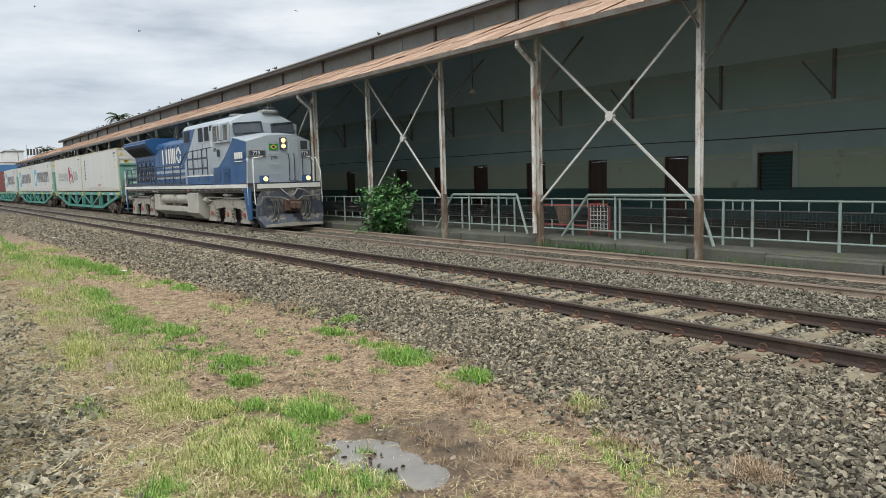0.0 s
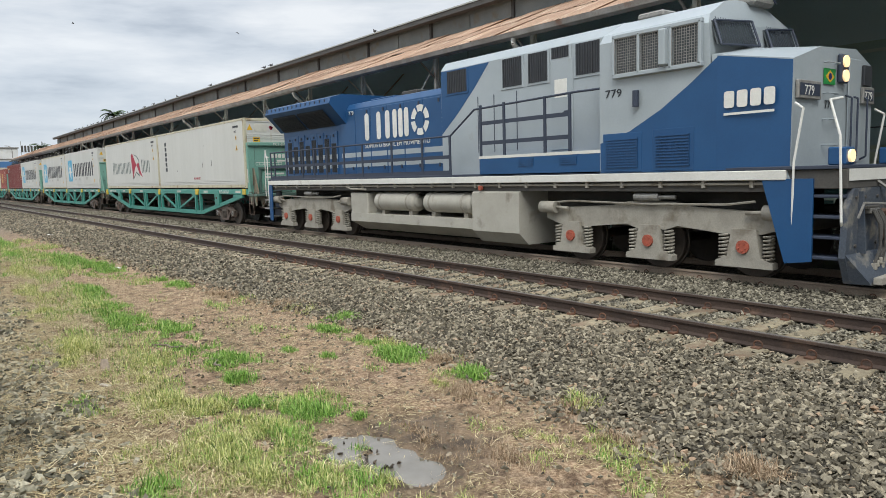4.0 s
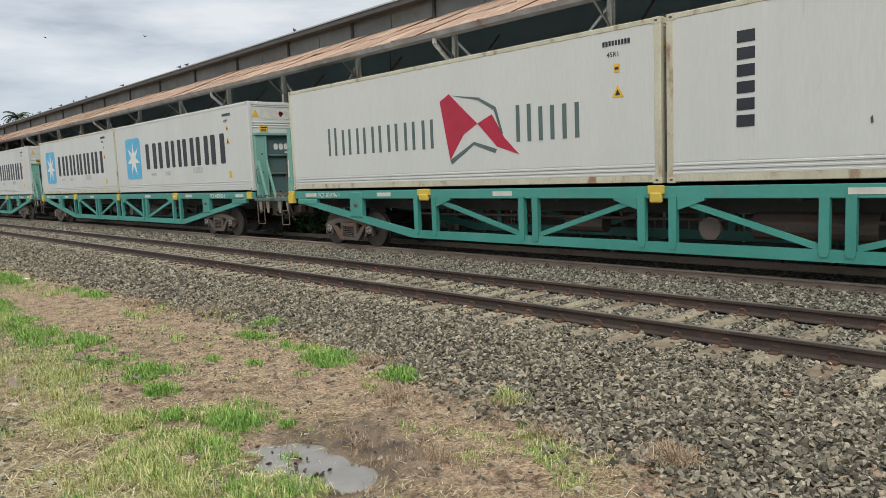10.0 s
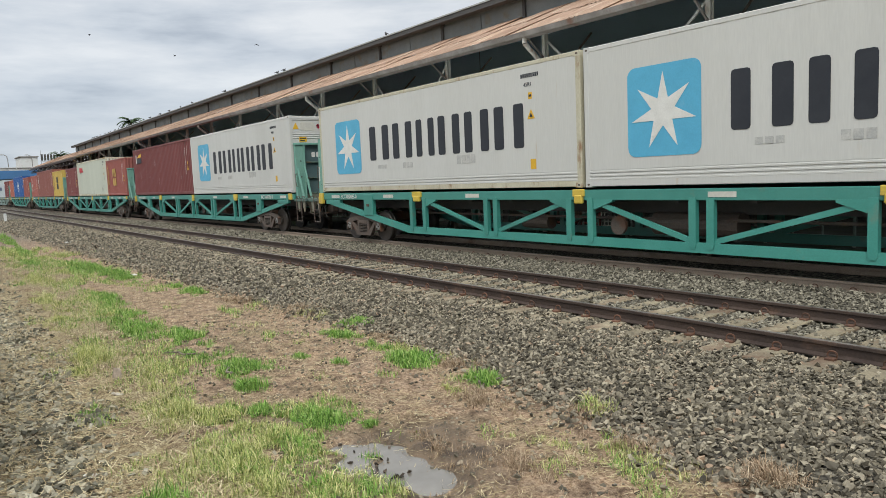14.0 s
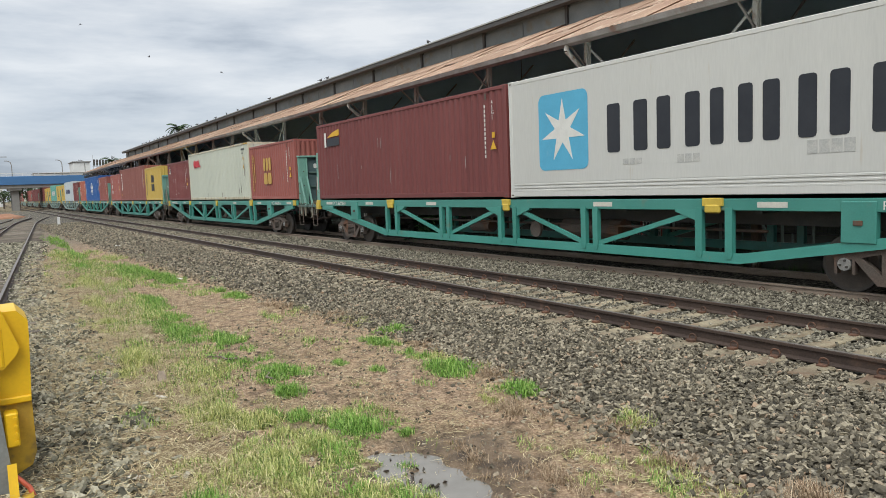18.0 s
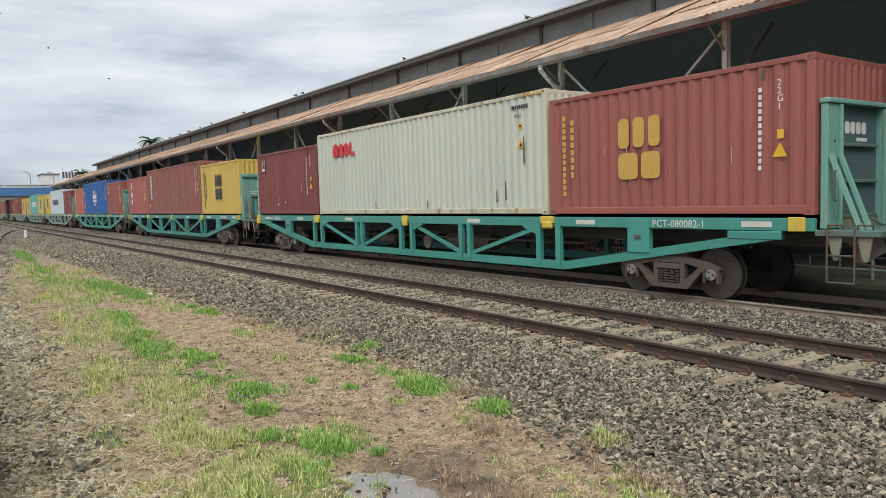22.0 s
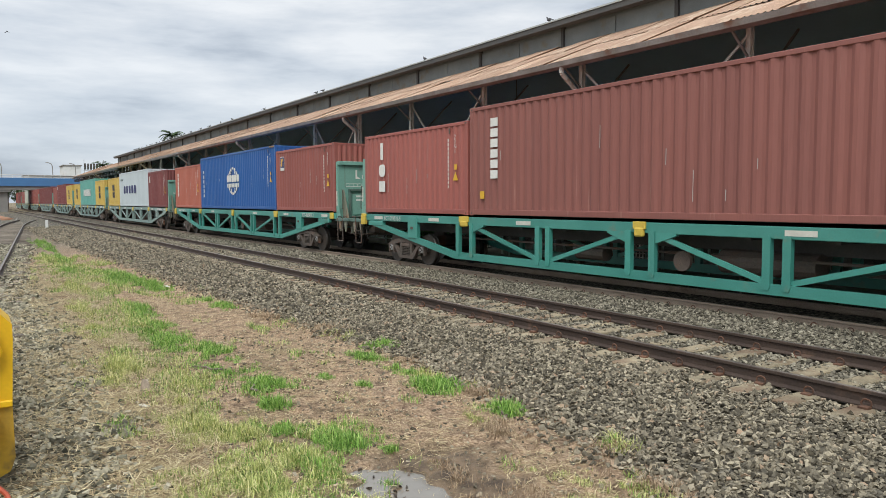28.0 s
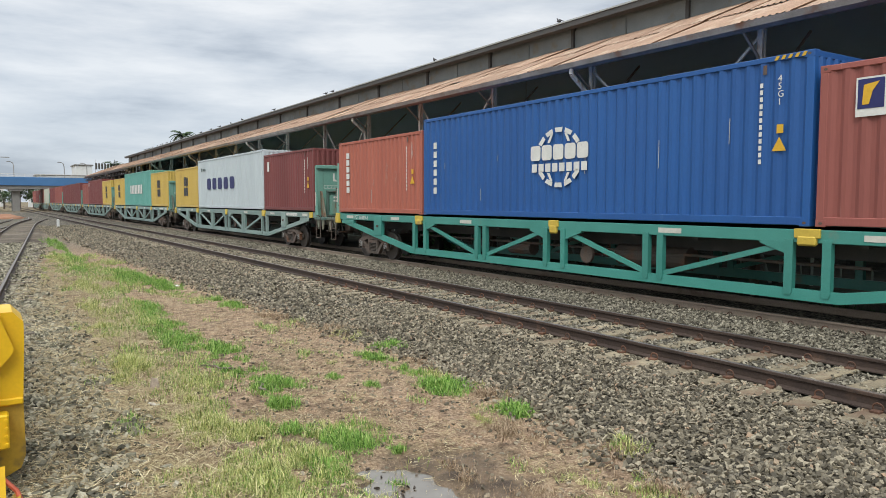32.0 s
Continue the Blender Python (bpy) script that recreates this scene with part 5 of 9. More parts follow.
def bogie(x):
    """Side frames with springs, bolster and brake gear."""
    s = Shape()
    springs = []
    for sy in (-1, 1):
        y0, y1 = sorted((sy * 1.02, sy * 1.14))
        # frame of bars, leaving the windows open
        s.prism([(-1.12, 0.52), (-0.85, 0.64), (-0.4, 0.72), (0.4, 0.72), (0.85, 0.64), (1.12, 0.52), (1.05, 0.42), (0.8, 0.5), (0.35, 0.6), (-0.35, 0.6), (-0.8, 0.5), (-1.05, 0.42)], "y", y0, y1)
        s.prism([(-0.8, 0.52), (-0.66, 0.52), (-0.28, 0.2), (0.28, 0.2), (0.66, 0.52), (0.8, 0.52), (0.42, 0.1), (-0.42, 0.1)], "y", y0, y1)
        for dx in (-0.36, 0.26):
            s.box(dx, dx + 0.1, y0, y1, 0.18, 0.65)
        for dx in (-0.925, 0.925):
            s.box(dx - 0.16, dx - 0.12, y0, y1, 0.25, 0.52)
            s.box(dx + 0.12, dx + 0.16, y0, y1, 0.25, 0.52)
        for k in range(4):
            sp = Shape()
            springs.append(sp)
            for i in range(5):
                sp.cyl((-0.2 + 0.13 * k, sy * 1.1, 0.22 + 0.05 * i), (-0.2 + 0.13 * k, sy * 1.1, 0.25 + 0.05 * i), 0.06, 10)
        s.box(-0.27, 0.27, y0 - 0.02, y1 + 0.02, 0.47, 0.58, 0.01)
    s.box(-0.2, 0.2, -1.0, 1.0, 0.48, 0.78, 0.03)
    s.v = [(a + x, b, c_) for a, b, c_ in s.v]
    for sp in springs:
        sp.v = [(a + x, b, c_) for a, b, c_ in sp.v]
    return s, springs


def flat_wagon():
    w = thing("container_flat_wagon", "teal truss-sided container flat wagon rolling on two bogies", "wagon", "wagons of the train")
    ys = 1.2
    for sy in (-1, 1):
        a, b = sorted((sy * (ys - 0.09), sy * ys))
        part("side_sill", Shape().box(-24.75, 0.0, a, b, 1.25, 1.47, 0.012), M_TEAL, w)
        ch = Shape()
        z0, z1 = 0.28, 0.47
        ch.prism([(-24.2, 1.28), (-24.2, 1.12), (-19.15, z0), (WC + 6.75, z0), (-0.55, 1.12), (-0.55, 1.28), (WC + 6.78, z1), (-19.12, z1)], "y", a, b)
        part("lower_chord", ch, M_TEAL, w)
        for d in (-6.55, -5.9, -3.17, -2.8, -0.31, 0.31, 2.8, 3.17, 5.9, 6.55):
            x = WC + d
            p = Shape()
            p.prism([(x - 0.075, 1.3), (x - 0.075, 0.42), (x - 0.05, 0.36), (x + 0.05, 0.36), (x + 0.075, 0.42), (x + 0.075, 1.3)], "y", min(a, b) - (0.02 if sy < 0 else 0), max(a, b) + (0.02 if sy > 0 else 0))
            part("truss_post", p, M_TEAL, w)
        for x0, x1, up in ((-5.85, -3.25, 0), (-2.72, -0.4, 1), (0.4, 2.72, 0), (3.25, 5.85, 1)):
            q = Shape()
            za, zb = (0.5, 1.22) if up else (1.22, 0.5)
            q.beam((WC + x0, sy * (ys - 0.045), za), (WC + x1, sy * (ys - 0.045), zb), 0.06, 0.1)
            gx = WC + (x1 - 0.5 if up else x0)
            q.prism([(gx, 1.27), (gx + 0.5, 1.27), (gx + 0.5, 1.27 - (0.05 if not up else 0.22)), (gx, 1.27 - (0.22 if not up else 0.05))], "y", min(a, b) - 0.004, max(a, b) + 0.004)
            part("diagonal", q, M_TEAL, w)
        for x in (-21.4, -3.55):
            g = Shape().box(x - 0.27, x + 0.27, min(a, b) - 0.025, max(a, b) + 0.025, 0.76, 1.42, 0.01)
            part("jacking_plate", g, M_TEAL, w)
            k = sy * (ys + 0.03)
            part("jacking_socket", Shape().box(x - 0.07, x + 0.07, min(k, k - 0.02), max(k, k + 0.02), 1.04, 1.12, 0.005), M_STEELDARK, w)
        for x in (-24.3, -1.55):
            part("end_gusset", Shape().box(x, x + 1.0, min(a, b) - 0.015, max(a, b) + 0.015, 1.1, 1.24, 0.01), M_TEAL, w)
        for x in (-20.2, -16.1, -9.0, -5.0, -23.6, -1.0):
            k = sy * (ys + 0.003)
            part("reflector", Shape().box(x - 0.28, x + 0.28, min(k - 0.004, k + 0.004), max(k - 0.004, k + 0.004), 1.31, 1.41), M_REFLECT, w, "white reflector strip")
        for x, hw in ((WC, 0.16), (WC - 6.22, 0.22), (WC + 6.22, 0.22), (-24.62, 0.2), (-0.12, 0.2)):
            k = sy * (ys + 0.02)
            pad = Shape()
            if x > -1:
                pad.box(x - 0.3, x - 0.02, min(k - 0.03, k + 0.03), max(k - 0.03, k + 0.03), 1.25, 1.485, 0.01)
            elif x < -24:
                pad.prism([(x - 0.14, 1.12), (x + 0.14, 1.12), (x + 0.14, 1.36), (x + 0.08, 1.42), (x - 0.08, 1.42), (x - 0.14, 1.36)], "y", min(k - 0.05, k + 0.05), max(k - 0.05, k + 0.05))
                pad.box(x - 0.15, x + 0.15, min(k - 0.03, k + 0.03), max(k - 0.03, k + 0.03), 1.38, 1.485, 0.01)
            else:
                pad.box(x - hw, x + hw, min(k - 0.03, k + 0.03), max(k - 0.03, k + 0.03), 1.33, 1.485, 0.01)
                pad.box(x - hw * 0.75, x + hw * 0.75, min(k - 0.05, k + 0.05), max(k - 0.05, k + 0.05), 1.17 if hw < 0.21 else 1.2, 1.37, 0.03)
            part("twist_lock", pad, M_PADYELLOW, w, "yellow container lock bracket")
    deck = Shape()
    deck.box(-24.6, -0.1, -0.45, 0.45, 0.95, 1.4)
    deck.box(-24.6, -0.1, -1.15, 1.15, 1.38, 1.45)
    for i in range(16):
        x = -0.6 - i * 1.57
        deck.box(x - 0.06, x + 0.06, -1.12, 1.12, 1.2, 1.4)
    part("centre_sill", deck, M_UNDER, w)
    tk = Shape()
    tk.cyl((WC + 1.5, -0.5, 0.75), (WC + 3.4, -0.5, 0.75), 0.24, 14)
    tk.cyl((WC - 2.4, -0.55, 0.7), (WC - 1.5, -0.55, 0.7), 0.17, 12)
    tk.tube([(WC - 7, -0.7, 0.85), (WC + 7, -0.7, 0.85)], 0.03)
    tk.cyl((WC + 0.9, -0.95, 0.72), (WC + 0.9, -1.02, 0.72), 0.2, 14)
    part("brake_gear", tk, M_STEELDARK, w, "rusty brake cylinder and reservoir")
    for x in (-2.87, -21.925):
        s, springs = bogie(x)
        b = part("bogie", s, M_STEELDARK, w, "rusty cast bogie side frames")
        for sp in springs:
            part("coil_spring", sp, M_WHEEL, b)
    for sy in (-1, 1):
        a, b = sorted((sy * 1.06, sy * 1.12))
        sr = Shape()
        sr.prism([(-24.98, 1.28), (-24.66, 1.28), (-24.66, 3.38), (-24.85, 3.38)], "y", a, b)
        part("side_plate", sr, M_BULK, w, "pale teal tapering end post")
        rf = sy * 1.126
        part("reflector", Shape().prism([(-24.9, 1.9), (-24.83, 1.9), (-24.82, 2.42), (-24.88, 2.42)], "y", min(rf - 0.008, rf), max(rf - 0.008, rf)), M_REFLECT, w, "white reflector strip")
        for z in (1.78, 2.75):
            part("bolt_hole", Shape().prism(disc(-24.78, z, 0.018, 8), "y", min(rf - 0.006, rf), max(rf - 0.006, rf)), M_UNDER, w)
        for x in (0.2, -25.3):
            ld = Shape()
            y = sy * 1.2
            ld.tube([(x, y, 1.3), (x, y, 0.45), (x + 0.42, y, 0.45), (x + 0.42, y, 1.3)], 0.018)
            ld.tube([(x, y, 0.88), (x + 0.42, y, 0.88)], 0.018)
            part("step", ld, M_STEELDARK, w, "bent rod shunter's step")
        hr = Shape()
        hr.tube([(-24.92, sy * 1.1, 1.65), (-25.04, sy * 1.12, 1.68), (-25.0, sy * 1.12, 2.42), (-24.88, sy * 1.1, 2.45)], 0.014)
        part("grab_rail", hr, M_STEELDARK, w)
        part("strut", Shape().beam((-25.4, sy * 0.7, 1.25), (-24.92, sy * 0.85, 2.4), 0.06, 0.05), M_DARKGREEN, w)
    r = Shape()
    r.box(-24.86, -24.75, -1.02, 1.02, 1.33, 3.2, 0.02)
    for y in (-0.5, 0.5):
        r.box(-24.9, -24.85, y - 0.05, y + 0.05, 1.4, 3.1)
    for z in (2.0, 2.65):
        r.box(-24.91, -24.85, -1.0, 1.0, z, z + 0.06)
    part("rear_bulkhead", r, M_DARKGREEN, w, "grimy green rear bulkhead")
    part("end_platform", Shape().box(0.0, 1.0, -1.2, 1.2, 1.18, 1.28, 0.01), M_DARKGREEN, w)
    part("end_platform", Shape().box(-25.75, -24.7, -1.2, 1.2, 1.18, 1.28, 0.01), M_DARKGREEN, w)
    part("coupler", Shape().box(0.6, 1.03, -0.12, 0.12, 0.72, 1.0, 0.03), M_STEELDARK, w, "rusty knuckle coupler")
    part("coupler", Shape().box(-25.52, -25.2, -0.12, 0.12, 0.72, 1.0, 0.03), M_STEELDARK, w, "rusty knuckle coupler")
    for y, d in ((-0.75, 0.12), (0.35, 0.2), (0.7, 0.08)):
        part("air_hose", Shape().tube([(0.85, y, 1.16), (1.0, y - 0.1, 0.9), (1.06, y + d, 0.62), (0.98, y + 2 * d, 0.56)], 0.022), M_UNDER, w)
        part("air_hose", Shape().tube([(-25.55, y, 1.16), (-25.72, y + 0.1, 0.85), (-25.66, y - d, 0.6)], 0.022), M_UNDER, w)
    for x in (0.3, 0.75, -25.0, -25.5):
        part("hanger_bracket", Shape().prism([(x - 0.12, 1.18), (x + 0.12, 1.18), (x + 0.05, 0.8), (x - 0.02, 0.8)], "y", -1.16, -1.12), M_RUSTGREEN, w)
        part("tread_loop", Shape().tube([(x - 0.1, -1.15, 1.29), (x - 0.1, -1.18, 1.36), (x + 0.12, -1.18, 1.36), (x + 0.12, -1.15, 1.29)], 0.014), M_STEELDARK, w)
    part("air_hose", Shape().tube([(0.7, -0.3, 1.1), (0.95, -0.35, 0.55), (1.05, -0.3, 0.5)], 0.025), M_UNDER, w)
    part("uncoupling_rod", Shape().tube([(0.5, -0.9, 0.75), (0.9, -0.85, 0.7), (0.9, 0.8, 0.7)], 0.02), M_STEELDARK, w)
    part("uncoupling_rod", Shape().tube([(-25.2, -0.9, 0.75), (-25.45, -0.85, 0.7), (-25.45, 0.8, 0.7)], 0.02), M_STEELDARK, w)
    for y in (-0.75, 0.75):
        part("platform_bracket", Shape().prism([(0.05, 1.18), (0.98, 1.18), (0.9, 0.95), (0.55, 0.72), (0.45, 0.72), (0.4, 1.0)], "y", y - 0.03, y + 0.03), M_RUSTGREEN, w)
    return w


def hatch_bulkhead(w):
    """Flat plate bulkhead with a pair of hatch doors, at the wagon's front end."""
    bh = part("front_bulkhead", Shape().box(0.05, 0.15, -1.12, 1.12, 1.29, 3.3, 0.012), M_BULK, w, "faded green end bulkhead")
    part("top_flange", Shape().box(0.04, 0.24, -1.15, 1.15, 3.26, 3.4, 0.012), M_BULK, bh)
    for y in (-0.86, 0.86):
        part("plate_seam", Shape().box(0.15, 0.156, y - 0.008, y + 0.008, 2.4, 3.26), M_DARKGREEN, bh)
    fm = Shape()
    for y in (-0.68, 0.68):
        fm.box(0.15, 0.22, y - 0.05, y + 0.05, 1.3, 2.36, 0.01)
    fm.box(0.15, 0.24, -0.73, 0.73, 2.3, 2.38, 0.01)
    fm.box(0.15, 0.22, -0.63, 0.63, 1.3, 1.36, 0.01)
    part("hatch_frame", fm, M_DARKGREEN, bh, "grimy hatch frame")
    for y0, y1 in ((-0.56, -0.012), (0.012, 0.56)):
        part("hatch_door", Shape().box(0.15, 0.18, y0, y1, 1.4, 2.2, 0.012), M_BULK, bh)
        for k in range(2):
            z = 2.06 - 0.14 * k
            a = y0 + 0.04 if y0 > 0 else y0 + 0.14
            part("warning_text", Shape().box(0.18, 0.184, a, a + 0.36, z, z + 0.07), M_MARK, bh)
    for y in (-0.1, 0.1):
        part("hatch_handle", Shape().tube([(0.18, y, 1.5), (0.23, y, 1.53), (0.23, y, 1.72), (0.18, y, 1.75)], 0.014), M_STEELDARK, bh)
    part("wordmark", Shape().prism([(-0.42, 3.08), (-0.35, 3.08), (-0.35, 2.85), (-0.2, 2.75), (-0.42, 2.75)], "x", 0.151, 0.156), M_MARK, bh, "white block wordmark")
    for i in range(4):
        part("wordmark", Shape().prism(rounded(-0.15 + 0.17 * i, -0.02 + 0.17 * i, 2.75, 2.92, 0.04, 3), "x", 0.151, 0.156), M_MARK, bh)
    part("wordmark", Shape().prism(rect(0.12, 0.5, 2.6, 2.67), "x", 0.151, 0.156), M_MARK, bh)
    for y, n in ((-0.82, 4), (-0.15, 3), (0.5, 2)):
        st = Shape()
        for z in (2.46, 2.56):
            st.prism(rect(y, y + 0.16 * n, z, z + 0.016), "x", 0.151, 0.155)
        for i in range(n + 1):
            st.prism(rect(y + 0.16 * i - 0.006, y + 0.16 * i + 0.006, 2.476, 2.56), "x", 0.151, 0.155)
        part("stencil", st, M_MARK, bh, "faded white boxed stencil")
    for sy in (-1, 1):
        a, b = sorted((sy * 1.125, sy * 1.165))
        g = part("side_plate", Shape().prism([(0.02, 1.28), (0.34, 1.28), (0.26, 1.5), (0.16, 2.7), (0.12, 3.38), (0.02, 3.38)], "y", a, b), M_BULK, w, "pale teal tapering end post")
        rf = sy * 1.17
        part("reflector", Shape().box(0.05, 0.13, min(rf - 0.006, rf), max(rf - 0.006, rf), 1.75, 2.3), M_REFLECT, g, "white reflector strip")
        part("gusset", Shape().prism([(0.15, 1.29), (0.6, 1.29), (0.2, 2.35), (0.15, 2.35)], "y", min(sy * 0.92, sy * 0.96), max(sy * 0.92, sy * 0.96)), M_RUSTGREEN, w, "rust-streaked sloping gusset")
        part("grab_rail", Shape().tube([(0.15, sy * 1.0, 1.62), (0.26, sy * 1.02, 1.64), (0.26, sy * 1.02, 2.3), (0.15, sy * 1.0, 2.34)], 0.014), M_STEELDARK, w)


def ribbed_bulkhead(w):
    """Bulkhead with a recessed, ribbed middle between two wings and raking stays."""
    # the middle plate is coloured darker and greyer than the wings
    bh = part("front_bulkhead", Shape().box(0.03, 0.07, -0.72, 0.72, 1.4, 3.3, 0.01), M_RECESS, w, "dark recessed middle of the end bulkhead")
    for z in (2.02, 2.62, 1.44):
        part("rib", Shape().box(0.07, 0.14, -0.64, 0.64, z, z + 0.06, 0.01), M_DARKGREEN, bh)
    part("top_flange", Shape().box(0.03, 0.2, -1.14, 1.14, 3.3, 3.38, 0.012), M_BULK, bh)
    part("bottom_plate", Shape().box(0.07, 0.13, -0.7, 0.7, 1.2, 1.44, 0.01), M_RUSTGREEN, bh)
    for y in (-0.3, 0.1):
        part("drop_bar", Shape().beam((0.14, y, 1.5), (0.34, y + 0.25, 1.3), 0.03, 0.03), M_DARKGREEN, bh)
    for i in range(4):
        part("wordmark", Shape().prism(rounded(-0.4 + 0.19 * i, -0.25 + 0.19 * i, 2.84, 3.04, 0.05, 3), "x", 0.072, 0.077), M_MARK, bh)
    part("wordmark", Shape().prism(rect(0.0, 0.36, 2.72, 2.78), "x", 0.072, 0.077), M_MARK, bh)
    for sy in (-1, 1):
        y0, y1 = sorted((sy * 0.74, sy * 1.12))
        wg = part("wing_plate", Shape().box(0.04, 0.16, y0, y1, 1.29, 3.3, 0.015), M_BULK, w, "faded green bulkhead wing")
        part("wing_edge", Shape().box(0.16, 0.22, min(sy * 0.73, sy * 0.78), max(sy * 0.73, sy * 0.78), 1.29, 3.28, 0.01), M_BULK, wg)
        for z in (2.1, 2.7):
            part("bolt_hole", Shape().prism(disc(sy * 0.9, z, 0.03, 8), "x", 0.161, 0.164), M_UNDER, wg)
        for y in (sy * 0.78, sy * 1.08):
            part("stay", Shape().beam((0.19, y, 2.48), (0.66, y, 1.27), 0.07, 0.06), M_BULK, w, "pale teal raking stay")
        part("grab_rail", Shape().tube([(0.3, sy * 1.14, 1.75), (0.32, sy * 1.22, 1.77), (0.32, sy * 1.22, 2.2), (0.3, sy * 1.14, 2.22)], 0.014), M_STEELDARK, w)
    for k in range(4):
        part("stencil", Shape().prism(rect(0.78, 1.08, 2.65 + 0.14 * k, 2.74 + 0.14 * k), "x", 0.161, 0.164), M_MARK, w, "faded white stencil")


SPINNERS = []                          # (wheelset, wagon index or -1, local x, radius)
wagon = flat_wagon()
WSM = wheelset_mesh()
numbers = ["PCT-058096-1", "PCT-080083-0", "PCT-060786-0", "PCT-080082-1", "PCT-059032-5", "PCT-060817-3"]
for k in range(13):
    wg = wagon if k == 0 else copy_thing(wagon, pose(0, 0, 0))
    MOVERS.append((wg, -PITCH * k, 0.0))
for k in range(13):
    wg = MOVERS[-13 + k][0]
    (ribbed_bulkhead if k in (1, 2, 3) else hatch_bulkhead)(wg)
    for ax in AX:
        o = share("wheelset", WSM, wg, pose(ax, 0, WR + TRAIN_TOP))
        if k < 8:
            SPINNERS.append((o, ax, WR + TRAIN_TOP, WR))
    if k < 6 and numbers[k]:
        words(numbers[k], -3.2, -1.212, 1.285, 0.2, M_MARK, wg, "wagon_number", width=1.0)
        if k not in (1, 2, 3):
            words(numbers[k], 0.244, -0.05, 3.27, 0.15, M_MARK, wg, "wagon_number", (90, 0, 90), width=1.05)
        words(numbers[k], -23.2, -1.212, 1.285, 0.2, M_MARK, wg, "wagon_number", width=0.9)
    else:
        part("wagon_number", flat(bars(-3.2, -1.85, 1.3, 1.42, 11), -1.206), M_MARK, wg)
    # far wagons: sky sheen painted in as a paler teal
    if k > 5:
        for o in wg.children:
            if o.material_slots and o.material_slots[0].material == M_TEAL:
                o.material_slots[0].link = "OBJECT"
                o.material_slots[0].material = M_TEALPALE

# ---- the locomotive; x is given from the first container's front end, then shifted to its middle ----
LOCO_MID = 12.8
loco = thing("diesel_locomotive", "blue and silver six-axle diesel locomotive hauling the train", "locomotive")
MOVERS.append((loco, LOCO_MID, 0.0))


def lx(x):
    """x on the locomotive, from its middle."""
    return 1.0166 * x + 0.1 - LOCO_MID


def lp(name, shape, mats, parent=None, label="", smooth=False):
    shape.v = [(lx(x), y, z) for x, y, z in shape.v]
    return part(name, shape, mats, parent or loco, label, smooth)


def lwords(text, x, y, z, size, material, **k):
    return words(text, lx(x), y, z, size, material, loco, **k)


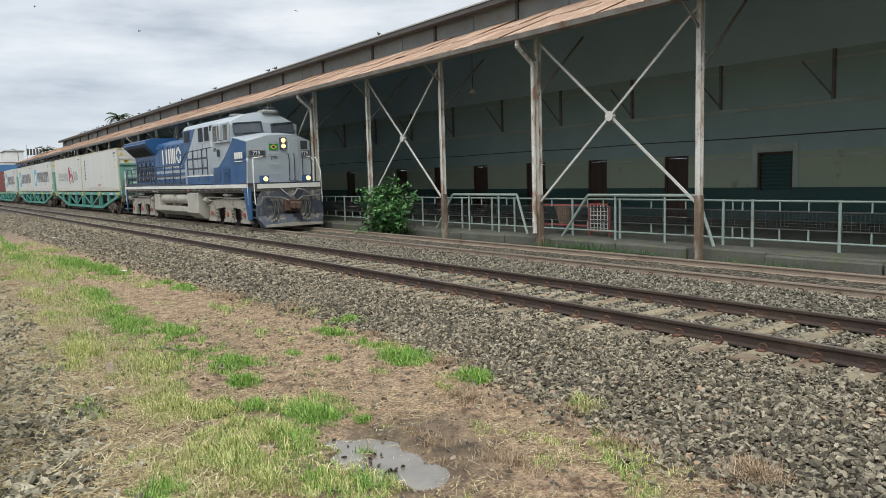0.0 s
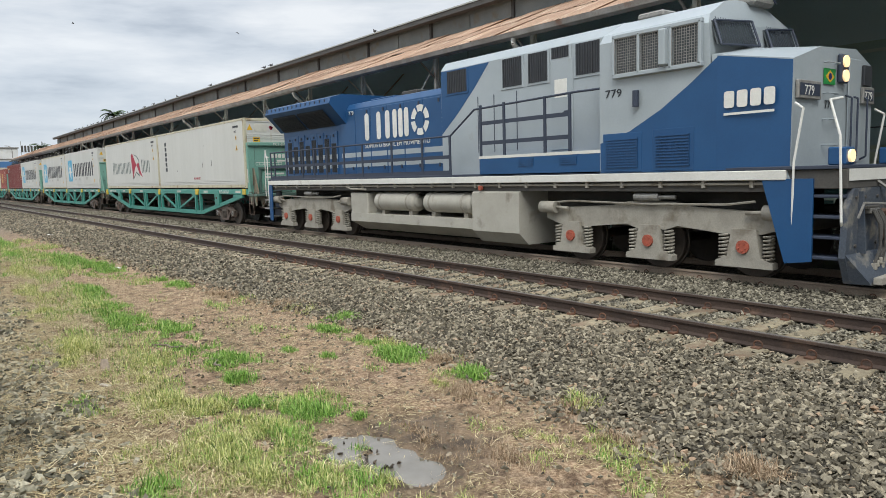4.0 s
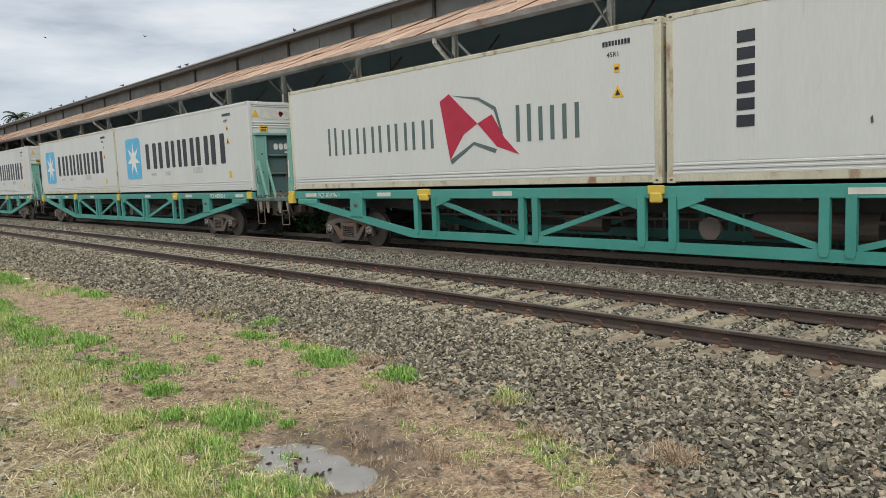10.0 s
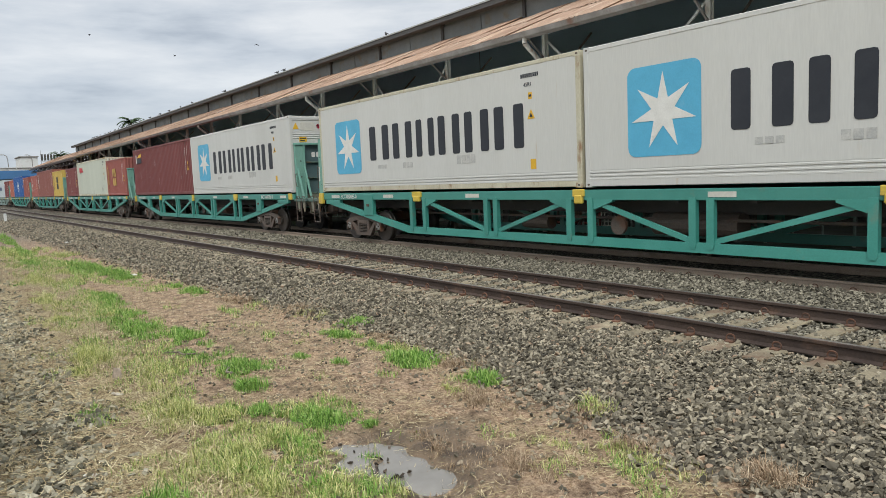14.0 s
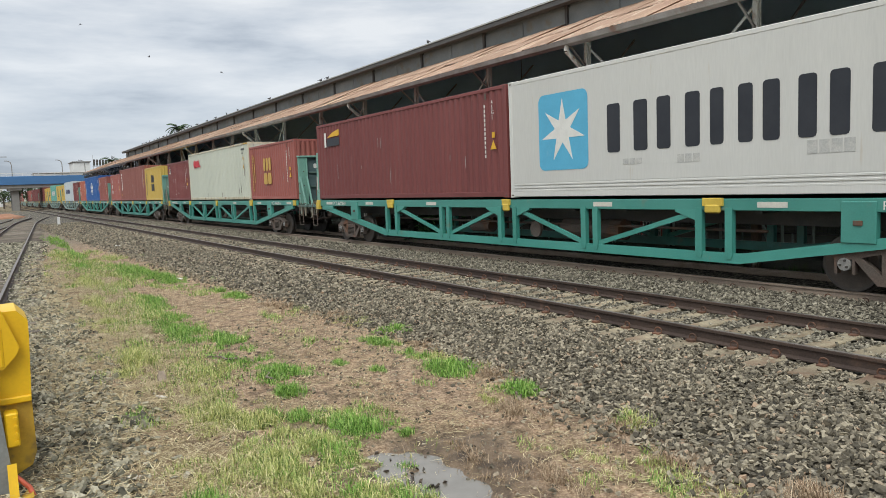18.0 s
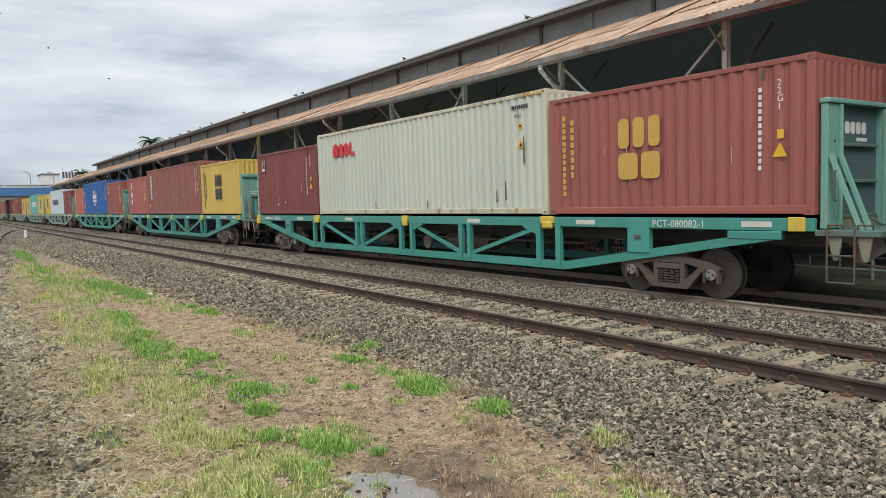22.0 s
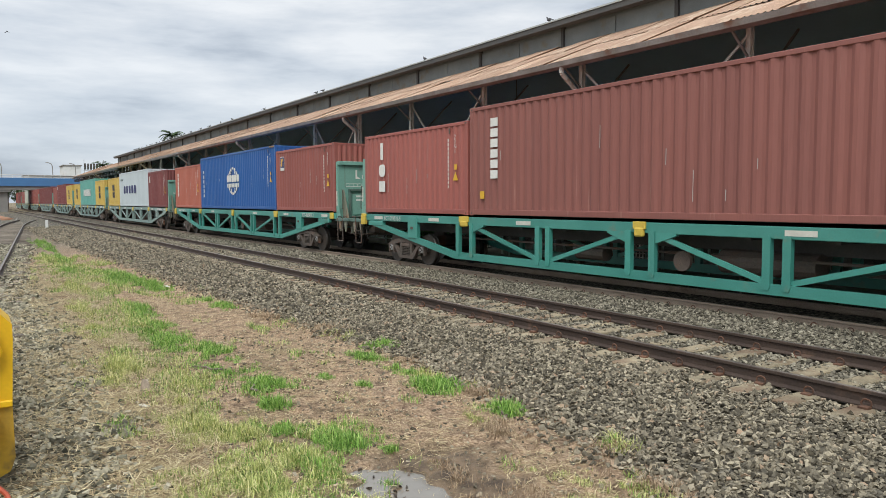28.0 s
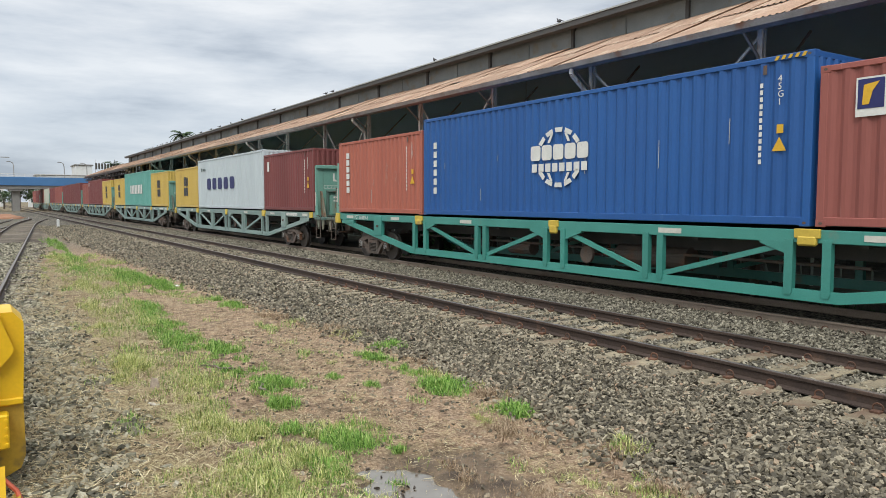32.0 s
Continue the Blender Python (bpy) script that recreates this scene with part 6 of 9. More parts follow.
def build_loco():
    # frame
    lp("underframe", Shape().box(2.75, 22.3, -1.4, 1.4, 1.45, 1.66).box(3.0, 22.0, -0.5, 0.5, 0.9, 1.5), M_UNDER)
    lp("walkway", Shape().box(2.7, 23.1, -1.5, 1.5, 1.8, 1.86, 0.01), M_RAILING)
    for sy in (-1, 1):
        a, b = sorted((sy * 1.42, sy * 1.508))
        lp("sill_stripe", Shape().box(2.7, 22.3, a, b, 1.64, 1.8, 0.01), M_LOCOWHITE, label="dirty white stripe along the frame")
        pp = Shape()
        pp.tube([(3.0, sy * 1.43, 1.58), (22.0, sy * 1.43, 1.58)], 0.025)
        for i in range(22):
            pp.box(3.2 + i * 0.88, 3.26 + i * 0.88, min(sy * 1.4, sy * 1.46), max(sy * 1.4, sy * 1.46), 1.52, 1.64)
        pp.tube([(8.4, sy * 1.43, 1.58), (8.7, sy * 1.45, 1.5), (9.6, sy * 1.45, 1.48)], 0.03)
        lp("brake_pipe", pp, M_TRUCK, label="dusty pipework under the frame")
    # long hood
    lp("hood", Shape().prism([(-0.82, 1.86), (-0.82, 4.05), (-0.7, 4.22), (-0.35, 4.3), (0.35, 4.3), (0.7, 4.22), (0.82, 4.05), (0.82, 1.86)], "x", 2.85, 12.75), M_LOCOBLUE, label="deep blue engine hood")
    wing = [(-0.83, 3.6), (-1.36, 4.16), (-1.45, 4.26), (-1.38, 4.46), (-0.95, 4.58), (0.95, 4.58), (1.38, 4.46), (1.45, 4.26), (1.36, 4.16), (0.83, 3.6)]
    rad = lp("radiator_housing", Shape().prism(wing, "x", 2.6, 7.55), M_LOCOBLUE, label="blue overhanging radiator housing")
    for sy in (-1, 1):
        for x0, x1 in ((3.0, 4.85), (5.0, 6.9)):
            g = Shape()
            for i in range(26):
                x = x0 + (x1 - x0) * i / 26
                g.beam((x + 0.02, sy * 0.9, 3.66), (x + 0.02, sy * 1.31, 4.09), 0.03, 0.03)
            g.add([(x0, sy * 0.845, 3.61), (x1, sy * 0.845, 3.61), (x1, sy * 1.335, 4.135), (x0, sy * 1.335, 4.135)], [(0, 1, 2, 3)])
            g.v = [(x, y + sy * 0.012, z - 0.012) for x, y, z in g.v]
            lp("radiator_grille", g, M_GRILLE, rad, "dark slanted radiator grille")
        bl = Shape()
        for i in range(14):
            bl.box(2.75 + i * 0.34, 2.8 + i * 0.34, min(sy * 1.41, sy * 1.43), max(sy * 1.41, sy * 1.43), 4.3, 4.42)
        lp("wing_bolts", bl, M_RAILING, rad)
        # louvred doors at the rear of the hood
        for i in range(8):
            x = 3.15 + 0.475 * i
            y = sy * 0.82
            d = lp("hood_door", Shape().box(x, x + 0.45, min(y, y + sy * 0.03), max(y, y + sy * 0.03), 1.95, 3.42 if i % 3 else 3.3, 0.01), M_LOCOBLUE)
            gr = Shape()
            top = 3.2 if i % 2 == 0 else 3.02
            for k in range(7):
                gr.box(x + 0.08 + k * 0.042, x + 0.1 + k * 0.042, min(y + sy * 0.03, y + sy * 0.05), max(y + sy * 0.03, y + sy * 0.05), 2.05, top)
            gr.box(x + 0.07, x + 0.38, min(y + sy * 0.028, y + sy * 0.036), max(y + sy * 0.028, y + sy * 0.036), 2.05, top)
            lp("door_grille", gr, M_GRILLE, d)
            lp("door_latch", Shape().box(x + 0.2, x + 0.26, min(y + sy * 0.03, y + sy * 0.06), max(y + sy * 0.03, y + sy * 0.06), 3.24, 3.32), M_RAILING, d)
        for i in range(6):
            x = 7.2 + 0.92 * i
            y = sy * 0.82
            d = lp("hood_door", Shape().box(x, x + 0.9, min(y, y + sy * 0.025), max(y, y + sy * 0.025), 1.95, 4.0, 0.012), M_LOCOBLUE)
            for z in (2.1, 3.85):
                lp("door_latch", Shape().box(x + 0.7, x + 0.76, min(y + sy * 0.02, y + sy * 0.05), max(y + sy * 0.02, y + sy * 0.05), z, z + 0.1), M_RAILING, d)
        for z in (2.18, 2.5):
            for x0, x1 in [(2.9, 3.13)] + [(7.22 + 0.92 * i, 8.08 + 0.92 * i) for i in range(6)]:
                y = sy * 0.849
                lp("hood_stripe", Shape().box(x0, x1, min(y, y - sy * 0.006), max(y, y - sy * 0.006), z, z + 0.15), M_LOCOGREY, label="silver stripe on the hood")
            for i in range(8):
                y = sy * 0.855
                for a, b in ((0.0, 0.07), (0.38, 0.45)):
                    x = 3.15 + 0.475 * i
                    lp("hood_stripe", Shape().box(x + a, x + b, min(y, y - sy * 0.006), max(y, y - sy * 0.006), z, z + 0.15), M_LOCOGREY)
    # wordmark on the hood: plain white shapes
    y = -0.856
    for x0, x1 in ((8.72, 8.96), (9.4, 9.63), (9.88, 10.12), (10.28, 10.5), (10.58, 10.8), (10.88, 11.1)):
        lp("wordmark_block", flat([rounded(x0, x1, 3.0, 3.84, 0.1, 3)], y), M_MARK, label="white block of the hood wordmark")
    for k in range(6):
        a0, a1 = radians(60 * k + 5), radians(60 * k + 52)
        pts = [(11.66 + r * math.cos(a), 3.43 + r * math.sin(a)) for r, a in [(0.43, a0 + (a1 - a0) * i / 4) for i in range(5)] + [(0.24, a1 - (a1 - a0) * i / 4) for i in range(5)]]
        lp("wordmark_swirl", flat([pts], y), M_MARK)
    lwords("SOMOS O BRASIL EM MOVIMENTO", 8.7, -0.858, 2.76, 0.2, M_MARK, width=1.12, name="slogan")
    lwords("779", 7.75, -0.86, 3.86, 0.18, M_MARK, width=1.2, name="road_number")
    # raised equipment section
    sec = [(-0.9, 1.86), (-0.9, 4.62), (-0.72, 4.84), (-0.3, 4.92), (0.3, 4.92), (0.72, 4.84), (0.9, 4.62), (0.9, 1.86)]
    eq = lp("equipment_section", Shape().prism(sec, "x", 12.72, 18.6), M_LOCOGREY, label="silver equipment section behind the cab")
    for sy in (-1, 1):
        y = sy * 0.9
        lp("blue_livery", Shape().prism([(12.73, 2.95), (13.4, 3.45), (14.1, 4.05), (14.65, 4.6), (12.73, 4.6)], "y", min(y, y + sy * 0.006), max(y, y + sy * 0.006)), M_LOCOBLUE, eq, "blue slanted livery edge")
        for x0, x1, z0, z1 in ((13.0, 13.8, 4.0, 4.56), (15.15, 15.8, 3.92, 4.58), (16.02, 16.62, 3.92, 4.58), (16.75, 17.25, 4.36, 4.6), (17.45, 18.1, 3.92, 4.58)):
            f = Shape()
            f.box(x0 - 0.06, x1 + 0.06, min(y, y + sy * 0.02), max(y, y + sy * 0.02), z0 - 0.06, z1 + 0.03, 0.008)
            fr = lp("vent_frame", f, M_LOCOGREY if x0 > 14 else M_LOCOBLUE, eq)
            g = Shape()
            g.box(x0, x1, min(y + sy * 0.018, y + sy * 0.024), max(y + sy * 0.018, y + sy * 0.024), z0, z1)
            n = int((x1 - x0) / 0.07)
            for i in range(n):
                g.box(x0 + 0.02 + i * 0.07, x0 + 0.05 + i * 0.07, min(y + sy * 0.02, y + sy * 0.04), max(y + sy * 0.02, y + sy * 0.04), z0, z1)
            lp("vent_grille", g, M_GRILLE, eq, "black vertical ventilation grille")
        d = lp("side_door", Shape().box(16.72, 17.36, min(y, y + sy * 0.025), max(y, y + sy * 0.025), 2.35, 4.32, 0.012), M_LOCOGREY, eq)
        lp("door_handle", Shape().box(17.14, 17.3, min(y + sy * 0.02, y + sy * 0.07), max(y + sy * 0.02, y + sy * 0.07), 3.15, 3.2), M_RAILING, eq)
        lp("notice", Shape().box(16.84, 17.2, min(y + sy * 0.02, y + sy * 0.03), max(y + sy * 0.02, y + sy * 0.03), 3.5, 3.9), M_MARK, eq, "white paper notice with two lines")
        for x in (14.2, 14.8, 15.6, 18.2):
            lp("panel_seam", Shape().box(x, x + 0.02, min(y, y + sy * 0.008), max(y, y + sy * 0.008), 2.4, 3.8), M_RAILING, eq)
        a, b = sorted((sy * 0.85, sy * 1.5))
        lp("raised_walkway", Shape().box(14.9, 18.6, a, b, 1.81, 2.28, 0.015), M_LOCOBLUE, label="blue side box with louvred vents")
        k = sy * 1.5
        lp("walkway_stripe", Shape().box(14.9, 18.6, min(k, k + sy * 0.006), max(k, k + sy * 0.006), 2.22, 2.285), M_LOCOWHITE)
        for x in (16.25, 17.5):
            lv = Shape()
            for i in range(4):
                lv.box(x, x + 0.48, min(k, k + sy * 0.018), max(k, k + sy * 0.018), 2.02 + i * 0.045, 2.05 + i * 0.045)
            lp("louvre", lv, M_LOCOBLUE)
    # cab and short nose
    body = [(-1.5, 1.66), (-1.5, 4.34), (-1.36, 4.52), (-0.75, 4.82), (-0.3, 4.9), (0.3, 4.9), (0.75, 4.82), (1.36, 4.52), (1.5, 4.34), (1.5, 1.66)]
    c = Shape()
    n = len(body)
    fr_x = [21.1 if z < 3.9 else 21.1 - 0.35 * (z - 3.85) for y, z in body]
    c.add([(18.58, y, z) for y, z in body] + [(fx, y, z) for (y, z), fx in zip(body, fr_x)], [(i, (i + 1) % n, n + (i + 1) % n, n + i) for i in range(n)] + [tuple(range(n))[::-1], tuple(range(n, 2 * n))])
    cab = lp("cab", c, M_LOCOGREY, label="silver driver's cab with meshed windows")
    ns = Shape()
    ns.add([(21.0, -1.5, 1.66), (22.35, -1.45, 1.66), (22.35, 1.45, 1.66), (21.0, 1.5, 1.66), (21.0, -1.5, 3.8), (22.35, -1.42, 3.55), (22.35, -0.55, 3.8), (22.35, 0.75, 3.86), (22.35, 1.42, 3.6), (21.0, 1.5, 3.8), (21.0, 0.6, 4.02), (21.0, -0.3, 4.0)],
           [(0, 1, 5, 4), (1, 2, 8, 7, 6, 5), (2, 3, 9, 8), (4, 5, 6, 11), (11, 6, 7, 10), (10, 7, 8, 9), (0, 3, 2, 1), (0, 4, 11, 10, 9, 3)])
    nose = lp("nose", ns, M_LOCOGREY, label="silver short nose with headlamps and number boards")
    for sy in (-1, 1):
        y = sy * 1.5
        lp("blue_livery", Shape().prism([(18.6, 1.82), (21.1, 1.82), (21.1, 3.74), (20.6, 3.36), (20.0, 2.96), (19.3, 2.6), (18.6, 2.4)], "y", min(y, y + sy * 0.006), max(y, y + sy * 0.006)), M_LOCOBLUE, cab, "blue swoosh on the cab side")
        nz = Shape()
        nz.add([(21.1, sy * 1.507, 1.82), (22.34, sy * 1.46, 1.82), (22.34, sy * 1.43, 3.53), (21.1, sy * 1.507, 3.76)], [(0, 1, 2, 3)])
        nz.add([(21.1, sy * 1.49, 1.82), (22.34, sy * 1.44, 1.82), (22.34, sy * 1.41, 3.53), (21.1, sy * 1.49, 3.76)], [(0, 1, 2, 3)])
        lp("blue_livery", nz, M_LOCOBLUE, nose, "blue nose side")
        for x0, x1, z0, z1 in ((18.75, 19.5, 1.92, 2.5), (19.9, 20.6, 1.92, 2.52)):
            lv = Shape()
            lv.box(x0 - 0.08, x1 + 0.08, min(y, y + sy * 0.014), max(y, y + sy * 0.014), z0 - 0.08, z1 + 0.08, 0.004)
            for i in range(11):
                z = z0 + (z1 - z0) * i / 11
                lv.box(x0, x1, min(y, y + sy * 0.035), max(y, y + sy * 0.035), z, z + 0.025)
            lp("louvre_panel", lv, M_LOCOBLUE, cab, "louvred blue panel below the cab")
        # window guard
        wf = Shape()
        wf.box(18.95, 20.85, min(y, y + sy * 0.1), max(y, y + sy * 0.1), 3.62, 3.7, 0.01)
        wf.box(18.95, 20.85, min(y, y + sy * 0.1), max(y, y + sy * 0.1), 4.36, 4.44, 0.01)
        for x in (18.95, 19.52, 20.1, 20.2, 20.78):
            wf.box(x, x + 0.06, min(y, y + sy * 0.1), max(y, y + sy * 0.1), 3.66, 4.4, 0.01)
        lp("window_guard", wf, M_LOCOGREY, cab, "projecting window guard frame")
        lp("side_window", Shape().box(19.0, 20.8, min(y, y + sy * 0.012), max(y, y + sy * 0.012), 3.7, 4.36), M_GLASS, cab)
        ms = Shape()
        for i in range(36):
            ms.box(19.01 + i * 0.05, 19.018 + i * 0.05, min(y + sy * 0.08, y + sy * 0.088), max(y + sy * 0.08, y + sy * 0.088), 3.68, 4.38)
        for i in range(14):
            ms.box(19.0, 20.8, min(y + sy * 0.08, y + sy * 0.088), max(y + sy * 0.08, y + sy * 0.088), 3.7 + i * 0.05, 3.708 + i * 0.05)
        lp("window_mesh", ms, M_HUB, cab, "wire mesh over the side window")
        mr = Shape().box(20.05, 20.2, min(y, y + sy * 0.2), max(y, y + sy * 0.2), 3.72, 4.36, 0.02)
        lp("mirror", mr, M_LOCOGREY, cab)
        lp("marker_lamp", Shape().cyl((19.48, y + sy * 0.06, 3.05), (19.48, y + sy * 0.06, 3.35), 0.06, 10), M_RAILING, cab)
    lwords("779", 18.72, -1.51, 3.28, 0.22, M_BLACK, width=1.25, name="road_number")
    for i in range(4):
        lp("wordmark_block", flat([rounded(21.24 + 0.23 * i, 21.42 + 0.23 * i, 2.86, 3.14, 0.04, 2)], -1.512, 0.012), M_MARK)
    lp("slogan_bar", flat([rect(21.24, 22.1, 2.74, 2.78)], -1.512, 0.012), M_MARK)
    # windscreens, set in the sloping front of the cab
    def on_front(y, z, d):
        return (21.1 - (0.35 * (z - 3.85) if z > 3.9 else 0) + d, y, z)
    for y0, y1 in ((-1.42, -0.12), (0.3, 1.36)):
        f = Shape()
        z0, z1 = (4.02, 4.44)
        q = [(y0, z0 - 0.06), (y1, z0 + 0.02), (y1, z1 + 0.06), (y0 + 0.02, z1 - 0.05)]
        f.add([on_front(y, z, 0.012) for y, z in q] + [on_front(y, z, -0.02) for y, z in q], [(0, 1, 2, 3), (7, 6, 5, 4)] + [(i, (i + 1) % 4, 4 + (i + 1) % 4, 4 + i) for i in range(4)])
        lp("windscreen", f, M_GLASS, cab, "dark meshed windscreen")
        g = Shape()
        g.tube([on_front(y, z, 0.06) for y, z in q] + [on_front(*q[0], 0.06)], 0.022)
        for i in range(1, 16):
            u = i / 16
            g.tube([on_front(y0 + (y1 - y0) * u, z0 - 0.05, 0.06), on_front(y0 + (y1 - y0) * u, z1 + 0.02, 0.06)], 0.004, 4)
        lp("windscreen_guard", g, M_RAILING, cab, "wire guard over the windscreen")
    ff = 22.36
    for y0, y1 in ((-1.38, -0.62), (0.95, 1.4)):
        b = lp("number_board", Shape().box(ff, ff + 0.05, y0, y1, 2.93, 3.22, 0.01), M_HUB, nose, "grey number board")
        lp("number_panel", Shape().box(ff + 0.05, ff + 0.056, y0 + 0.05, y1 - 0.05, 2.98, 3.17), M_RAILING, b)
        words("779", lx(ff + 0.058), (y0 + y1) / 2 - 0.2, 2.99, 0.22, M_MARK, loco, "road_number", (90, 0, 90))
    words("779", lx(ff + 0.004), -0.4, 2.8, 0.2, M_BLACK, loco, "road_number", (90, 0, 90))
    hl = lp("headlamp_box", Shape().box(ff, ff + 0.07, 0.02, 0.32, 3.24, 3.72, 0.02), M_RAILING, nose)
    for z in (3.36, 3.6):
        lp("headlamp", Shape().cyl((ff + 0.06, 0.17, z), (ff + 0.1, 0.17, z), 0.1, 16), M_LAMP, hl, "lit twin headlamp")
    fl = lp("flag_plate", Shape().box(ff, ff + 0.012, -0.45, -0.05, 3.2, 3.46), mat("flag_green", (0.02, 0.26, 0.06), None, 0.5, 0, 3, 0.05, 0.0), nose, "small painted green, yellow and blue flag")
    lp("flag_rhombus", Shape().prism([(-0.41, 3.33), (-0.25, 3.43), (-0.09, 3.33), (-0.25, 3.23)], "x", ff + 0.012, ff + 0.016), M_SIGNYELLOW, fl)
    lp("flag_disc", Shape().prism(disc(-0.25, 3.33, 0.055, 14), "x", ff + 0.016, ff + 0.02), M_NAVY, fl)
    lp("nose_door", Shape().box(ff, ff + 0.03, 0.42, 0.88, 1.9, 3.68, 0.012), M_LOCOGREY, nose)
    lp("nose_vent", Shape().box(ff, ff + 0.05, 0.98, 1.28, 3.24, 3.6, 0.01), M_GRILLE, nose)
    for z in (2.2, 2.62, 3.05, 3.55):
        st = Shape()
        st.tube([(ff, -0.45, z), (ff + 0.08, -0.45, z), (ff + 0.08, -0.05, z), (ff, -0.05, z)], 0.014)
        lp("nose_rung", st, M_LOCOGREY, nose)
    for y in (0.38, 0.62, 1.0):
        lp("nose_handrail", Shape().tube([(ff, y, 1.95), (ff + 0.1, y, 2.0), (ff + 0.1, y, 3.0), (ff, y, 3.05)], 0.018), M_RAILING, nose)
    for y in (-0.95, 0.95):
        d = lp("ditch_lamp_box", Shape().box(22.75, 23.02, y - 0.16, y + 0.16, 1.86, 2.14, 0.02), M_LOCOBLUE)
        lp("ditch_lamp", Shape().cyl((23.02, y, 2.0), (23.06, y, 2.0), 0.1, 16), M_LAMP, d, "lit ditch lamp")
    # front platform, steps and plough
    lp("front_platform", Shape().box(22.3, 23.2, -1.45, 1.45, 1.5, 1.8, 0.01), M_UNDER)
    lp("front_stripe", Shape().box(23.2, 23.22, -1.4, 1.4, 1.62, 1.8), M_LOCOWHITE)
    for sy in (-1, 1):
        y = sy * 1.45
        lp("step_side", Shape().prism([(21.9, 1.66), (22.72, 1.66), (22.72, 0.36), (22.3, 0.3)], "y", min(y, y + sy * 0.04), max(y, y + sy * 0.04)), M_LOCOBLUE, label="blue stepwell side")
        for i in range(4):
            z = 0.4 + i * 0.32
            lp("step", Shape().box(22.5, 23.15, min(sy * 1.02, sy * 1.46), max(sy * 1.02, sy * 1.46), z, z + 0.05, 0.01), M_RAILING)
        lp("front_grab_rail", Shape().tube([(22.4, sy * 1.47, 0.9), (22.42, sy * 1.5, 1.9), (22.55, sy * 1.5, 2.75), (22.4, sy * 1.45, 2.85)], 0.02), M_MARK, label="white grab rail")
        lp("front_grab_rail", Shape().tube([(23.1, sy * 1.35, 0.85), (23.15, sy * 1.5, 1.0), (23.1, sy * 1.5, 2.3), (22.9, sy * 1.4, 2.85), (22.9, sy * 1.0, 2.9)], 0.02), M_MARK, label="white grab rail")
        # rear steps
        lp("step_side", Shape().prism([(2.62, 1.8), (2.98, 1.8), (2.92, 0.3), (2.72, 0.3)], "y", min(y, y + sy * 0.04), max(y, y + sy * 0.04)), M_LOCOBLUE)
        for i in range(4):
            z = 0.4 + i * 0.32
            lp("step", Shape().box(2.1 + 0.06 * i, 2.68, min(sy * 0.95, sy * 1.46), max(sy * 0.95, sy * 1.46), z, z + 0.05, 0.01), M_HUB, label="worn metal step")
            lp("step_riser", Shape().box(2.12 + 0.06 * i, 2.68, min(sy * 0.95, sy * 1.0), max(sy * 0.95, sy * 1.0), z + 0.05, z + 0.32), M_RAILING)
        lp("rear_grab_rail", Shape().tube([(2.62, sy * 1.48, 0.85), (2.7, sy * 1.5, 1.0), (2.7, sy * 1.5, 2.6), (2.55, sy * 1.48, 2.8), (2.05, sy * 1.3, 2.8), (1.9, sy * 1.25, 1.2)], 0.02), M_MARK, label="white grab rail")
    pw = Shape()
    pw.prism([(-1.25, 1.5), (-1.42, 1.2), (-1.5, 0.45), (-1.3, 0.04), (1.3, 0.04), (1.5, 0.45), (1.42, 1.2), (1.25, 1.5)], "x", 23.12, 23.22)
    pw.add([(23.22, -1.5, 0.5), (23.5, -1.25, 0.04), (23.62, 0, 0.04), (23.5, 1.25, 0.04), (23.22, 1.5, 0.5), (23.36, 0, 0.55), (23.22, -1.3, 0.04), (23.22, 1.3, 0.04)], [(0, 1, 2, 5), (5, 2, 3, 4), (0, 6, 1), (4, 3, 7), (6, 7, 3, 2, 1), (0, 5, 4, 7, 6)])
    pl = lp("plough", pw, M_PLOW, label="scuffed black snow-plough pilot plate")
    cpl = Shape()
    cpl.box(23.2, 23.45, -0.35, 0.35, 0.65, 1.15, 0.04)
    cpl.box(23.4, 23.85, -0.16, 0.1, 0.75, 1.05, 0.05)
    cpl.box(23.7, 23.95, 0.02, 0.18, 0.76, 1.04, 0.04)
    lp("coupler", cpl, mat("rusty_coupler", (0.13, 0.075, 0.055), (0.085, 0.055, 0.042), 0.75, 0.2, 5, 0.2, 0.1), label="rusty knuckle coupler")
    for i, y in enumerate((-0.86, -0.78, -0.68, -0.6, 0.52, 0.6, 0.7, 0.79)):
        hs = lp("air_hose", Shape().tube([(23.2, y, 1.12), (23.34, y, 1.14), (23.42, y + 0.03, 0.95), (23.44, y + 0.05 * (-1) ** i, 0.6), (23.4, y - 0.06, 0.32 + 0.04 * (i % 3))], 0.024), M_UNDER, label="black rubber brake hose")
        lp("hose_cock", Shape().box(23.2, 23.32, y - 0.035, y + 0.035, 1.1, 1.18, 0.01), M_HUB, hs)
        lp("hose_end", Shape().box(23.36, 23.44, y - 0.1, y - 0.03, 0.24 + 0.04 * (i % 3), 0.34 + 0.04 * (i % 3), 0.01), M_TRUCK, hs)
    for y in (-0.73, 0.66):
        lp("hose_bracket", Shape().box(23.2, 23.3, y - 0.22, y + 0.22, 1.16, 1.22, 0.01), M_UNDER)
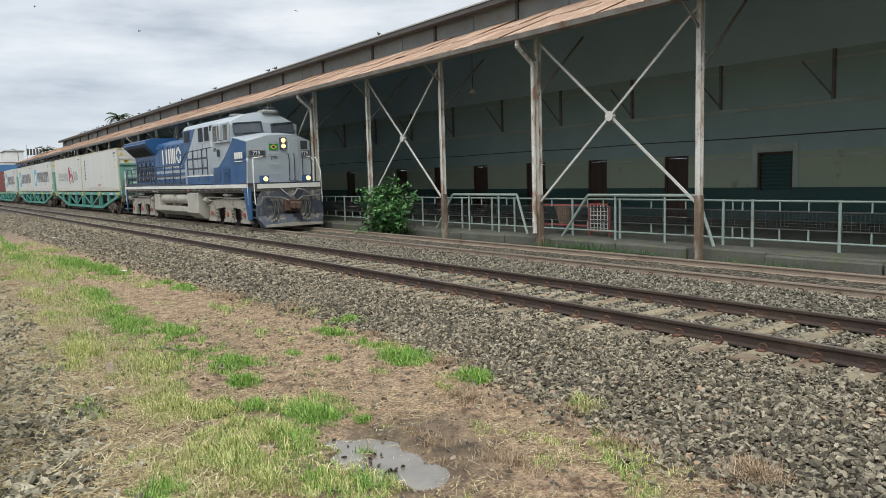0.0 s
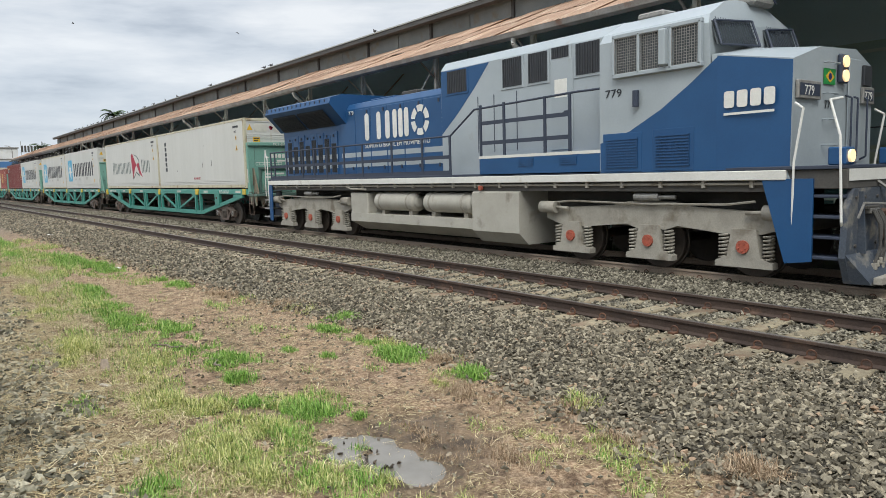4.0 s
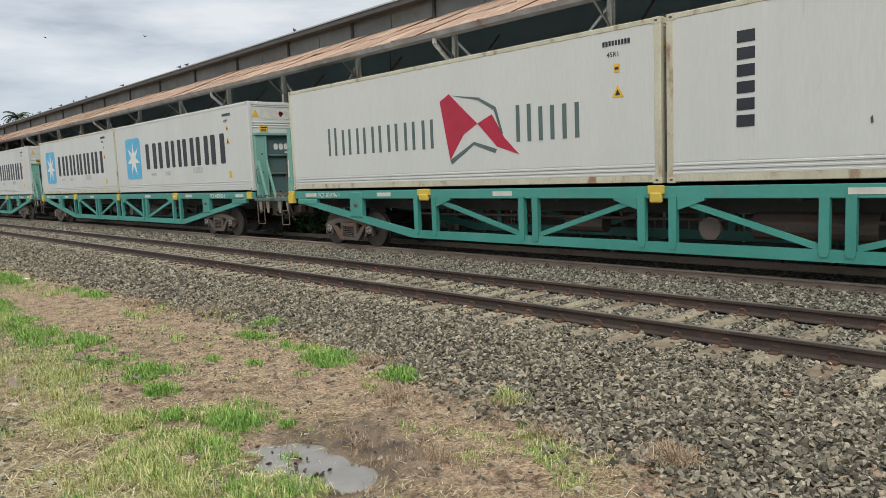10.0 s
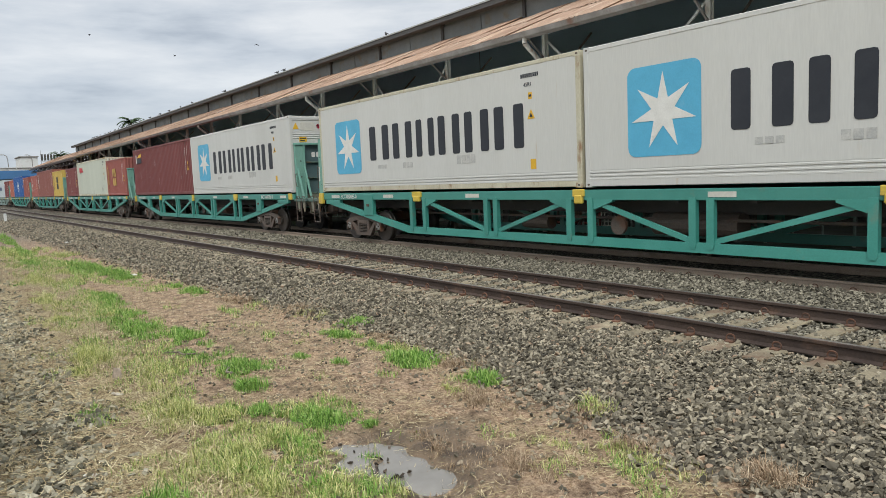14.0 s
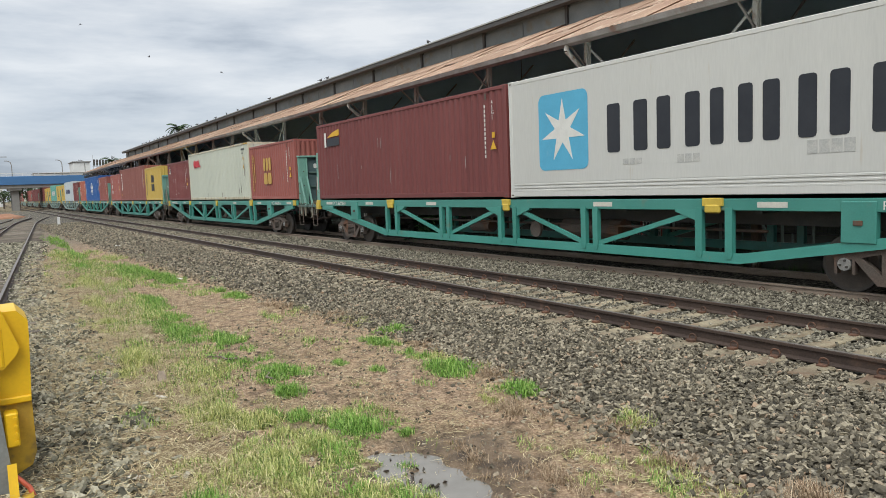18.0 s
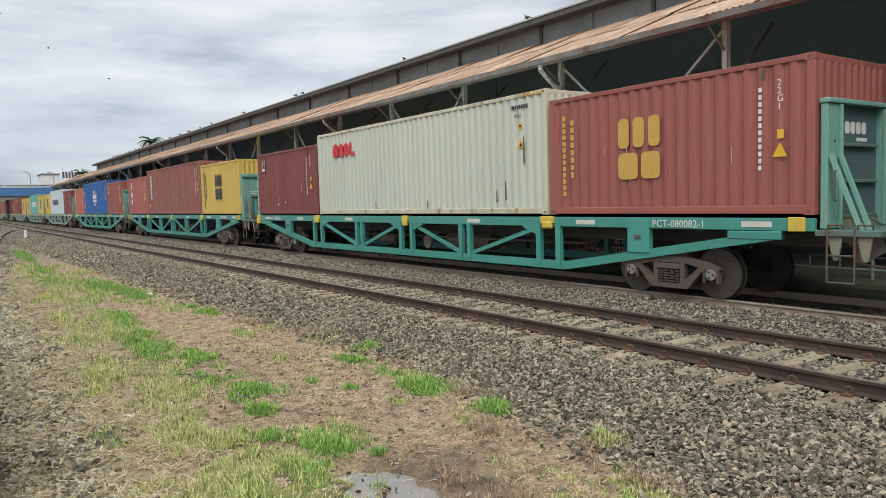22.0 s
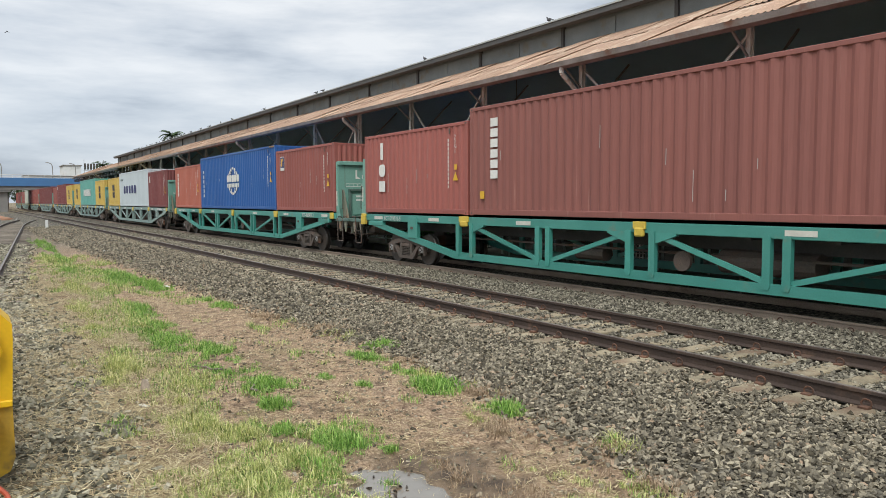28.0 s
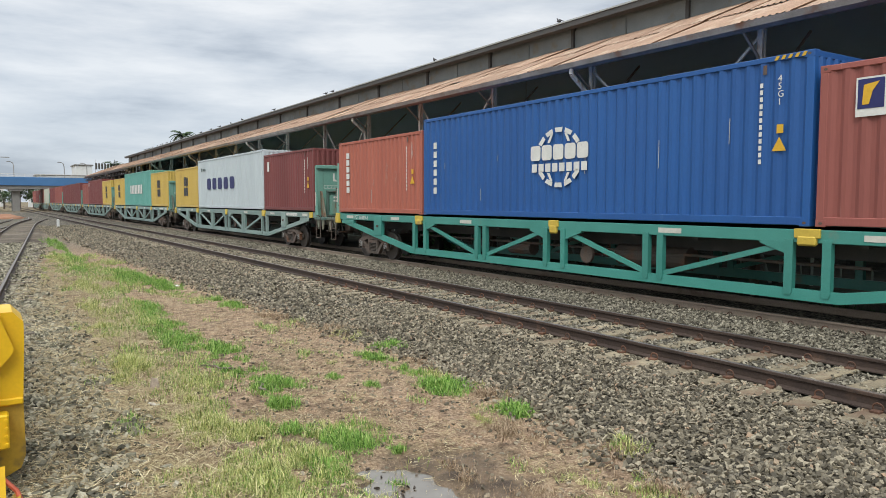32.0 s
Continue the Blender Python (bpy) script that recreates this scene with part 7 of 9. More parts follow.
    for sy in (-1, 1):
        lp("pilot_rib", Shape().prism([(23.22, 0.5), (23.34, 0.5), (23.28, 1.45), (23.22, 1.45)], "y", sy * 1.08 - 0.02, sy * 1.08 + 0.02), M_PLOW, pl)
        lp("uncoupling_lever", Shape().tube([(23.3, sy * 1.3, 1.05), (23.36, sy * 1.25, 1.28), (23.38, sy * 0.45, 1.24), (23.5, sy * 0.2, 1.1)], 0.02), M_HUB, pl)
    for y in (-1.2, -0.9, -0.45, 0.45, 0.9, 1.2):
        for z in (0.62, 1.36):
            lp("pilot_bolt", Shape().cyl((23.22, y, z), (23.245, y, z), 0.028, 6), M_UNDER, pl)
    lp("plough_lip", Shape().prism([(-1.24, 0.06), (-1.24, 0.16), (0, 0.2), (1.24, 0.16), (1.24, 0.06)], "x", 23.52, 23.64), M_TRUCK, pl, "dust-pale lower lip of the pilot plate")
    lp("jumper_cable", Shape().tube([(23.2, -0.4, 1.6), (23.35, -0.3, 1.45), (23.42, -0.1, 1.28), (23.4, 0.1, 1.35), (23.3, 0.3, 1.58), (23.36, 0.6, 1.5), (23.3, 0.9, 1.3)], 0.025), M_HUB, label="looped grey jumper cable")
    # railings
    for sy in (-1, 1):
        y = sy * 1.45
        r = Shape()
        r.tube([(2.9, y, 2.84), (13.74, y, 2.84), (14.7, y, 3.42), (17.9, y, 3.5), (18.55, y * 0.98, 3.5)], 0.024, 8)
        lp("top_rail", r, M_RAILING, label="dark handrail along the walkway")
        for x in (2.95, 3.3, 4.3, 5.55, 6.4, 7.27, 8.4, 9.49, 11.08, 12.54, 13.74):
            lp("railing_post", Shape().box(x - 0.035, x + 0.035, min(y, y + sy * 0.03), max(y, y + sy * 0.03), 1.62, 2.84), M_RAILING)
        xs = (2.95, 4.3, 5.55, 7.27, 9.49, 11.08, 12.54, 13.74)
        for a, b in zip(xs, xs[1:]):
            lp("middle_rail", Shape().box(a, b, min(y, y + sy * 0.02), max(y, y + sy * 0.02), 2.27, 2.36), M_RAILING)
            lp("toe_board", Shape().box(a, b, min(y, y + sy * 0.02), max(y, y + sy * 0.02), 1.86, 1.97), M_RAILING)
        for x in (14.94, 15.76, 17.05, 17.76):
            lp("railing_post", Shape().box(x - 0.035, x + 0.035, min(y, y + sy * 0.03), max(y, y + sy * 0.03), 2.1 if x > 15 else 1.7, 3.5), M_RAILING)
        for z in (2.55, 3.02):
            lp("middle_rail", Shape().box(14.94, 17.76, min(y, y + sy * 0.02), max(y, y + sy * 0.02), z, z + 0.09), M_RAILING)
    # tanks between the bogies
    lp("fuel_tank", Shape().prism([(-1.42, 0.75), (-1.42, 0.5), (-0.9, 0.22), (0.9, 0.22), (1.42, 0.5), (1.42, 0.75)], "x", 8.63, 16.12), M_TANK, label="dusty fuel tank")
    lp("tank_block", Shape().prism([(-1.38, 1.45), (-1.45, 1.4), (-1.45, 0.47), (-1.15, 0.19), (1.15, 0.19), (1.45, 0.47), (1.45, 1.4), (1.38, 1.45)], "x", 14.55, 16.2), M_TANK)
    lp("tank_block", Shape().box(8.6, 9.6, -1.4, 1.4, 0.7, 1.38, 0.03), M_TANK)
    for sy in (-1, 1):
        for x0, x1 in ((9.9, 12.0), (12.36, 14.42)):
            t = Shape()
            y, z, r = sy * 1.16, 1.13, 0.27
            t.cyl((x0 + 0.12, y, z), (x1 - 0.12, y, z), r, 24, caps=False)
            for e, d in ((x0 + 0.12, -1), (x1 - 0.12, 1)):
                t.cyl((e, y, z), (e + d * 0.08, y, z), r, 24, r * 0.82, caps=False)
                t.cyl((e + d * 0.08, y, z), (e + d * 0.12, y, z), r * 0.82, 24, r * 0.3)
            tk = lp("air_tank", t, M_TANK, label="dusty grey air reservoir", smooth=True)
            for x in (x0 + 0.35, x1 - 0.35):
                lp("tank_strap", Shape().cyl((x - 0.03, y, z), (x + 0.03, y, z), r + 0.012, 24).box(x - 0.08, x + 0.08, y - 0.1, y + 0.1, 0.74, 0.9), M_TRUCK, tk)
        lp("tail_lamp", Shape().cyl((14.9, sy * 1.44, 1.52), (14.9, sy * 1.5, 1.52), 0.06, 12), M_REDCAP)
    # bogies
    wm = Shape()
    for sy in (-1, 1):
        wm.cyl((0, sy * 0.77, 0), (0, sy * 0.9, 0), 0.53, 28)
        wm.cyl((0, sy * 0.72, 0), (0, sy * 0.77, 0), 0.56, 28)
    wm.cyl((0, -0.8, 0), (0, 0.8, 0), 0.1, 10)
    wme = wm.mesh("wheelset", M_WHEEL, True)
    cap = Shape()
    cap.cyl((0, -1.34, 0), (0, -1.3, 0), 0.115, 18)
    cap.cyl((0, 1.3, 0), (0, 1.34, 0), 0.115, 18)
    for k in range(5):
        a = 2 * math.pi * k / 5
        for sy in (-1, 1):
            cap.cyl((0.07 * math.cos(a), sy * 1.34, 0.07 * math.sin(a)), (0.07 * math.cos(a), sy * 1.355, 0.07 * math.sin(a)), 0.016, 6)
    capm = cap.mesh("axle_cap", M_REDCAP)
    for ax in ((3.72, 5.66, 7.6), (17.62, 19.58, 21.5)):
        fr = Shape()
        for sy in (-1, 1):
            y0, y1 = sorted((sy * 1.08, sy * 1.24))
            a, b, c_ = ax
            fr.prism([(a - 0.75, 1.12), (a - 0.75, 0.85), (a - 0.3, 0.72), (a + 0.35, 0.7), (b - 0.55, 0.8), (b - 0.3, 0.72), (b + 0.35, 0.72), (b + 0.6, 0.8), (c_ - 0.35, 0.7), (c_ + 0.3, 0.72), (c_ + 0.75, 0.85), (c_ + 0.75, 1.12), (c_ + 0.2, 1.1), (b + 0.9, 1.16), (b + 0.5, 1.25), (b - 0.5, 1.25), (b - 0.9, 1.16), (a - 0.2, 1.1)], "y", y0, y1)
        fr.box(ax[0] - 0.7, ax[2] + 0.7, -1.05, 1.05, 0.75, 1.0)
        bg = lp("bogie", fr, M_TRUCK, label="dusty beige three-axle bogie frame")
        for x in ax:
            for sy in (-1, 1):
                y0, y1 = sorted((sy * 1.12, sy * 1.3))
                pd_ = Shape()
                pd_.prism([(x - 0.22, 0.8), (x - 0.3, 0.32), (x - 0.52, 0.24), (x - 0.52, 0.14), (x + 0.52, 0.14), (x + 0.52, 0.24), (x + 0.3, 0.32), (x + 0.22, 0.8)], "y", y0, y1)
                lp("axle_box", pd_, M_TRUCK, bg)
                for d in (-0.4, 0.4):
                    sp = Shape()
                    sp.tube([(x + d + 0.085 * math.cos(i * 0.785), sy * 1.2 + 0.085 * math.sin(i * 0.785), 0.25 + 0.0081 * i) for i in range(57)], 0.02, 6)
                    lp("coil_spring", sp, M_TRUCK, bg)
            share("wheelset", wme, loco, pose(lx(x), 0, 0.47))
            q = share("axle_cap", capm, loco, pose(lx(x), 0, 0.5))
            SPINNERS.append((q, lx(x), 0.5, 0.53))
        for sy in (-1, 1):
            for x, d in ((ax[0] - 0.6, 1), (ax[2] + 0.6, -1)):
                lp("brake_cylinder", Shape().cyl((x - 0.22, sy * 1.32, 1.1), (x + 0.22, sy * 1.32, 1.1), 0.13, 16).cyl((x + d * 0.22, sy * 1.32, 1.1), (x + d * 0.55, sy * 1.32, 1.08), 0.035, 8), M_TRUCK, bg, smooth=True)
            lp("damper", Shape().cyl((ax[1] - 0.3, sy * 1.3, 1.34), (ax[1] + 0.25, sy * 1.3, 1.34), 0.075, 12).cyl((ax[1] + 0.25, sy * 1.3, 1.34), (ax[1] + 0.6, sy * 1.3, 1.34), 0.04, 8), M_HUB, bg)
            lp("sand_pipe", Shape().tube([(ax[0] - 0.5, sy * 1.3, 1.2), (ax[0], sy * 1.3, 1.24), (ax[1], sy * 1.3, 1.2), (ax[2] - 0.3, sy * 1.3, 1.22), (ax[2] + 0.2, sy * 1.3, 1.28)], 0.022), M_TRUCK, bg)
    # roof equipment
    ac = Shape().box(20.2, 20.9, 0.02, 0.75, 4.85, 5.02, 0.05)
    lp("roof_unit", ac, M_HUB, label="grey unit on the cab roof")
    lp("roof_antenna", Shape().tube([(20.3, 0.1, 4.9), (20.5, 0.2, 5.12), (20.9, 0.5, 5.12), (20.95, 0.7, 4.9)], 0.018), M_RAILING)
    lp("roof_hatch", Shape().box(18.9, 19.5, -0.75, -0.2, 4.82, 4.94, 0.03), M_HUB)
    lp("exhaust_stack", Shape().box(9.9, 10.7, -0.25, 0.25, 4.28, 4.42, 0.02), M_UNDER)
    hn = Shape()
    for yy in (-0.35, -0.15, 0.05):
        hn.cyl((12.3, yy, 4.5), (12.75, yy, 4.52), 0.03, 10, 0.1)
    hn.cyl((12.4, -0.15, 4.28), (12.4, -0.15, 4.5), 0.04, 8)
    lp("horn", hn, M_HUB, label="three-chime air horn")
    lp("roof_fan", Shape().cyl((5.0, 0, 4.55), (5.0, 0, 4.66), 0.6, 24), M_GRILLE)
    lp("rear_headlamp", Shape().cyl((2.85, 0.0, 3.7), (2.78, 0.0, 3.7), 0.12, 14), M_HUB)
    lp("engine_hatch", Shape().box(8.2, 9.6, -0.3, 0.3, 4.28, 4.36, 0.02), M_LOCOBLUE)
    lp("rear_coupler", Shape().box(1.5, 2.75, -0.14, 0.14, 0.74, 1.02, 0.04), M_STEELDARK)


build_loco()

# ---- sleepers, clips, stones, grass and straw ----


def track_details():
    rnd = random.Random(5)
    bed = thing("near_track_sleepers", "weathered sleepers of the near track in ballast", "sleepers", kind="structure")
    kinds = []
    for k in range(4):
        s = Shape()
        s.box(-0.125, 0.125, -1.45, 1.45, -0.12, 0.0, 0.012 + 0.004 * k)
        s.v = [(x + 0.012 * math.sin(7 * y + k), y, z + 0.008 * math.sin(5 * y + 2 * k)) for x, y, z in s.v]
        kinds.append(s.mesh("sleeper", M_SLEEPER))
    cl = Shape()
    n = 9
    pts = [(0.05 * math.cos(a), 0.02 + 0.0, 0.045 * math.sin(a) + 0.03) for a in (math.pi * (-0.2 + 1.4 * i / n) for i in range(n + 1))]
    cl.tube(pts, 0.01, 5)
    cl.box(-0.05, 0.05, -0.06, 0.03, -0.02, 0.012, 0.005)
    clip = cl.mesh("rail_clip", M_CLIP)
    x, i = 6.0, 0
    while x > -52:
        share("sleeper", rnd.choice(kinds), bed, pose(x + rnd.uniform(-0.02, 0.02), NEAR_Y + rnd.uniform(-0.05, 0.05), -0.168 + rnd.uniform(-0.006, 0.004), 0, 0, rnd.uniform(-1.2, 1.2)))
        if x > -18:
            for ry in (NEAR_Y - HALF, NEAR_Y + HALF):
                for sd in (-1, 1):
                    share("rail_clip", clip, bed, pose(x + rnd.uniform(-0.02, 0.02), ry + sd * 0.1, -0.155, 0, 0, rnd.uniform(-14, 14) + (180 if sd > 0 else 0)))
        x -= 0.56
        i += 1
    bed2 = thing("train_track_clips", "rusty rail clips along the train's track", "rail clips", kind="structure")
    x = 5.0
    while x > -22:
        for sd in (-1, 1):
            share("rail_clip", clip, bed2, pose(x, TRAIN_Y - HALF + sd * 0.1, TRAIN_TOP - 0.155, 0, 0, rnd.uniform(-14, 14) + (180 if sd > 0 else 0)))
        x -= 0.6
    bed3 = thing("siding_sleepers", "dry grey timber sleepers of the siding", "sleepers", kind="structure")
    tk = []
    for k in range(3):
        s = Shape()
        s.box(-0.1, 0.1, -1.35, 1.3 + 0.1 * k, -0.14, 0.0, 0.015)
        s.v = [(x + 0.02 * math.sin(4 * y + k), y, z + 0.01 * math.sin(6 * y + k)) for x, y, z in s.v]
        tk.append(s.mesh("sleeper", M_TIMBER))
    x = 4.0
    while x > -82:
        share("sleeper", rnd.choice(tk), bed3, pose(x + rnd.uniform(-0.05, 0.05), side_rail(x) - HALF + rnd.uniform(-0.1, 0.1), -0.2, rnd.uniform(-0.6, 0.6), 0, 3.9 + rnd.uniform(-2.5, 2.5)))
        x -= 0.52


track_details()

ICO = np.array([(-1, -1, -0.8), (1, -1, -0.8), (1, 1, -0.8), (-1, 1, -0.8), (-0.75, -0.8, 0.8), (0.75, -0.7, 0.9), (0.8, 0.75, 0.7), (-0.7, 0.8, 0.85)])
ICOF = np.array([(0, 1, 5), (0, 5, 4), (1, 2, 6), (1, 6, 5), (2, 3, 7), (2, 7, 6), (3, 0, 4), (3, 4, 7), (4, 5, 6), (4, 6, 7), (0, 3, 2), (0, 2, 1)])


def soup(name, verts, faces, material, label, category):
    """One mesh of many small pieces, straight from arrays."""
    me = bpy.data.meshes.new(name)
    k = faces.shape[1]
    me.vertices.add(len(verts))
    me.vertices.foreach_set("co", np.ascontiguousarray(verts, dtype=np.float32).ravel())
    me.loops.add(faces.size)
    me.loops.foreach_set("vertex_index", np.ascontiguousarray(faces, dtype=np.int32).ravel())
    me.polygons.add(len(faces))
    me.polygons.foreach_set("loop_start", np.arange(0, faces.size, k, dtype=np.int32))
    me.polygons.foreach_set("loop_total", np.full(len(faces), k, dtype=np.int32))
    me.shade_flat()
    me.update()
    me.materials.append(material)
    return tagged(new(name, me), label, category, kind="stuff")


def island_mat(name, stops, rough, grain=0.3, spec=0.3):
    m = bpy.data.materials.new(name)
    m.use_nodes = True
    nt, ln = m.node_tree.nodes, m.node_tree.links
    b = nt["Principled BSDF"]
    b.inputs["Roughness"].default_value, b.inputs["Specular IOR Level"].default_value = rough, spec
    g, r = nt.new("ShaderNodeNewGeometry"), nt.new("ShaderNodeValToRGB")
    while len(r.color_ramp.elements) < len(stops):
        r.color_ramp.elements.new(0.5)
    for e, (p, c) in zip(r.color_ramp.elements, stops):
        e.position, e.color = p, (*c, 1)
    ln.new(g.outputs["Random Per Island"], r.inputs[0])
    co, n, q = nt.new("ShaderNodeTexCoord"), nt.new("ShaderNodeTexNoise"), nt.new("ShaderNodeValToRGB")
    n.inputs["Scale"].default_value, n.inputs["Detail"].default_value = 45.0, 3.0
    ln.new(co.outputs["Object"], n.inputs["Vector"])
    q.color_ramp.elements[0].position, q.color_ramp.elements[0].color = 0.3, (1 - grain, 1 - grain, 1 - grain, 1)
    q.color_ramp.elements[1].position, q.color_ramp.elements[1].color = 0.7, (1.1, 1.1, 1.1, 1)
    ln.new(n.outputs[0], q.inputs[0])
    x = nt.new("ShaderNodeMix")
    x.data_type, x.blend_type = "RGBA", "MULTIPLY"
    x.inputs[0].default_value = 1.0
    ln.new(r.outputs[0], x.inputs[6])
    ln.new(q.outputs[0], x.inputs[7])
    ln.new(x.outputs[2], b.inputs["Base Color"])
    return m


M_STONES = island_mat("crushed_ballast_stone", [(0.0, (0.06, 0.052, 0.037)), (0.3, (0.135, 0.116, 0.083)), (0.65, (0.24, 0.207, 0.148)), (0.94, (0.4, 0.347, 0.25)), (1.0, (0.34, 0.23, 0.15))], 0.85)
M_STONES2 = island_mat("dusty_siding_stone", [(0.0, (0.06, 0.056, 0.04)), (0.4, (0.2, 0.186, 0.132)), (1.0, (0.52, 0.475, 0.35))], 0.9)
M_STONES3 = island_mat("pale_dusty_ballast", [(0.0, (0.07, 0.063, 0.047)), (0.4, (0.165, 0.148, 0.11)), (1.0, (0.36, 0.325, 0.245))], 0.9)
M_CLOD = island_mat("wet_dark_clod", [(0.0, (0.03, 0.024, 0.018)), (1.0, (0.12, 0.09, 0.065))], 0.5)
M_BLADE = island_mat("green_grass_blade", [(0.0, (0.05, 0.12, 0.018)), (0.4, (0.16, 0.31, 0.05)), (0.8, (0.27, 0.44, 0.09)), (1.0, (0.45, 0.52, 0.19))], 0.6, 0.15)
M_PALE = island_mat("yellowing_grass_blade", [(0.0, (0.09, 0.115, 0.03)), (0.3, (0.27, 0.33, 0.085)), (0.7, (0.5, 0.5, 0.18)), (1.0, (0.74, 0.66, 0.36))], 0.65, 0.15)
M_STRAW = island_mat("dry_straw", [(0.0, (0.15, 0.1, 0.055)), (0.4, (0.32, 0.24, 0.125)), (0.8, (0.56, 0.46, 0.265)), (1.0, (0.74, 0.65, 0.42))], 0.8, 0.15)
M_BROWN = island_mat("dead_brown_grass", [(0.0, (0.17, 0.11, 0.066)), (0.5, (0.34, 0.24, 0.15)), (1.0, (0.52, 0.41, 0.28))], 0.85, 0.15)


def stones(name, places, size, material, label, seed):
    """Angular stones at (x, y, z) places."""
    rng = np.random.default_rng(seed)
    n = len(places)
    v = np.repeat(ICO[None], n, 0) * rng.uniform(0.45, 1.2, (n, 8, 3))
    v *= (size * rng.uniform(0.55, 1.3, (n, 1)) * np.array([[1.25, 0.9, 0.52]]) * rng.uniform(0.75, 1.25, (n, 3)))[:, None, :]
    for ax in ((0, 1), (0, 2), (1, 2)):
        a = rng.uniform(0, 2 * np.pi, n) if ax == (0, 1) else rng.normal(0, 0.7, n)
        c, s = np.cos(a)[:, None], np.sin(a)[:, None]
        p, q = v[:, :, ax[0]].copy(), v[:, :, ax[1]].copy()
        v[:, :, ax[0]], v[:, :, ax[1]] = c * p - s * q, s * p + c * q
    v += np.array(places)[:, None, :]
    f = (ICOF[None] + (8 * np.arange(n))[:, None, None]).reshape(-1, 3)
    soup(name, v.reshape(-1, 3), f, material, label, "ballast")


def scatter(rng, x0, x1, y0, y1, density, keep):
    n = int(abs(x1 - x0) * abs(y1 - y0) * density)
    out = []
    for x, y in zip(rng.uniform(x0, x1, n), rng.uniform(y0, y1, n)):
        k = keep(x, y)
        if k is not None:
            out.append((x, y, k))
    return out


def ballast():
    rng = np.random.default_rng(21)

    def bed(x, y):
        e = bed_edge(x) + 0.25 * noise.noise((x * 1.7, y * 1.7, 3))
        if y < e + rng.normal(0, 0.14):
            return None
        if any(abs(y - r) < 0.08 for r in (NEAR_Y - HALF, NEAR_Y + HALF, TRAIN_Y - HALF)):
            return None
        on_tie = abs((6.0 - x) / 0.56 - round((6.0 - x) / 0.56)) < 0.2 and abs(y - NEAR_Y) < 1.4
        if on_tie and rng.random() < (0.93 if y < NEAR_Y - HALF else 0.6):
            return None
        return ground_z(x, y) + rng.uniform(-0.018, 0.032) + (0.02 if on_tie else 0)
    stones("ballast_stones", scatter(rng, -13, 3.2, 3.6, 7.5, 1000, bed), 0.0235, M_STONES, "angular grey crushed ballast stones beside the near track", 1)
    stones("ballast_stones", scatter(rng, -24, 3.5, 7.5, 11.9, 330, bed), 0.025, M_STONES3, "grey crushed ballast stones between the tracks", 2)
    stones("ballast_stones", scatter(rng, -34, -13, 3.4, 7.5, 320, bed), 0.029, M_STONES, "purple-grey crushed ballast stones along the track shoulder", 3)

    stones("ballast_stones", scatter(rng, -64, -24, 7.5, 11.9, 130, bed), 0.038, M_STONES3, "grey crushed ballast stones far along between the tracks", 7)
    stones("ballast_stones", scatter(rng, -70, -34, 3.6, 7.5, 110, bed), 0.042, M_STONES, "purple-grey crushed ballast stones far along the shoulder", 8)

    def left(x, y):
        if y > straw_edge(x, y) + rng.normal(0, 0.14):
            return None
        return ground_z(x, y) + rng.uniform(-0.01, 0.03)
    stones("siding_stones", scatter(rng, -17, -3.0, -0.6, 1.9, 560, left), 0.031, M_STONES2, "dark dusty stones beside the siding", 4)

    stones("siding_stones", scatter(rng, -42, -17, 0.4, 4.2, 130, left), 0.042, M_STONES2, "dusty stones farther along the siding", 15)
    stones("siding_stones", scatter(rng, -3.0, 5.0, -1.8, 0.9, 220, left), 0.031, M_STONES2, "dark dusty stones beside the siding", 14)

    def dirt(x, y):
        if y > bed_edge(x):
            return None
        return ground_z(x, y) + rng.uniform(-0.004, 0.008)
    stones("loose_pebbles", scatter(rng, -12, 4.0, 1.2, 5.2, 70, dirt), 0.017, M_STONES, "scattered small pebbles on bare earth", 5)

    clods = [(-4.75 + 0.45 * rng.normal(), 2.82 + 0.2 * rng.normal(), -0.352 + 0.012 * rng.random()) for _ in range(16)]
    stones("puddle_clods", clods, 0.021, M_CLOD, "dark wet clods and stones standing in the puddle", 6)


ballast()


def blades(name, roots, height, width, material, label, seed, lean=0.5, flatness=0.0):
    """Bent blades from (x, y, z, scale) roots."""
    rng = np.random.default_rng(seed)
    r = np.array(roots)
    n = len(r)
    h = height * r[:, 3] * rng.uniform(0.45, 1.25, n)
    a = rng.uniform(0, 2 * np.pi, n)
    t = np.abs(rng.normal(0, lean, n)) + flatness
    d = np.stack([np.cos(a), np.sin(a), np.zeros(n)], 1)
    sd = np.stack([-np.sin(a), np.cos(a), np.zeros(n)], 1) * (width * rng.uniform(0.7, 1.3, n) * np.sqrt(r[:, 3]))[:, None]
    up = np.array([0, 0, 1.0])
    base = r[:, :3]
    t1, t2 = np.minimum(t * 0.6, 1.45), np.minimum(t * 1.3, 1.62)
    mid_ = base + (h * 0.55)[:, None] * (np.sin(t1)[:, None] * d + np.cos(t1)[:, None] * up)
    tip = mid_ + (h * 0.5)[:, None] * (np.sin(t2)[:, None] * d + np.cos(t2)[:, None] * up)
    v = np.stack([base - sd, base + sd, mid_ + sd * 0.75, mid_ - sd * 0.75, tip + sd * 0.12, tip - sd * 0.12], 1).reshape(-1, 3)
    f = np.array([(0, 1, 2, 3), (3, 2, 4, 5)])
    f = (f[None] + (6 * np.arange(n))[:, None, None]).reshape(-1, 4)
    soup(name, v, f, material, label, "grass")


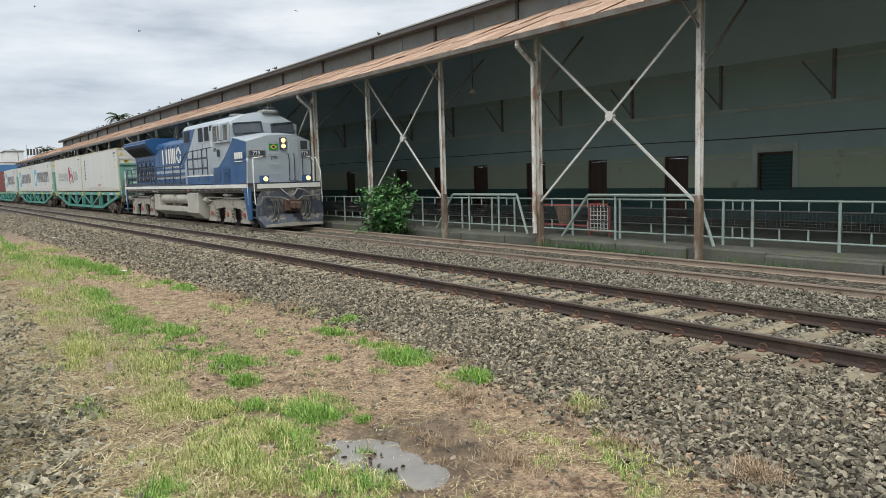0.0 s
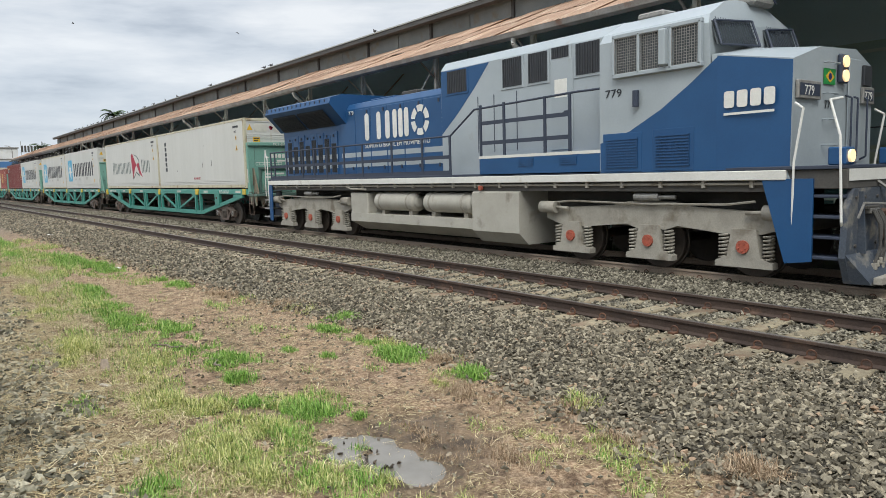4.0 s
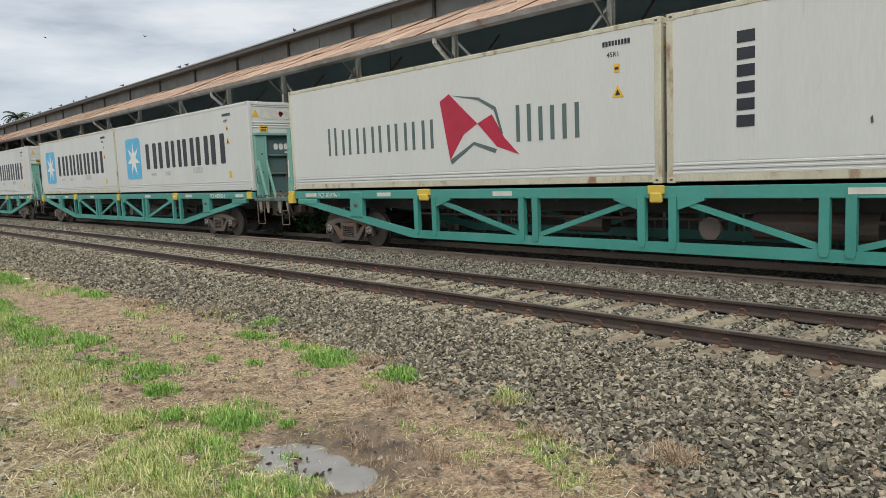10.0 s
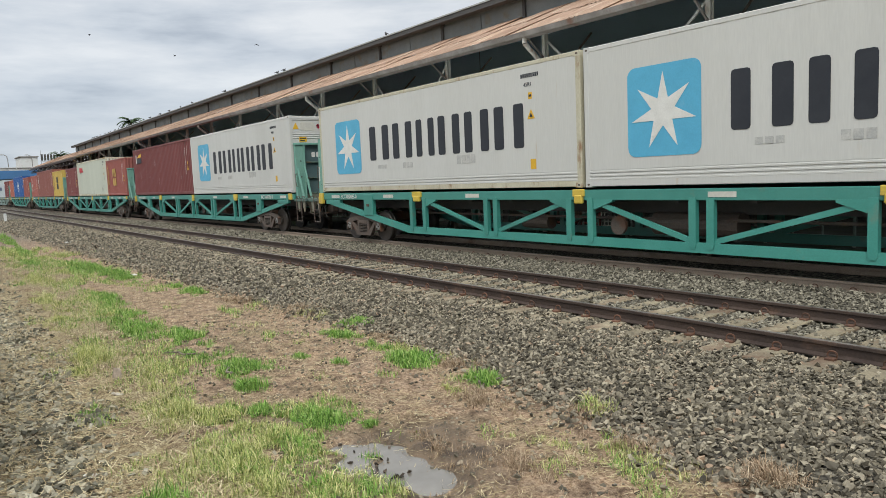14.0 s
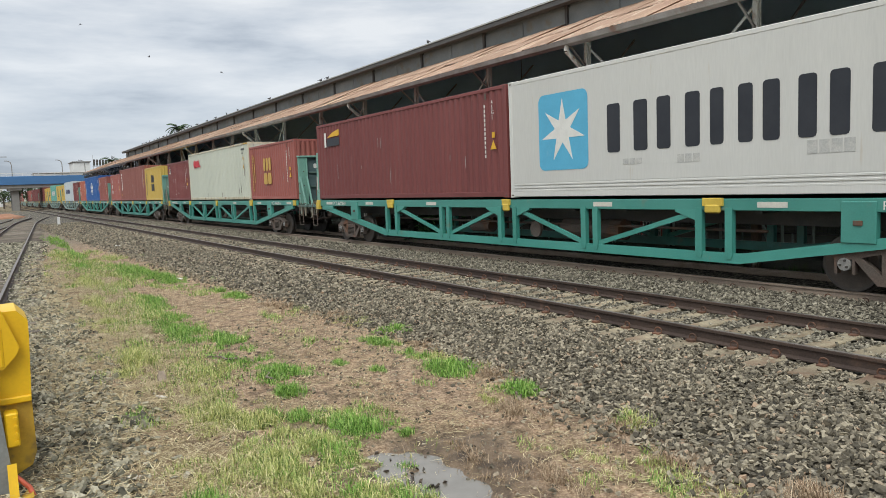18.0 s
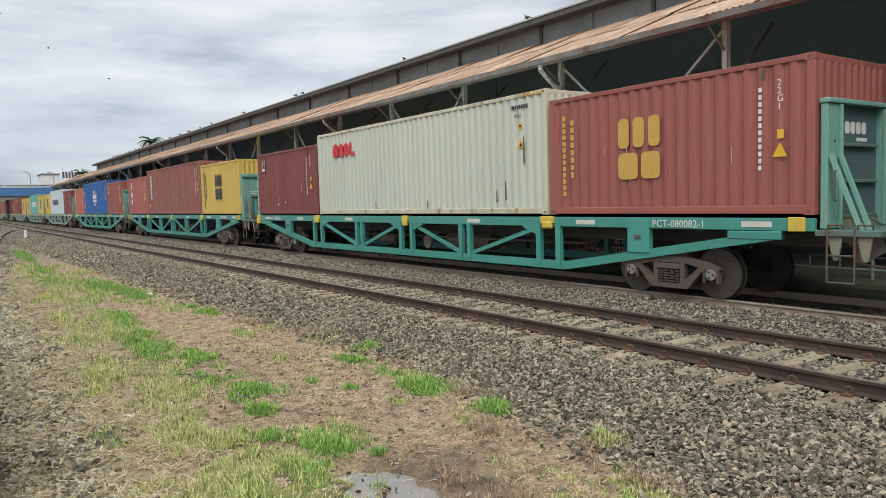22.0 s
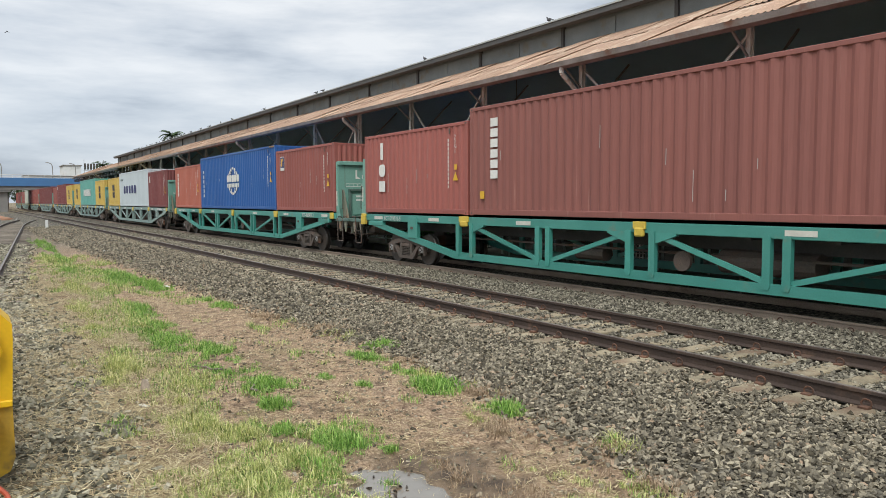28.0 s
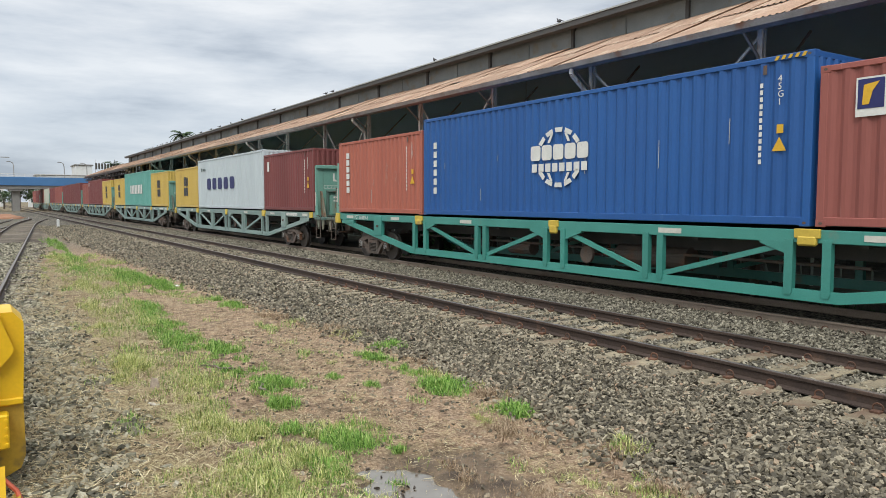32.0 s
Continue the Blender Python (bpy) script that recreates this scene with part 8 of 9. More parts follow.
def litter(name, roots, length, width, material, label, seed):
    """Stalks lying flat, from (x, y, z, scale) places."""
    rng = np.random.default_rng(seed)
    r = np.array(roots)
    n = len(r)
    h = (length * r[:, 3] * rng.uniform(0.3, 1.4, n))[:, None]
    a, b = rng.uniform(0, 2 * np.pi, n), rng.normal(0, 0.35, n)
    d1 = np.stack([np.cos(a), np.sin(a), rng.normal(0.02, 0.07, n)], 1)
    d2 = np.stack([np.cos(a + b), np.sin(a + b), rng.normal(-0.03, 0.07, n)], 1)
    sd = np.stack([-np.sin(a), np.cos(a), np.zeros(n)], 1) * (width * rng.uniform(0.6, 1.5, n) * np.sqrt(r[:, 3]))[:, None]
    p0 = r[:, :3]
    p1 = p0 + d1 * h * 0.5
    p2 = p1 + d2 * h * 0.5
    v = np.stack([p0 - sd, p0 + sd, p1 + sd, p1 - sd, p2 + sd * 0.5, p2 - sd * 0.5], 1).reshape(-1, 3)
    f = (np.array([(0, 1, 2, 3), (3, 2, 4, 5)])[None] + (6 * np.arange(n))[:, None, None]).reshape(-1, 4)
    soup(name, v, f, material, label, "straw")


GREEN, PALE, DEAD, FLAT = [], [], [], []
GRNG = np.random.default_rng(8)


def put(lst, x, y, s, lift=-0.004):
    lst.append((x, y, ground_z(x, y) + lift, s))


def patch(lst, x, y, rx, ry, n, s=1.0, gaps=0.12):
    """A ragged patch of grass made of small clumps."""
    k = max(3, int(n / 26))
    for _ in range(k):
        gx, gy = GRNG.normal(0, 0.6), GRNG.normal(0, 0.6)
        cx, cy = x + rx * gx, y + ry * gy
        if noise.noise((cx * 2.6, cy * 2.6, 5)) < gaps - 0.25 * GRNG.random():
            continue
        hs = s * max(0.45, 1.2 - 0.3 * math.hypot(gx, gy)) * GRNG.uniform(0.6, 1.3)
        w = 0.035 * s ** 0.8
        for _ in range(34):
            put(lst, cx + GRNG.normal(0, w), cy + GRNG.normal(0, w), hs * GRNG.uniform(0.6, 1.1))


def lawn_share(x, y):
    """How thickly thin grass stands at a place of the strip."""
    mid_y = float(np.interp(x, [-40, -20, -13, -8, -5, -2], [2.9, 3.0, 2.3, 2.0, 1.75, 2.0]))
    band = math.exp(-((y - mid_y) / 0.75) ** 2)
    n = noise.noise((x * 0.7, y * 1.4, 51)) + 0.8 * noise.noise((x * 2.3, y * 3.0, 52))
    return min(max(1.35 * band + 2.4 * n - 0.85, 0), 0.9)


def greenery():
    rng = GRNG
    # fresh green, from the far end of the strip to the near one
    patch(GREEN, -42, 3.2, 5.0, 0.35, 1820, 2, -0.08)
    patch(GREEN, -31, 2.85, 3.5, 0.3, 2860, 1.7, -0.08)
    patch(GREEN, -22.5, 3.6, 2.2, 0.42, 6760, 1.3, 0)
    patch(GREEN, -20, 4.0, 1.6, 0.28, 5720, 1.2, 0)
    patch(GREEN, -25.5, 2.6, 2.4, 0.42, 3380, 1.4, -0.08)
    patch(GREEN, -15.7, 2.92, 1.1, 0.22, 2860, 1, -0.08)
    patch(GREEN, -13.3, 2.6, 1.1, 0.36, 4160, 1, 0)
    patch(GREEN, -11.6, 2.6, 0.8, 0.32, 3380, 0.94, 0)
    patch(GREEN, -10.8, 3.0, 0.6, 0.18, 2340, 0.85, -0.08)
    patch(GREEN, -9.4, 2.8, 0.6, 0.28, 2280, 0.85, -0.08)
    patch(GREEN, -8.3, 2.95, 0.4, 0.2, 2850, 0.94, -0.1)
    patch(GREEN, -7.4, 2.72, 0.18, 0.12, 798, 0.94, -0.2)
    patch(GREEN, -8.25, 3.7, 0.12, 0.09, 494, 0.68, -0.3)
    patch(GREEN, -7.6, 3.95, 0.1, 0.07, 342, 0.68, -0.3)
    patch(GREEN, -16.4, 4.46, 0.4, 0.12, 1092, 0.94, -0.08)
    patch(GREEN, -15, 4.45, 0.4, 0.16, 2080, 1, -0.2)
    patch(GREEN, -8.95, 4.66, 0.3, 0.14, 1710, 0.85, -0.2)
    patch(GREEN, -9.55, 5.2, 0.3, 0.2, 1520, 0.85, -0.1)
    patch(GREEN, -7.95, 4.72, 0.32, 0.16, 1710, 0.85, -0.1)
    patch(GREEN, -7, 4.58, 0.34, 0.2, 3040, 1, -0.3)
    patch(GREEN, -5.75, 4.66, 0.2, 0.13, 1520, 0.98, -0.4)
    patch(GREEN, -4.36, 4.75, 0.07, 0.06, 266, 0.77, -0.4)
    patch(GREEN, -7.7, 1.14, 0.35, 0.16, 950, 0.68, -0.08)
    patch(GREEN, -6, 2.8, 0.36, 0.26, 2470, 0.81, -0.2)
    patch(GREEN, -5.5, 3.1, 0.09, 0.06, 323, 0.59, -0.4)
    patch(GREEN, -6.5, 2.46, 0.3, 0.16, 1330, 0.77, -0.08)
    patch(GREEN, -5.5, 2.35, 0.3, 0.18, 1520, 0.77, -0.08)
    patch(GREEN, -5.2, 1.9, 0.45, 0.25, 1330, 0.77, -0.08)
    patch(GREEN, -4.95, 2.78, 0.06, 0.05, 209, 0.51, -0.4)
    # yellowing grass
    patch(PALE, -30, 2.6, 4.0, 0.35, 2600, 1.7, -0.08)
    patch(PALE, -20.6, 2.25, 1.8, 0.25, 3900, 1.3, 0)
    patch(PALE, -16, 1.95, 1.4, 0.22, 4160, 1.1, 0)
    patch(PALE, -13.2, 1.75, 0.9, 0.2, 3900, 1, 0)
    patch(PALE, -14, 2.5, 1.2, 0.25, 2860, 0.94, -0.08)
    patch(PALE, -10.3, 1.68, 0.6, 0.24, 4420, 1, -0.1)
    patch(PALE, -9.5, 1.45, 0.4, 0.16, 1330, 0.85, -0.08)
    patch(PALE, -9, 2.2, 0.7, 0.3, 2090, 0.77, -0.08)
    patch(PALE, -7.1, 1.8, 0.5, 0.25, 4180, 0.94, -0.1)
    patch(PALE, -6.7, 2.05, 0.5, 0.22, 2660, 0.85, -0.08)
    patch(PALE, -5.4, 1.85, 0.6, 0.22, 4560, 0.89, -0.1)
    patch(PALE, -5.7, 2.35, 0.45, 0.18, 2850, 0.81, -0.1)
    patch(PALE, -4.5, 1.75, 0.6, 0.25, 3040, 0.85, -0.08)
    patch(PALE, -5.6, 1.3, 0.4, 0.18, 1710, 0.77, -0.08)
    patch(PALE, -6.2, 2.75, 0.4, 0.25, 1710, 0.68, -0.08)
    patch(PALE, -3.3, 2.3, 0.6, 0.4, 2090, 0.85, -0.08)
    patch(PALE, -5.7, 4.25, 0.15, 0.08, 304, 0.68, -0.08)
    patch(PALE, -7.6, 4.75, 0.5, 0.16, 950, 0.77, -0.08)
    patch(PALE, -10.6, 5.1, 0.4, 0.2, 1092, 0.77, -0.08)
    patch(PALE, -4.4, 4.85, 0.16, 0.09, 456, 0.94, -0.3)
    patch(PALE, -4.1, 3.95, 0.5, 0.14, 570, 0.59, -0.08)
    patch(PALE, -3.3, 4.2, 0.5, 0.14, 494, 0.68, -0.08)
    patch(PALE, -4.9, 2.5, 0.3, 0.16, 494, 0.42, -0.08)
    # thick drooping tufts before and beside the water
    for x, y, rx, ry, n, s in ((-5.5, 1.45, 0.35, 0.2, 2400, 1.15), (-5.2, 2.05, 0.4, 0.16, 2600, 1.1), (-4.55, 2.22, 0.28, 0.14, 2200, 1.1), (-4.2, 2.5, 0.2, 0.1, 1000, 0.95), (-4.75, 1.85, 0.35, 0.16, 2000, 1.1), (-10.2, 1.62, 0.35, 0.16, 3000, 1.45), (-4.25, 4.71, 0.06, 0.05, 420, 1.5), (-6.6, 2.2, 0.45, 0.2, 2000, 1.1), (-8.0, 1.9, 0.5, 0.2, 2000, 1.15)):
        patch(PALE, x, y, rx, ry, int(n * 0.55), 0.85 * s, -0.1)
    for x, y, rx, ry, n, s in ((-5.05, 1.2, 0.25, 0.16, 1400, 1.2), (-4.6, 2.2, 0.2, 0.1, 900, 1.1), (-4.3, 2.45, 0.16, 0.07, 420, 0.9), (-4.98, 2.72, 0.035, 0.03, 120, 0.6), (-4.45, 2.72, 0.12, 0.05, 260, 0.7), (-5.94, 2.9, 0.25, 0.16, 1400, 1.1), (-7.43, 2.7, 0.08, 0.06, 400, 1.3)):
        patch(GREEN, x, y, rx, ry, int(n * 0.7), 0.85 * s, -0.3)
    patch(DEAD, -3.93, 3.5, 0.3, 0.16, 900, 0.8, -0.3)
    patch(DEAD, -2.49, 4.46, 0.16, 0.1, 700, 1.3, -0.4)
    patch(DEAD, -4.6, 3.25, 0.4, 0.1, 600, 0.7, -0.3)
    # dead tangles at the foot of the bed
    patch(DEAD, -6.45, 4.85, 0.22, 0.14, 1330, 0.85, -0.4)
    patch(DEAD, -11.3, 5.1, 0.6, 0.25, 2080, 0.85, -0.08)
    patch(DEAD, -13, 4.7, 0.7, 0.2, 1560, 0.94, -0.08)
    patch(DEAD, -5.4, 4.25, 0.35, 0.18, 1710, 0.68, -0.2)
    patch(DEAD, -4.3, 4.7, 0.18, 0.12, 950, 0.85, -0.4)
    patch(DEAD, -3.5, 4.3, 0.35, 0.14, 950, 0.85, -0.08)
    patch(DEAD, -2.6, 4.5, 0.25, 0.14, 760, 0.94, -0.08)
    patch(DEAD, -8.2, 5.0, 0.4, 0.14, 760, 0.77, -0.08)
    # thin growth between the patches
    for _ in range(210000):
        x, y = -2.6 - 30 * rng.random() ** 1.7, rng.uniform(1.0, 5.0)
        st, sw, gr, mud = zone(x, y)
        p = rng.random()
        lawn = lawn_share(x, y) * (1 - st) * (1 - 0.8 * sw) * (1 - mud)
        if p < lawn:
            put(GREEN if rng.random() < 0.28 + 0.6 * max(0, noise.noise((x * 0.8, y * 1.3, 41))) else PALE, x, y, 0.5 + 0.03 * abs(x))
        elif p < 0.1 * (1 - st) * (1 - sw):
            put(DEAD, x, y, 0.4 + 0.03 * abs(x))
    for _ in range(26000):
        x, y = rng.uniform(-2.7, 5.0), rng.uniform(0.9, 3.9)
        st, sw, gr, mud = zone(x, y)
        if rng.random() < lawn_share(x, y) * (1 - st) * (1 - 0.8 * sw):
            put(GREEN if rng.random() < 0.28 else PALE, x, y, 0.55)
    blades("grass_tufts", GREEN, 0.1, 0.0048, M_BLADE, "fresh green grass tufts on the strip", 1, 1.05, 0.1)
    blades("grass_pale", PALE, 0.11, 0.0036, M_PALE, "yellowing thin grass on the strip", 2, 1.1, 0.2)
    blades("grass_dead", DEAD, 0.1, 0.003, M_BROWN, "dead brown grass tangles on bare earth", 3, 0.9, 0.35)
    for _ in range(84000):
        x = -3.0 - 26 * rng.random() ** 1.5
        y = side_rail(x) + rng.uniform(0.3, 2.4)
        if noise.noise((x * 1.3, y * 2.0, 31)) > -0.35 + 0.5 * rng.random():
            put(FLAT, x, y, 0.75 + 0.035 * abs(x), rng.uniform(0.015, 0.04))
    for _ in range(36000):
        x, y = -2.6 - 20 * rng.random() ** 1.6, rng.uniform(1.3, 5.1)
        if y < bed_edge(x) and zone(x, y)[3] < 0.75 * rng.random() + 0.3 and noise.noise((x * 1.1, y * 1.6, 33)) > -0.3 + 0.5 * rng.random():
            put(FLAT, x, y, 0.45 + 0.03 * abs(x), rng.uniform(0.002, 0.02))
    for _ in range(16000):
        x, y = rng.uniform(-3.2, 5.0), rng.uniform(-1.2, 3.9)
        if y > side_rail(x) + 0.3 and noise.noise((x * 1.1, y * 1.6, 33)) > -0.3 + 0.5 * rng.random():
            put(FLAT, x, y, 0.7, rng.uniform(0.004, 0.025))
    litter("straw_litter", FLAT, 0.2, 0.0028, M_STRAW, "dry straw strewn over stones and earth", 4)


greenery()
# a few singled-out small things on the ground
st = Shape()
st.add([(-0.05, -0.06, 0), (0.06, -0.05, 0), (0.05, 0.06, 0), (-0.06, 0.05, 0), (-0.035, -0.03, 0.15), (0.03, -0.035, 0.17), (0.035, 0.03, 0.13), (-0.03, 0.035, 0.14)], [(0, 1, 5, 4), (1, 2, 6, 5), (2, 3, 7, 6), (3, 0, 4, 7), (4, 5, 6, 7), (3, 2, 1, 0)])
sb = new("stone_stub", st.mesh("stone_stub", mat("pinkish_stone", (0.42, 0.34, 0.27), None, 0.9, 0, 12, 0.3, 0.4)))
sb.location = (-8.9, 1.7, ground_z(-8.9, 1.7) - 0.01)
tagged(sb, "short broken pinkish marker stone standing in grass", "stone")
for x, y, s, a in ((-8.2, 1.55, 0.07, 20), (-5.9, 0.9, 0.07, 70), (-19.5, 4.3, 0.1, 10), (-34.0, 5.0, 0.2, 30)):
    q = Shape()
    q.box(-s, s, -s * 0.45, s * 0.45, 0, 0.012, 0.004)
    o = new("litter_scrap", q.mesh("litter_scrap", M_MARK))
    o.matrix_basis = pose(x, y, ground_z(x, y) + 0.012, 4, 3, a)
    tagged(o, "crumpled white scrap of litter on the ground", "litter", "litter scraps")
for x, y, l, a in ((-9.4, 2.55, 0.55, 24), (-8.2, 2.75, 0.5, -12), (-30.0, 4.6, 1.6, 8), (-26.0, 5.0, 0.8, 40)):
    q = Shape()
    q.tube([(-l / 2, 0, 0.02), (-l * 0.1, 0.04, 0.035), (l * 0.2, -0.02, 0.03), (l / 2, 0.03, 0.05)], 0.014, 6)
    o = new("dead_branch", q.mesh("dead_branch", M_TIMBER))
    o.matrix_basis = pose(x, y, ground_z(x, y), 0, 0, a)
    tagged(o, "thin dead branch lying in the grass", "branch", "dead branches")

# ---- platform railing, plants, the yellow machine ----


def pipe_railing():
    t = thing("platform_railing", "pale green pipe railing with wire panels along the platform", "railing", kind="structure")
    y = 15.6
    xs = [6.4, 4.5, 2.6, 0.7, -1.2, -3.1, -5.0, -6.88, -8.82, -9.56, -12.66, -14.4, -16.9, -18.0, -19.6, -22, -24, -26, -28, -30.5, -33, -36]
    for x in xs:
        part("railing_post", Shape().cyl((x, y, PLAT_Z), (x, y, 1.16), 0.035, 8), M_RAILGREEN, t)
    for a, b in zip(xs, xs[1:]):
        for z in (1.13, 0.24):
            part("railing_bar", Shape().cyl((b, y, z), (a, y, z - 0.0), 0.024, 8), M_RAILGREEN, t)
        for k in range(1, 3):
            u = b + (a - b) * k / 3
            part("railing_stub", Shape().box(u - 0.015, u + 0.015, y - 0.015, y + 0.015, 0.24, 0.5).box(u - 0.015, u + 0.015, y - 0.015, y + 0.015, 0.9, 1.13), M_RAILGREEN, t)
        pn = Shape()
        for z in (0.5, 0.9):
            pn.box(b + 0.05, a - 0.05, y - 0.012, y + 0.012, z - 0.015, z + 0.015)
        m = int((a - b) / 0.09)
        for i in range(m):
            u = b + 0.05 + (a - b - 0.1) * i / m
            pn.box(u, u + 0.006, y - 0.003, y + 0.003, 0.5, 0.9)
        for i in range(5):
            pn.box(b + 0.05, a - 0.05, y - 0.003, y + 0.003, 0.56 + 0.07 * i, 0.566 + 0.07 * i)
        part("wire_panel", pn, M_ROOFTOP, t, "dark wire mesh panel")
    for x0, x1 in ((-14.45, -9.55), (-20.6, -15.9)):
        h = thing("hoop_barrier", "pale green bent pipe barrier by the ramp", "barrier", "hoop barriers", at=(0, 0, 0))
        part("pipe", Shape().tube([(x0, 15.2, PLAT_Z), (x0 + 1.0, 15.2, 1.26), (x1 - 0.45, 15.2, 1.26), (x1, 15.2, PLAT_Z)], 0.04, 8), M_RAILGREEN, h)
        for u in (0.4, 0.72):
            xx = x0 + (x1 - x0) * u
            part("leg", Shape().cyl((xx, 15.2, PLAT_Z), (xx, 15.2, 1.24), 0.03, 8), M_RAILGREEN, h)
    g = thing("red_grate", "small red framed white grid gate on the platform", "gate", at=(-13.7, 15.95, PLAT_Z))
    red = mat("red_frame_paint", (0.42, 0.12, 0.1), None, 0.6, 0, 3, 0.15, 0.05)
    part("frame", Shape().box(-0.4, 0.4, -0.02, 0.02, 0.88, 0.94).box(-0.4, 0.4, -0.02, 0.02, 0.12, 0.18).box(-0.4, -0.34, -0.02, 0.02, 0, 0.94).box(0.34, 0.4, -0.02, 0.02, 0, 0.94), red, g)
    gd = Shape()
    for i in range(6):
        gd.box(-0.32 + i * 0.125, -0.3 + i * 0.125, -0.01, 0.01, 0.18, 0.88)
        gd.box(-0.34, 0.34, -0.01, 0.01, 0.22 + i * 0.12, 0.24 + i * 0.12)
    part("grid", gd, M_MARK, g)
    part("side_rail", Shape().box(-2.3, -0.4, -0.02, 0.02, 0.85, 0.9).box(-2.3, -0.4, -0.02, 0.02, 0.25, 0.3), red, g)
    b = thing("plant_tub", "tapered wicker plant tub on the platform", "planter", at=(-15.2, 16.1, PLAT_Z))
    part("tub", Shape().cyl((0, 0, 0.3), (0, 0, 0.85), 0.16, 14, 0.3), mat("wicker_brown", (0.3, 0.22, 0.15), None, 0.8, 0, 20, 0.3, 0.3), b)
    part("stand", Shape().cyl((0, 0, 0), (0, 0, 0.3), 0.05, 8).cyl((0, 0, 0), (0, 0, 0.03), 0.2, 12), M_UNDER, b)
    for x in (-27.5, -29.0):
        n = thing("platform_bench", "dark slatted bench against the station wall", "bench", "benches", at=(x, 23.3, PLAT_Z))
        for k in range(4):
            part("seat_slat", Shape().box(-0.65, 0.65, -0.25 + 0.12 * k, -0.16 + 0.12 * k, 0.42, 0.45, 0.006), M_DOOR, n)
            part("back_slat", Shape().box(-0.65, 0.65, 0.24, 0.27, 0.52 + 0.1 * k, 0.59 + 0.1 * k, 0.006), M_DOOR, n)
        for sx in (-0.55, 0.5):
            part("leg", Shape().box(sx, sx + 0.05, -0.25, 0.25, 0, 0.42), M_UNDER, n)
    for x in (-11.2, -20.8):
        l = thing("hanging_lamp", "small hanging shed lamp on a thin rod", "lamp", "hanging lamps", at=(x, 17.2, 4.95))
        part("rod", Shape().cyl((0, 0, 0.1), (0, 0, 2.05), 0.012, 6), M_UNDER, l)
        part("shade", Shape().cyl((0, 0, 0), (0, 0, 0.14), 0.13, 14, 0.05), M_MARK, l)


pipe_railing()


def leaves(name, rng, count, centre, radii, size, material, parent, squash=1.0):
    """A crown of small folded leaves with gaps between its clumps."""
    c = np.array(centre)
    clumps = rng.normal(0, 0.5, (max(6, count // 55), 3)) * np.array(radii)
    k = rng.integers(0, len(clumps), count)
    p = c + clumps[k] + rng.normal(0, 0.2, (count, 3)) * np.array(radii)
    n = count
    a, b = rng.uniform(0, 2 * np.pi, n), rng.normal(0, 0.6, n)
    d = np.stack([np.cos(a) * np.cos(b), np.sin(a) * np.cos(b), np.sin(b)], 1)
    s = np.stack([-np.sin(a), np.cos(a), rng.normal(0, 0.4, n)], 1)
    L = (size * rng.uniform(0.6, 1.3, n))[:, None]
    v = np.stack([p, p + d * L * 0.5 + s * L * 0.28, p + d * L, p + d * L * 0.5 - s * L * 0.28], 1).reshape(-1, 3)
    f = (np.array([(0, 1, 2, 3)])[None] + (4 * np.arange(n))[:, None, None]).reshape(-1, 4)
    ob = soup(name, v, f, material, "", "")
    for key in ("kind", "category", "label"):
        if key in ob:
            del ob[key]
    ob.parent = parent
    return ob


M_LEAF = island_mat("shrub_leaf", [(0.0, (0.035, 0.1, 0.03)), (0.5, (0.075, 0.19, 0.06)), (1.0, (0.16, 0.3, 0.1))], 0.5, 0.15)
M_FARLEAF = island_mat("dull_tree_leaf", [(0.0, (0.03, 0.06, 0.025)), (0.5, (0.06, 0.1, 0.04)), (1.0, (0.11, 0.15, 0.07))], 0.7, 0.15)
M_BARK = mat("grey_brown_bark", (0.17, 0.13, 0.1), (0.11, 0.09, 0.07), 0.9, 0, 5, 0.3, 0.4)
rngp = np.random.default_rng(77)
sh = thing("leafy_shrub", "dense bright green shrub growing beside the rails", "shrub", at=(-22.0, 14.05, -0.25))
part("stems", Shape().tube([(0, 0, 0), (0.1, 0.05, 0.5), (0.35, 0.1, 1.0)], 0.02).tube([(0, 0, 0), (-0.2, 0, 0.6), (-0.35, 0.1, 1.1)], 0.02).tube([(0, 0, 0), (0, -0.1, 0.8), (0.05, -0.1, 1.4)], 0.02), M_BARK, sh)
leaves("foliage", rngp, 5200, (0, 0, 0.95), (1.0, 0.55, 0.72), 0.17, M_LEAF, sh)

wd = []
for x, y, rx, n, s in ((-12.8, 14.45, 1.6, 1800, 3.2), (-10.9, 14.4, 0.8, 700, 2.5), (-14.2, 14.3, 0.5, 500, 3.0), (-7.6, 14.42, 0.5, 700, 2.3), (-6.9, 14.4, 0.35, 400, 1.8), (-4.6, 14.45, 0.4, 500, 2.5), (-18, 14.5, 0.8, 400, 2.0), (-8.8, 14.5, 0.3, 200, 2.2)):
    for _ in range(int(n * 0.7)):
        wd.append((x + rx * rngp.normal(0, 0.5), y + 0.12 * rngp.normal(), -0.3, 0.62 * s * rngp.uniform(0.4, 1.3)))
blades("platform_weeds", wd, 0.14, 0.006, island_mat("weed_green", [(0.0, (0.03, 0.07, 0.025)), (0.6, (0.06, 0.13, 0.04)), (1.0, (0.13, 0.22, 0.07))], 0.6, 0.15), "rank green weeds at the platform foot", 9, 0.9)


